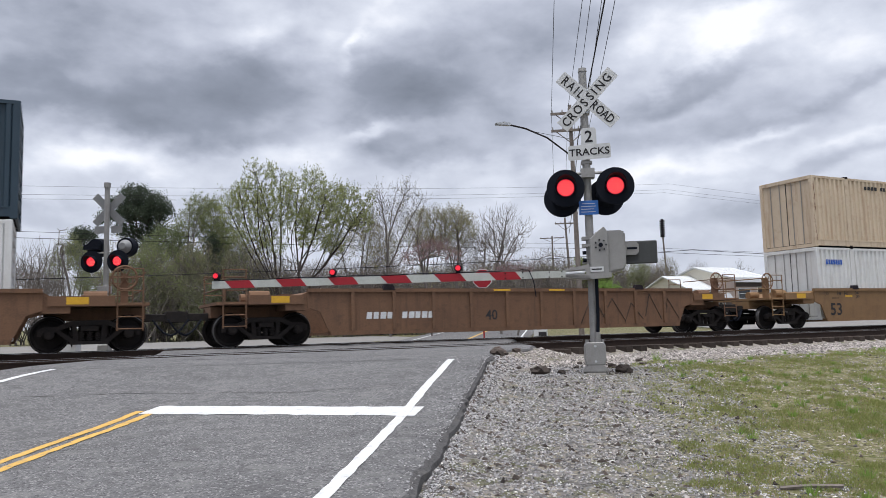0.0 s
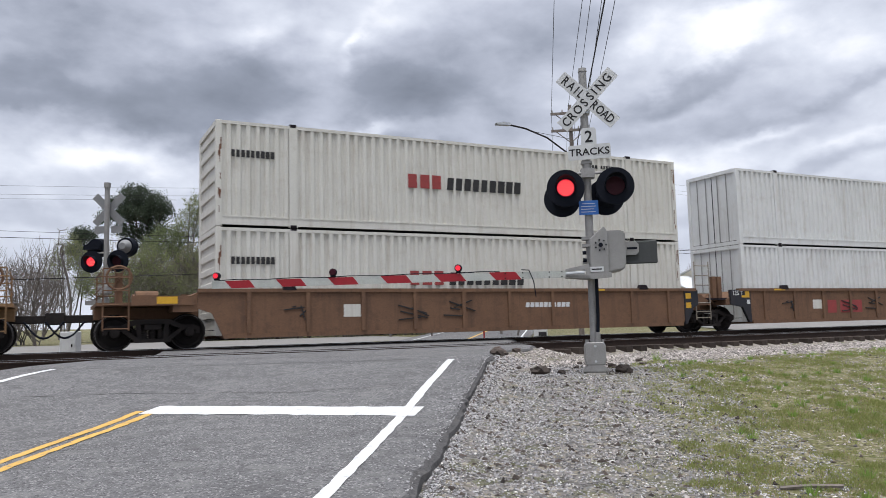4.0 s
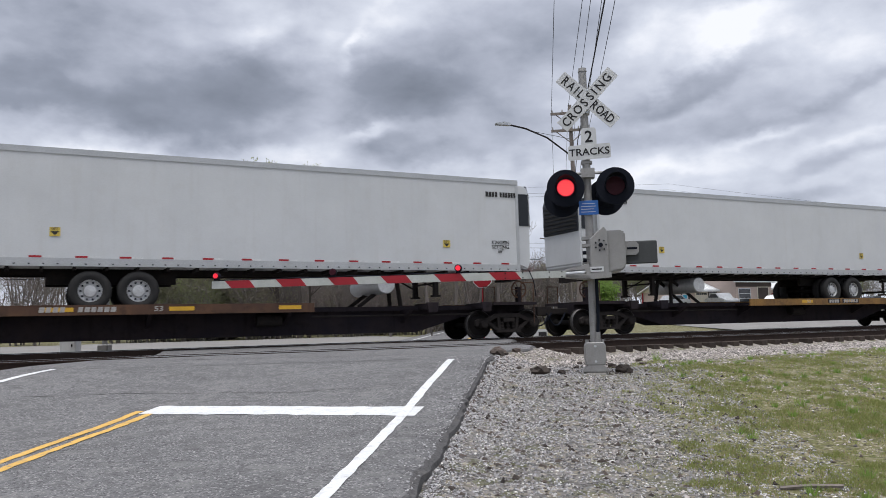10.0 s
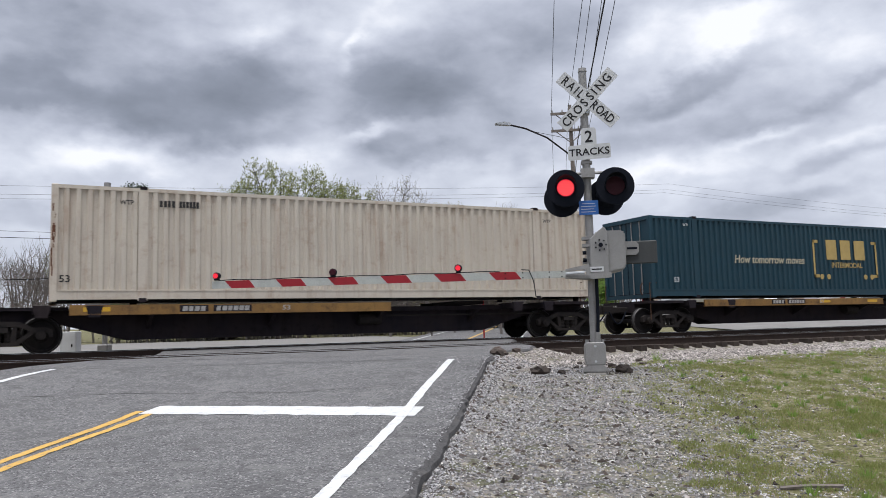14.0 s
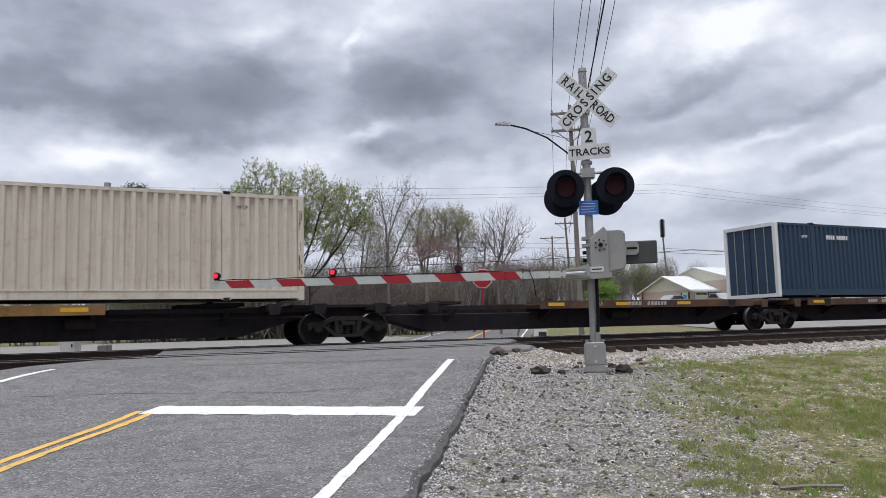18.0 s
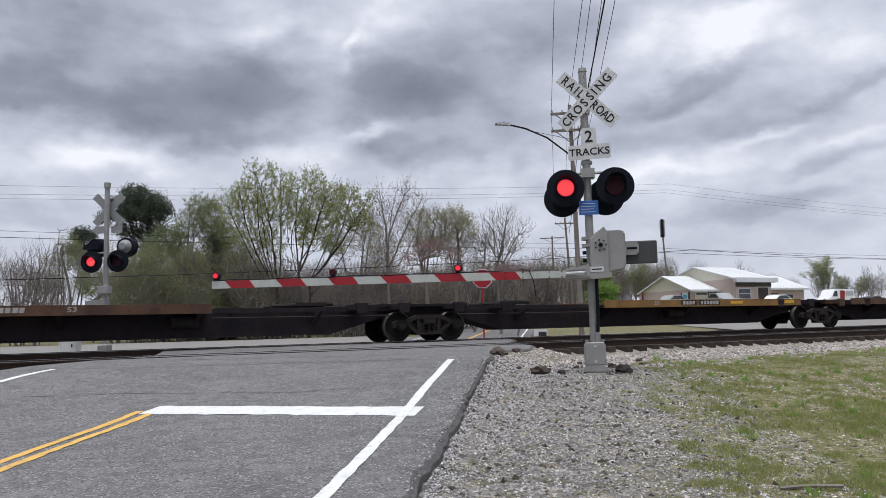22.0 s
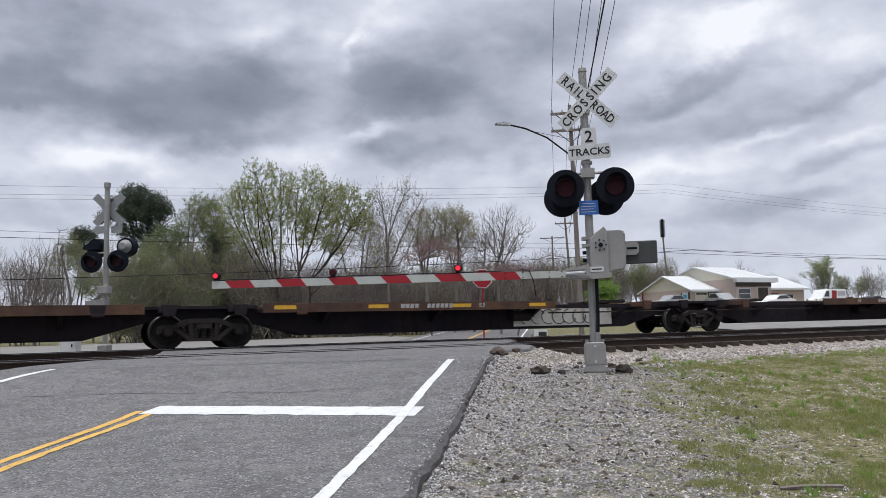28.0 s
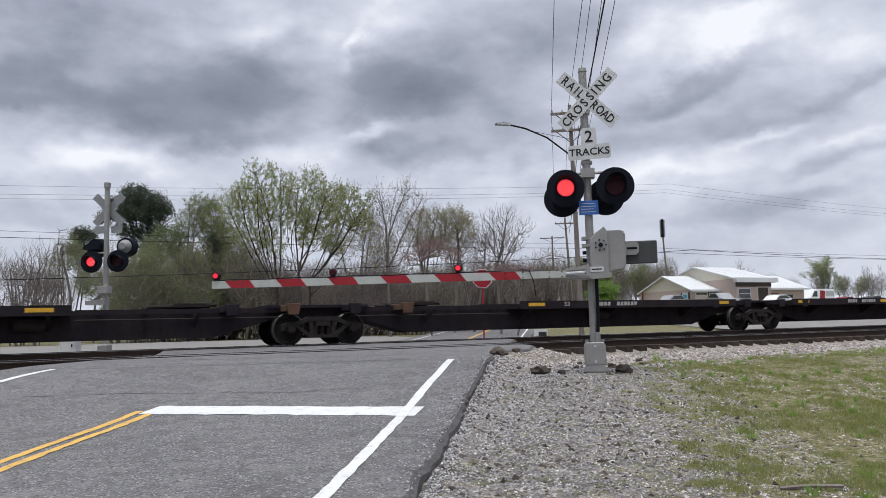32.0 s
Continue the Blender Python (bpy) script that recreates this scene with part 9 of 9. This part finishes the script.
    tree(67.0, 86.0, limb_tree(28, 7.6, 3, 0.5, 0.35, 4, 3.2, 0.15, 0.12, 7500, 0.17, 0, 0.05), G, ol, "rounded budding tree behind the shop")
    tree(52.1, 66.5, limb_tree(29, 3.0, 5, 0.55, 0.5, 3, 3.0, 0.1, 0.06, 4200, 0.13, 0, 0.0), G, "leaf_bush", "rounded bright green bush")
    tree(130.0, 99.0, limb_tree(30, 9.6, 2, 0.5, 0.3, 4, 3.4, 0.2, 0.16, 3500, 0.16), G, ol, L2)
    tree(138.0, 97.0, limb_tree(31, 8.0, 2, 0.55, 0.3, 4, 3.2, 0.2, 0.14, 0), G, ol, L3)
    tree(118.0, 108.0, limb_tree(32, 9.6, 1, 0.5, 0.3, 4, 3.2, 0.2, 0.14, 0), G, ol, L3)
    # lower growth and the wood's depth, from three shrub and four tree forms
    forms = [(crown_tree(60, [(0, 2.6, 1.9, 2.0), (1.2, 1.7, 1.4, 1.4)], 700, 0.45, 4, 0.7, limbs=7, tufts=4500, leaf=(0.10, 0.04), puff=0.12), "bark", "leaf_shrub"),
             (crown_tree(61, [(0, 3.0, 2.2, 2.3), (-1.2, 2.0, 1.6, 1.6)], 900, 0.45, 6, 0.8, limbs=10, tufts=500, leaf=(0.05, 0.03)), "bark_twig", bu),
             (crown_tree(62, [(0, 3.6, 2.2, 2.6), (1.0, 2.2, 1.6, 1.8)], 900, 0.45, 5, 0.8, limbs=9, tufts=1800, leaf=(0.07, 0.03)), "bark_twig", ye),
             (crown_tree(63, [(0, 5.4, 1.9, 1.7), (0.8, 4.0, 1.6, 1.4)], 800, 0.55, 2, tufts=6500, puff=0.13), "bark", ol),
             (crown_tree(64, [(0, 5.6, 2.0, 2.0), (-0.7, 4.0, 1.8, 1.5)], 900, 0.55, 2, tufts=3000, leaf=(0.07, 0.03)), "bark_twig", ye),
             (crown_tree(65, [(0, 5.2, 2.1, 2.0), (0.6, 3.6, 1.9, 1.6)], 1000, 0.55, 2, tip=0.010), "bark_twig", ye),
             (crown_tree(66, [(0, 4.6, 2.4, 2.5), (-1.0, 2.6, 2.0, 2.0), (1.2, 2.4, 1.8, 1.8)], 1300, 0.45, 5, 0.9, limbs=12, tip=0.010, tufts=500, leaf=(0.07, 0.03)), "bark_twig", ye)]
    rng = random.Random(9)
    firsts = {}
    spots = []
    for k in range(50):
        x = rng.uniform(-8, 46)
        spots.append((x, rng.uniform(59, 67) + 0.2 * max(0, x - 20), (rng.choice((1, 2, 5)) if x < 1 else rng.choice((0, 0, 0, 2))) if x < 15 else rng.choice((1, 1, 2, 2))))
    for k in range(22):
        x = rng.uniform(3, 15)
        spots.append((x, rng.uniform(59, 64), (0, 3, 2, 0, 4, 6)[k % 6]))
    for k in range(26):
        x = rng.uniform(-14, 62)
        spots.append((x, rng.uniform(72, 96) + 0.1 * max(0, x), 5 if 13 < x < 44 or x < 3 else rng.choice((3, 4, 4, 5, 5))))
    for k in range(56):
        x = rng.uniform(11, 46)
        spots.append((x, rng.uniform(61, 74) + 0.1 * max(0, x - 20), (6, 6, 1, 2, 6)[k % 5]))
    for k in range(44):
        x = rng.uniform(52, 88)
        spots.append((x, rng.uniform(86, 108), (5, 6, 4, 5, 6, 3)[k % 6]))
    for k in range(30):
        spots.append((rng.uniform(95, 190), rng.uniform(104, 135), rng.choice((3, 4, 5, 5))))
    for x, y, f in spots:
        if x < 4 and y < 72 and rng.random() < 0.55:
            continue
        m = pose(x, y, ground_z(x, y) - 0.05, 0, 0, rng.uniform(0, 360))
        if f in firsts:
            copy_thing(firsts[f], m)
        else:
            arr, bark, leaf = forms[f]
            t = tree(x, y, arr, bark, leaf, "low tangled shrub with thin spring leaves" if f < 3 else "bare or budding tree in the wood behind", 0)
            t.name = "shrub" if f < 3 else "tree"
            t["category"] = "shrub" if f < 3 else "tree"
            t["group"] = "undergrowth" if f < 3 else "wood behind"
            t.matrix_basis = m
            firsts[f] = t


woods()


# ---------------------------------------------------------------- ballast, gravel and grass
def stones(name, count, place, smin, smax, material, seed, label, height=ground_z):
    """Loose angular stones, joined."""
    rng = np.random.RandomState(seed)
    base = np.array([(1, 0, 0), (-1, 0, 0), (0, 1, 0), (0, -1, 0), (0, 0, 1), (0, 0, -0.6)], float)
    tri = np.array([(0, 2, 4), (2, 1, 4), (1, 3, 4), (3, 0, 4), (2, 0, 5), (1, 2, 5), (3, 1, 5), (0, 3, 5)])
    V, F = [], []
    n = 0
    while n < count:
        x, y = place(rng)
        if x is None:
            continue
        s = smin + (smax - smin) * rng.rand() ** 2.2
        v = base * (1 + rng.uniform(-0.35, 0.35, (6, 3))) + rng.uniform(-0.25, 0.25, (6, 3))
        v *= s * np.array((1.0, rng.uniform(0.6, 1), rng.uniform(0.45, 0.8)))
        a = rng.uniform(0, 6.28)
        c, d = math.cos(a), math.sin(a)
        v = np.stack((v[:, 0] * c - v[:, 1] * d + x, v[:, 0] * d + v[:, 1] * c + y, v[:, 2] + height(x, y) + s * 0.12), 1)
        V.append(v)
        F.append(tri + 6 * n)
        n += 1
    V, F = np.concatenate(V), np.concatenate(F)
    return tagged(from_arrays(name, V.tolist(), F.tolist(), material), label, "gravel", kind="stuff")


def shoulder_spot(rng):
    u = 4.2 + 11.0 * rng.rand() ** 0.8
    w = -0.98 + 3.6 * rng.rand() ** 1.7
    e = right_edge(u * UY - 0.5) + 0.93
    w = max(w, -0.97 + 0.1 * rng.rand()) + e
    x, y = u * UX + w * WX, u * UY + w * WY
    return (x, y) if y < 16.4 else (None, None)


def ballast_spot(rng):
    y = 10.6 + 6.0 * rng.rand() ** 0.9
    x = 4.0 + 34 * rng.rand() ** 1.7
    w = x * WX + y * WY
    if w < right_edge(y) + 0.08 or (y < 11.5 and rng.rand() < 0.5):
        return None, None
    return x, y


def verge_spot(rng):
    x, y = 3.0 + 13 * rng.rand(), 3.5 + 8 * rng.rand()
    w = x * WX + y * WY
    k = noise.noise((x * 0.7, y * 0.7, 5))
    k += 0.5 * noise.noise((x * 2.2, y * 2.2, 8))
    return (x, y) if w > 0.4 and k > 0.02 + 0.5 * (rng.rand() - 0.5) else (None, None)


stones("shoulder_gravel", 60000, shoulder_spot, 0.005, 0.019, M["stone_dark"], 1, "loose grey gravel on the road shoulder")
stones("ballast", 24000, ballast_spot, 0.012, 0.037, M["stone"], 2, "pale crushed stone ballast beside the ties")
def any_spot(rng):
    x, y = shoulder_spot(rng) if rng.rand() < 0.6 else (ballast_spot(rng) if rng.rand() < 0.5 else verge_spot(rng))
    return x, y


def spill_spot(rng):
    u = 4.6 + 9.6 * rng.rand() ** 0.6
    w = -0.99 - 0.75 * rng.rand() ** 2.2 * (0.35 + 0.65 * (u > 11.5))
    return u * UX + w * WX, u * UY + w * WY


stones("spilt_gravel", 1500, spill_spot, 0.004, 0.017, M["stone_dark"], 11, "gravel spilt over the paved shoulder's edge", road_z)
stones("pale_chips", 8200, any_spot, 0.005, 0.018, M["stone_pale"], 7, "white stone chips among the gravel")
stones("dark_chips", 2600, any_spot, 0.008, 0.04, M["chip_dark"], 8, "dark chips of bark and asphalt in the gravel")
stones("verge_stones", 7500, verge_spot, 0.006, 0.026, M["stone"], 3, "scattered pale stones in the grass")


def grass(name, count, material, seed, hmin, hmax, thr, label):
    rng = np.random.RandomState(seed)
    V, F = [], []
    n = 0
    while n < count:
        y = 3.4 + 8.6 * rng.rand() ** 1.3
        x = 2.5 + 20 * rng.rand() ** 1.4
        w = x * WX + y * WY
        k = 0.55 * noise.noise((x * 0.8, y * 0.8, 1.5)) + 0.7 * noise.noise((x * 2.6, y * 2.6, 4.0)) + 0.6 * noise.noise((x * 7.0, y * 7.0, 9.0))
        edge = min(w - 1.5, 11.4 + 0.06 * max(0, x - 12) - y) + 0.9 * k
        if edge < 0 and rng.rand() > 0.02 or w < 0.4:
            continue
        if rng.rand() > 0.12 + 1.3 * (k - thr) + 0.12 * min(2.5, max(0, edge)):
            continue
        z = ground_z(x, y) - 0.005
        for _ in range(4):
            h = rng.uniform(hmin, hmax)
            a = rng.uniform(0, 6.28)
            dx, dy = rng.normal(0, 0.03), rng.normal(0, 0.03)
            lx, ly = rng.normal(0, 0.5) * h, rng.normal(0, 0.5) * h
            wd = rng.uniform(0.003, 0.006)
            V += [(x + dx - wd * math.cos(a), y + dy - wd * math.sin(a), z), (x + dx + wd * math.cos(a), y + dy + wd * math.sin(a), z), (x + dx + lx, y + dy + ly, z + h)]
            F.append((n * 3, n * 3 + 1, n * 3 + 2))
            n += 1
    return tagged(from_arrays(name, V, F, material), label, "grass", kind="stuff")


grass("grass", 230000, M["grass_blade"], 5, 0.015, 0.06, 0.12, "short patchy spring grass")
grass("dry_grass", 80000, M["grass_dry"], 6, 0.010, 0.04, 0.05, "dry straw-coloured grass among the green")


def weeds():
    """Taller green tufts here and there."""
    rng = random.Random(12)
    spots = [(10.55, 11.9, 0.2)] + [(3.5 + 15 * rng.random(), 4.0 + 8 * rng.random(), rng.uniform(0.06, 0.12)) for _ in range(240)]
    V, F = [], []
    for x, y, h in spots:
        w = x * WX + y * WY
        if w < 2.0 and h < 0.2:
            continue
        for _ in range(34):
            a, l = rng.uniform(0, 6.28), h * rng.uniform(0.5, 1.1)
            r, d = rng.uniform(0, h * 0.5), rng.uniform(0.2, 0.9)
            bx, by = x + r * math.cos(a), y + r * math.sin(a)
            wd = rng.uniform(0.004, 0.008)
            z = ground_z(x, y) - 0.01
            i = len(V)
            V += [(bx - wd * math.sin(a), by + wd * math.cos(a), z), (bx + wd * math.sin(a), by - wd * math.cos(a), z), (bx + l * d * math.cos(a), by + l * d * math.sin(a), z + l)]
            F.append((i, i + 1, i + 2))
    tagged(from_arrays("weeds", V, F, M["leaf_bush"]), "small green weed tufts in the verge", "weeds", kind="stuff")


weeds()


# ties last: each one along the near track where it lies open
def ties():
    b = B()
    box(b, -0.115, 0.115, -1.30, 1.30, -0.18, 0.0)
    bevel(b, 0.012)
    first = part("tie", b, M["tie"], near_track)
    first.location = (10.9, NEAR_Y, NEAR_Z - 0.165)
    rng = random.Random(3)
    x = 10.9
    for k in range(115):
        x += 0.5 + rng.uniform(-0.03, 0.03)
        again(first, near_track, (x, NEAR_Y + rng.uniform(-0.06, 0.06), NEAR_Z - 0.165 + rng.uniform(-0.012, 0.008)), (0, 0, rng.uniform(-1.2, 1.2)))
    for yc, zt, tr, runs in ((NEAR_Y, NEAR_Z, near_track, ((-40, 1.0), (68.5, 160))), (FAR_Y, FAR_Z, far_track, ((-40, 1.5), (14.5, 160)))):
        b = B()
        for x0, x1 in runs:
            for k in range(int((x1 - x0) / 0.5)):
                xx = x0 + 0.5 * k + rng.uniform(-0.03, 0.03)
                box(b, xx - 0.115, xx + 0.115, yc - 1.3, yc + 1.3, zt - 0.345, zt - 0.165)
        part("far_ties", b, M["tie"], tr, "dark creosoted ties", kind="stuff")


ties()


def fallen_stick():
    b = B()
    tube(b, [(0, 0, 0.02), (0.25, 0.01, 0.03), (0.5, -0.01, 0.025)], 0.018, 6)
    o = part("wood_scrap", b, M["wood_pole"])
    tagged(o, "weathered strip of wood lying in the grass", "wood scrap")
    o.matrix_basis = pose(5.23, 4.55, ground_z(5.4, 4.5), 0, 0, -27)
    for x, y, s in ((7.0, 10.6, 0.22), (7.2, 10.75, 0.15), (8.35, 10.2, 0.20), (8.5, 10.35, 0.13), (7.35, 10.5, 0.10), (8.7, 10.9, 0.12), (8.95, 11.3, 0.09), (9.6, 11.2, 0.10), (7.6, 12.9, 0.20), (7.95, 13.3, 0.16), (8.2, 13.9, 0.22), (8.8, 14.2, 0.14), (9.1, 12.4, 0.08), (10.2, 12.0, 0.09), (8.15, 11.2, 0.08), (7.1, 11.4, 0.07)):
        rng = random.Random(int(x * 100))
        b = B()
        bmesh.ops.create_icosphere(b, subdivisions=2, radius=s * 0.68)
        for v in b.verts:
            v.co *= rng.uniform(0.66, 1.3)
            v.co.z *= 0.6
        o = part("asphalt_lump", b, M["chip_dark"])
        tagged(o, "dark broken lump of asphalt by the signal mast", "rubble", "asphalt lumps")
        o.matrix_basis = pose(x, y, ground_z(x, y) + s * 0.2, 0, 0, 40 * x)


fallen_stick()
# ---------------------------------------------------------------- what moves
def motions():
    times = [0, 2, 4, 6, 8, 10, 12, 14, 16, 18, 20, 22, 24, 26, 28, 30, 32]
    for ob, along, z in RIDERS:
        walk(ob, [(t, pose(along - travelled(t), FAR_Y, z)) for t in times])
    # wheels turn while their car passes the crossing
    step = 78.0
    for ob, along, x in WHEELSETS:
        t0 = max(0.0, (along - 48.0) / 21.6)
        t1 = min(32.0, (along + 9.0) / 21.6)
        if along < -5 or t0 > 31.5:
            continue
        n0, n1 = int(t0 * FPS), int(t1 * FPS)
        rows = []
        if n0 > 0:
            rows.append((0.0, pose(x, 0, WHEEL_R)))
        for k in range(n0, n1 + 1):
            rows.append((k / FPS, pose(x, 0, WHEEL_R, 0, -step * (k - n0), 0)))
        if n1 < 32 * FPS:
            rows.append((32.0, rows[-1][1]))
        walk(ob, rows)
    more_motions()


motions()
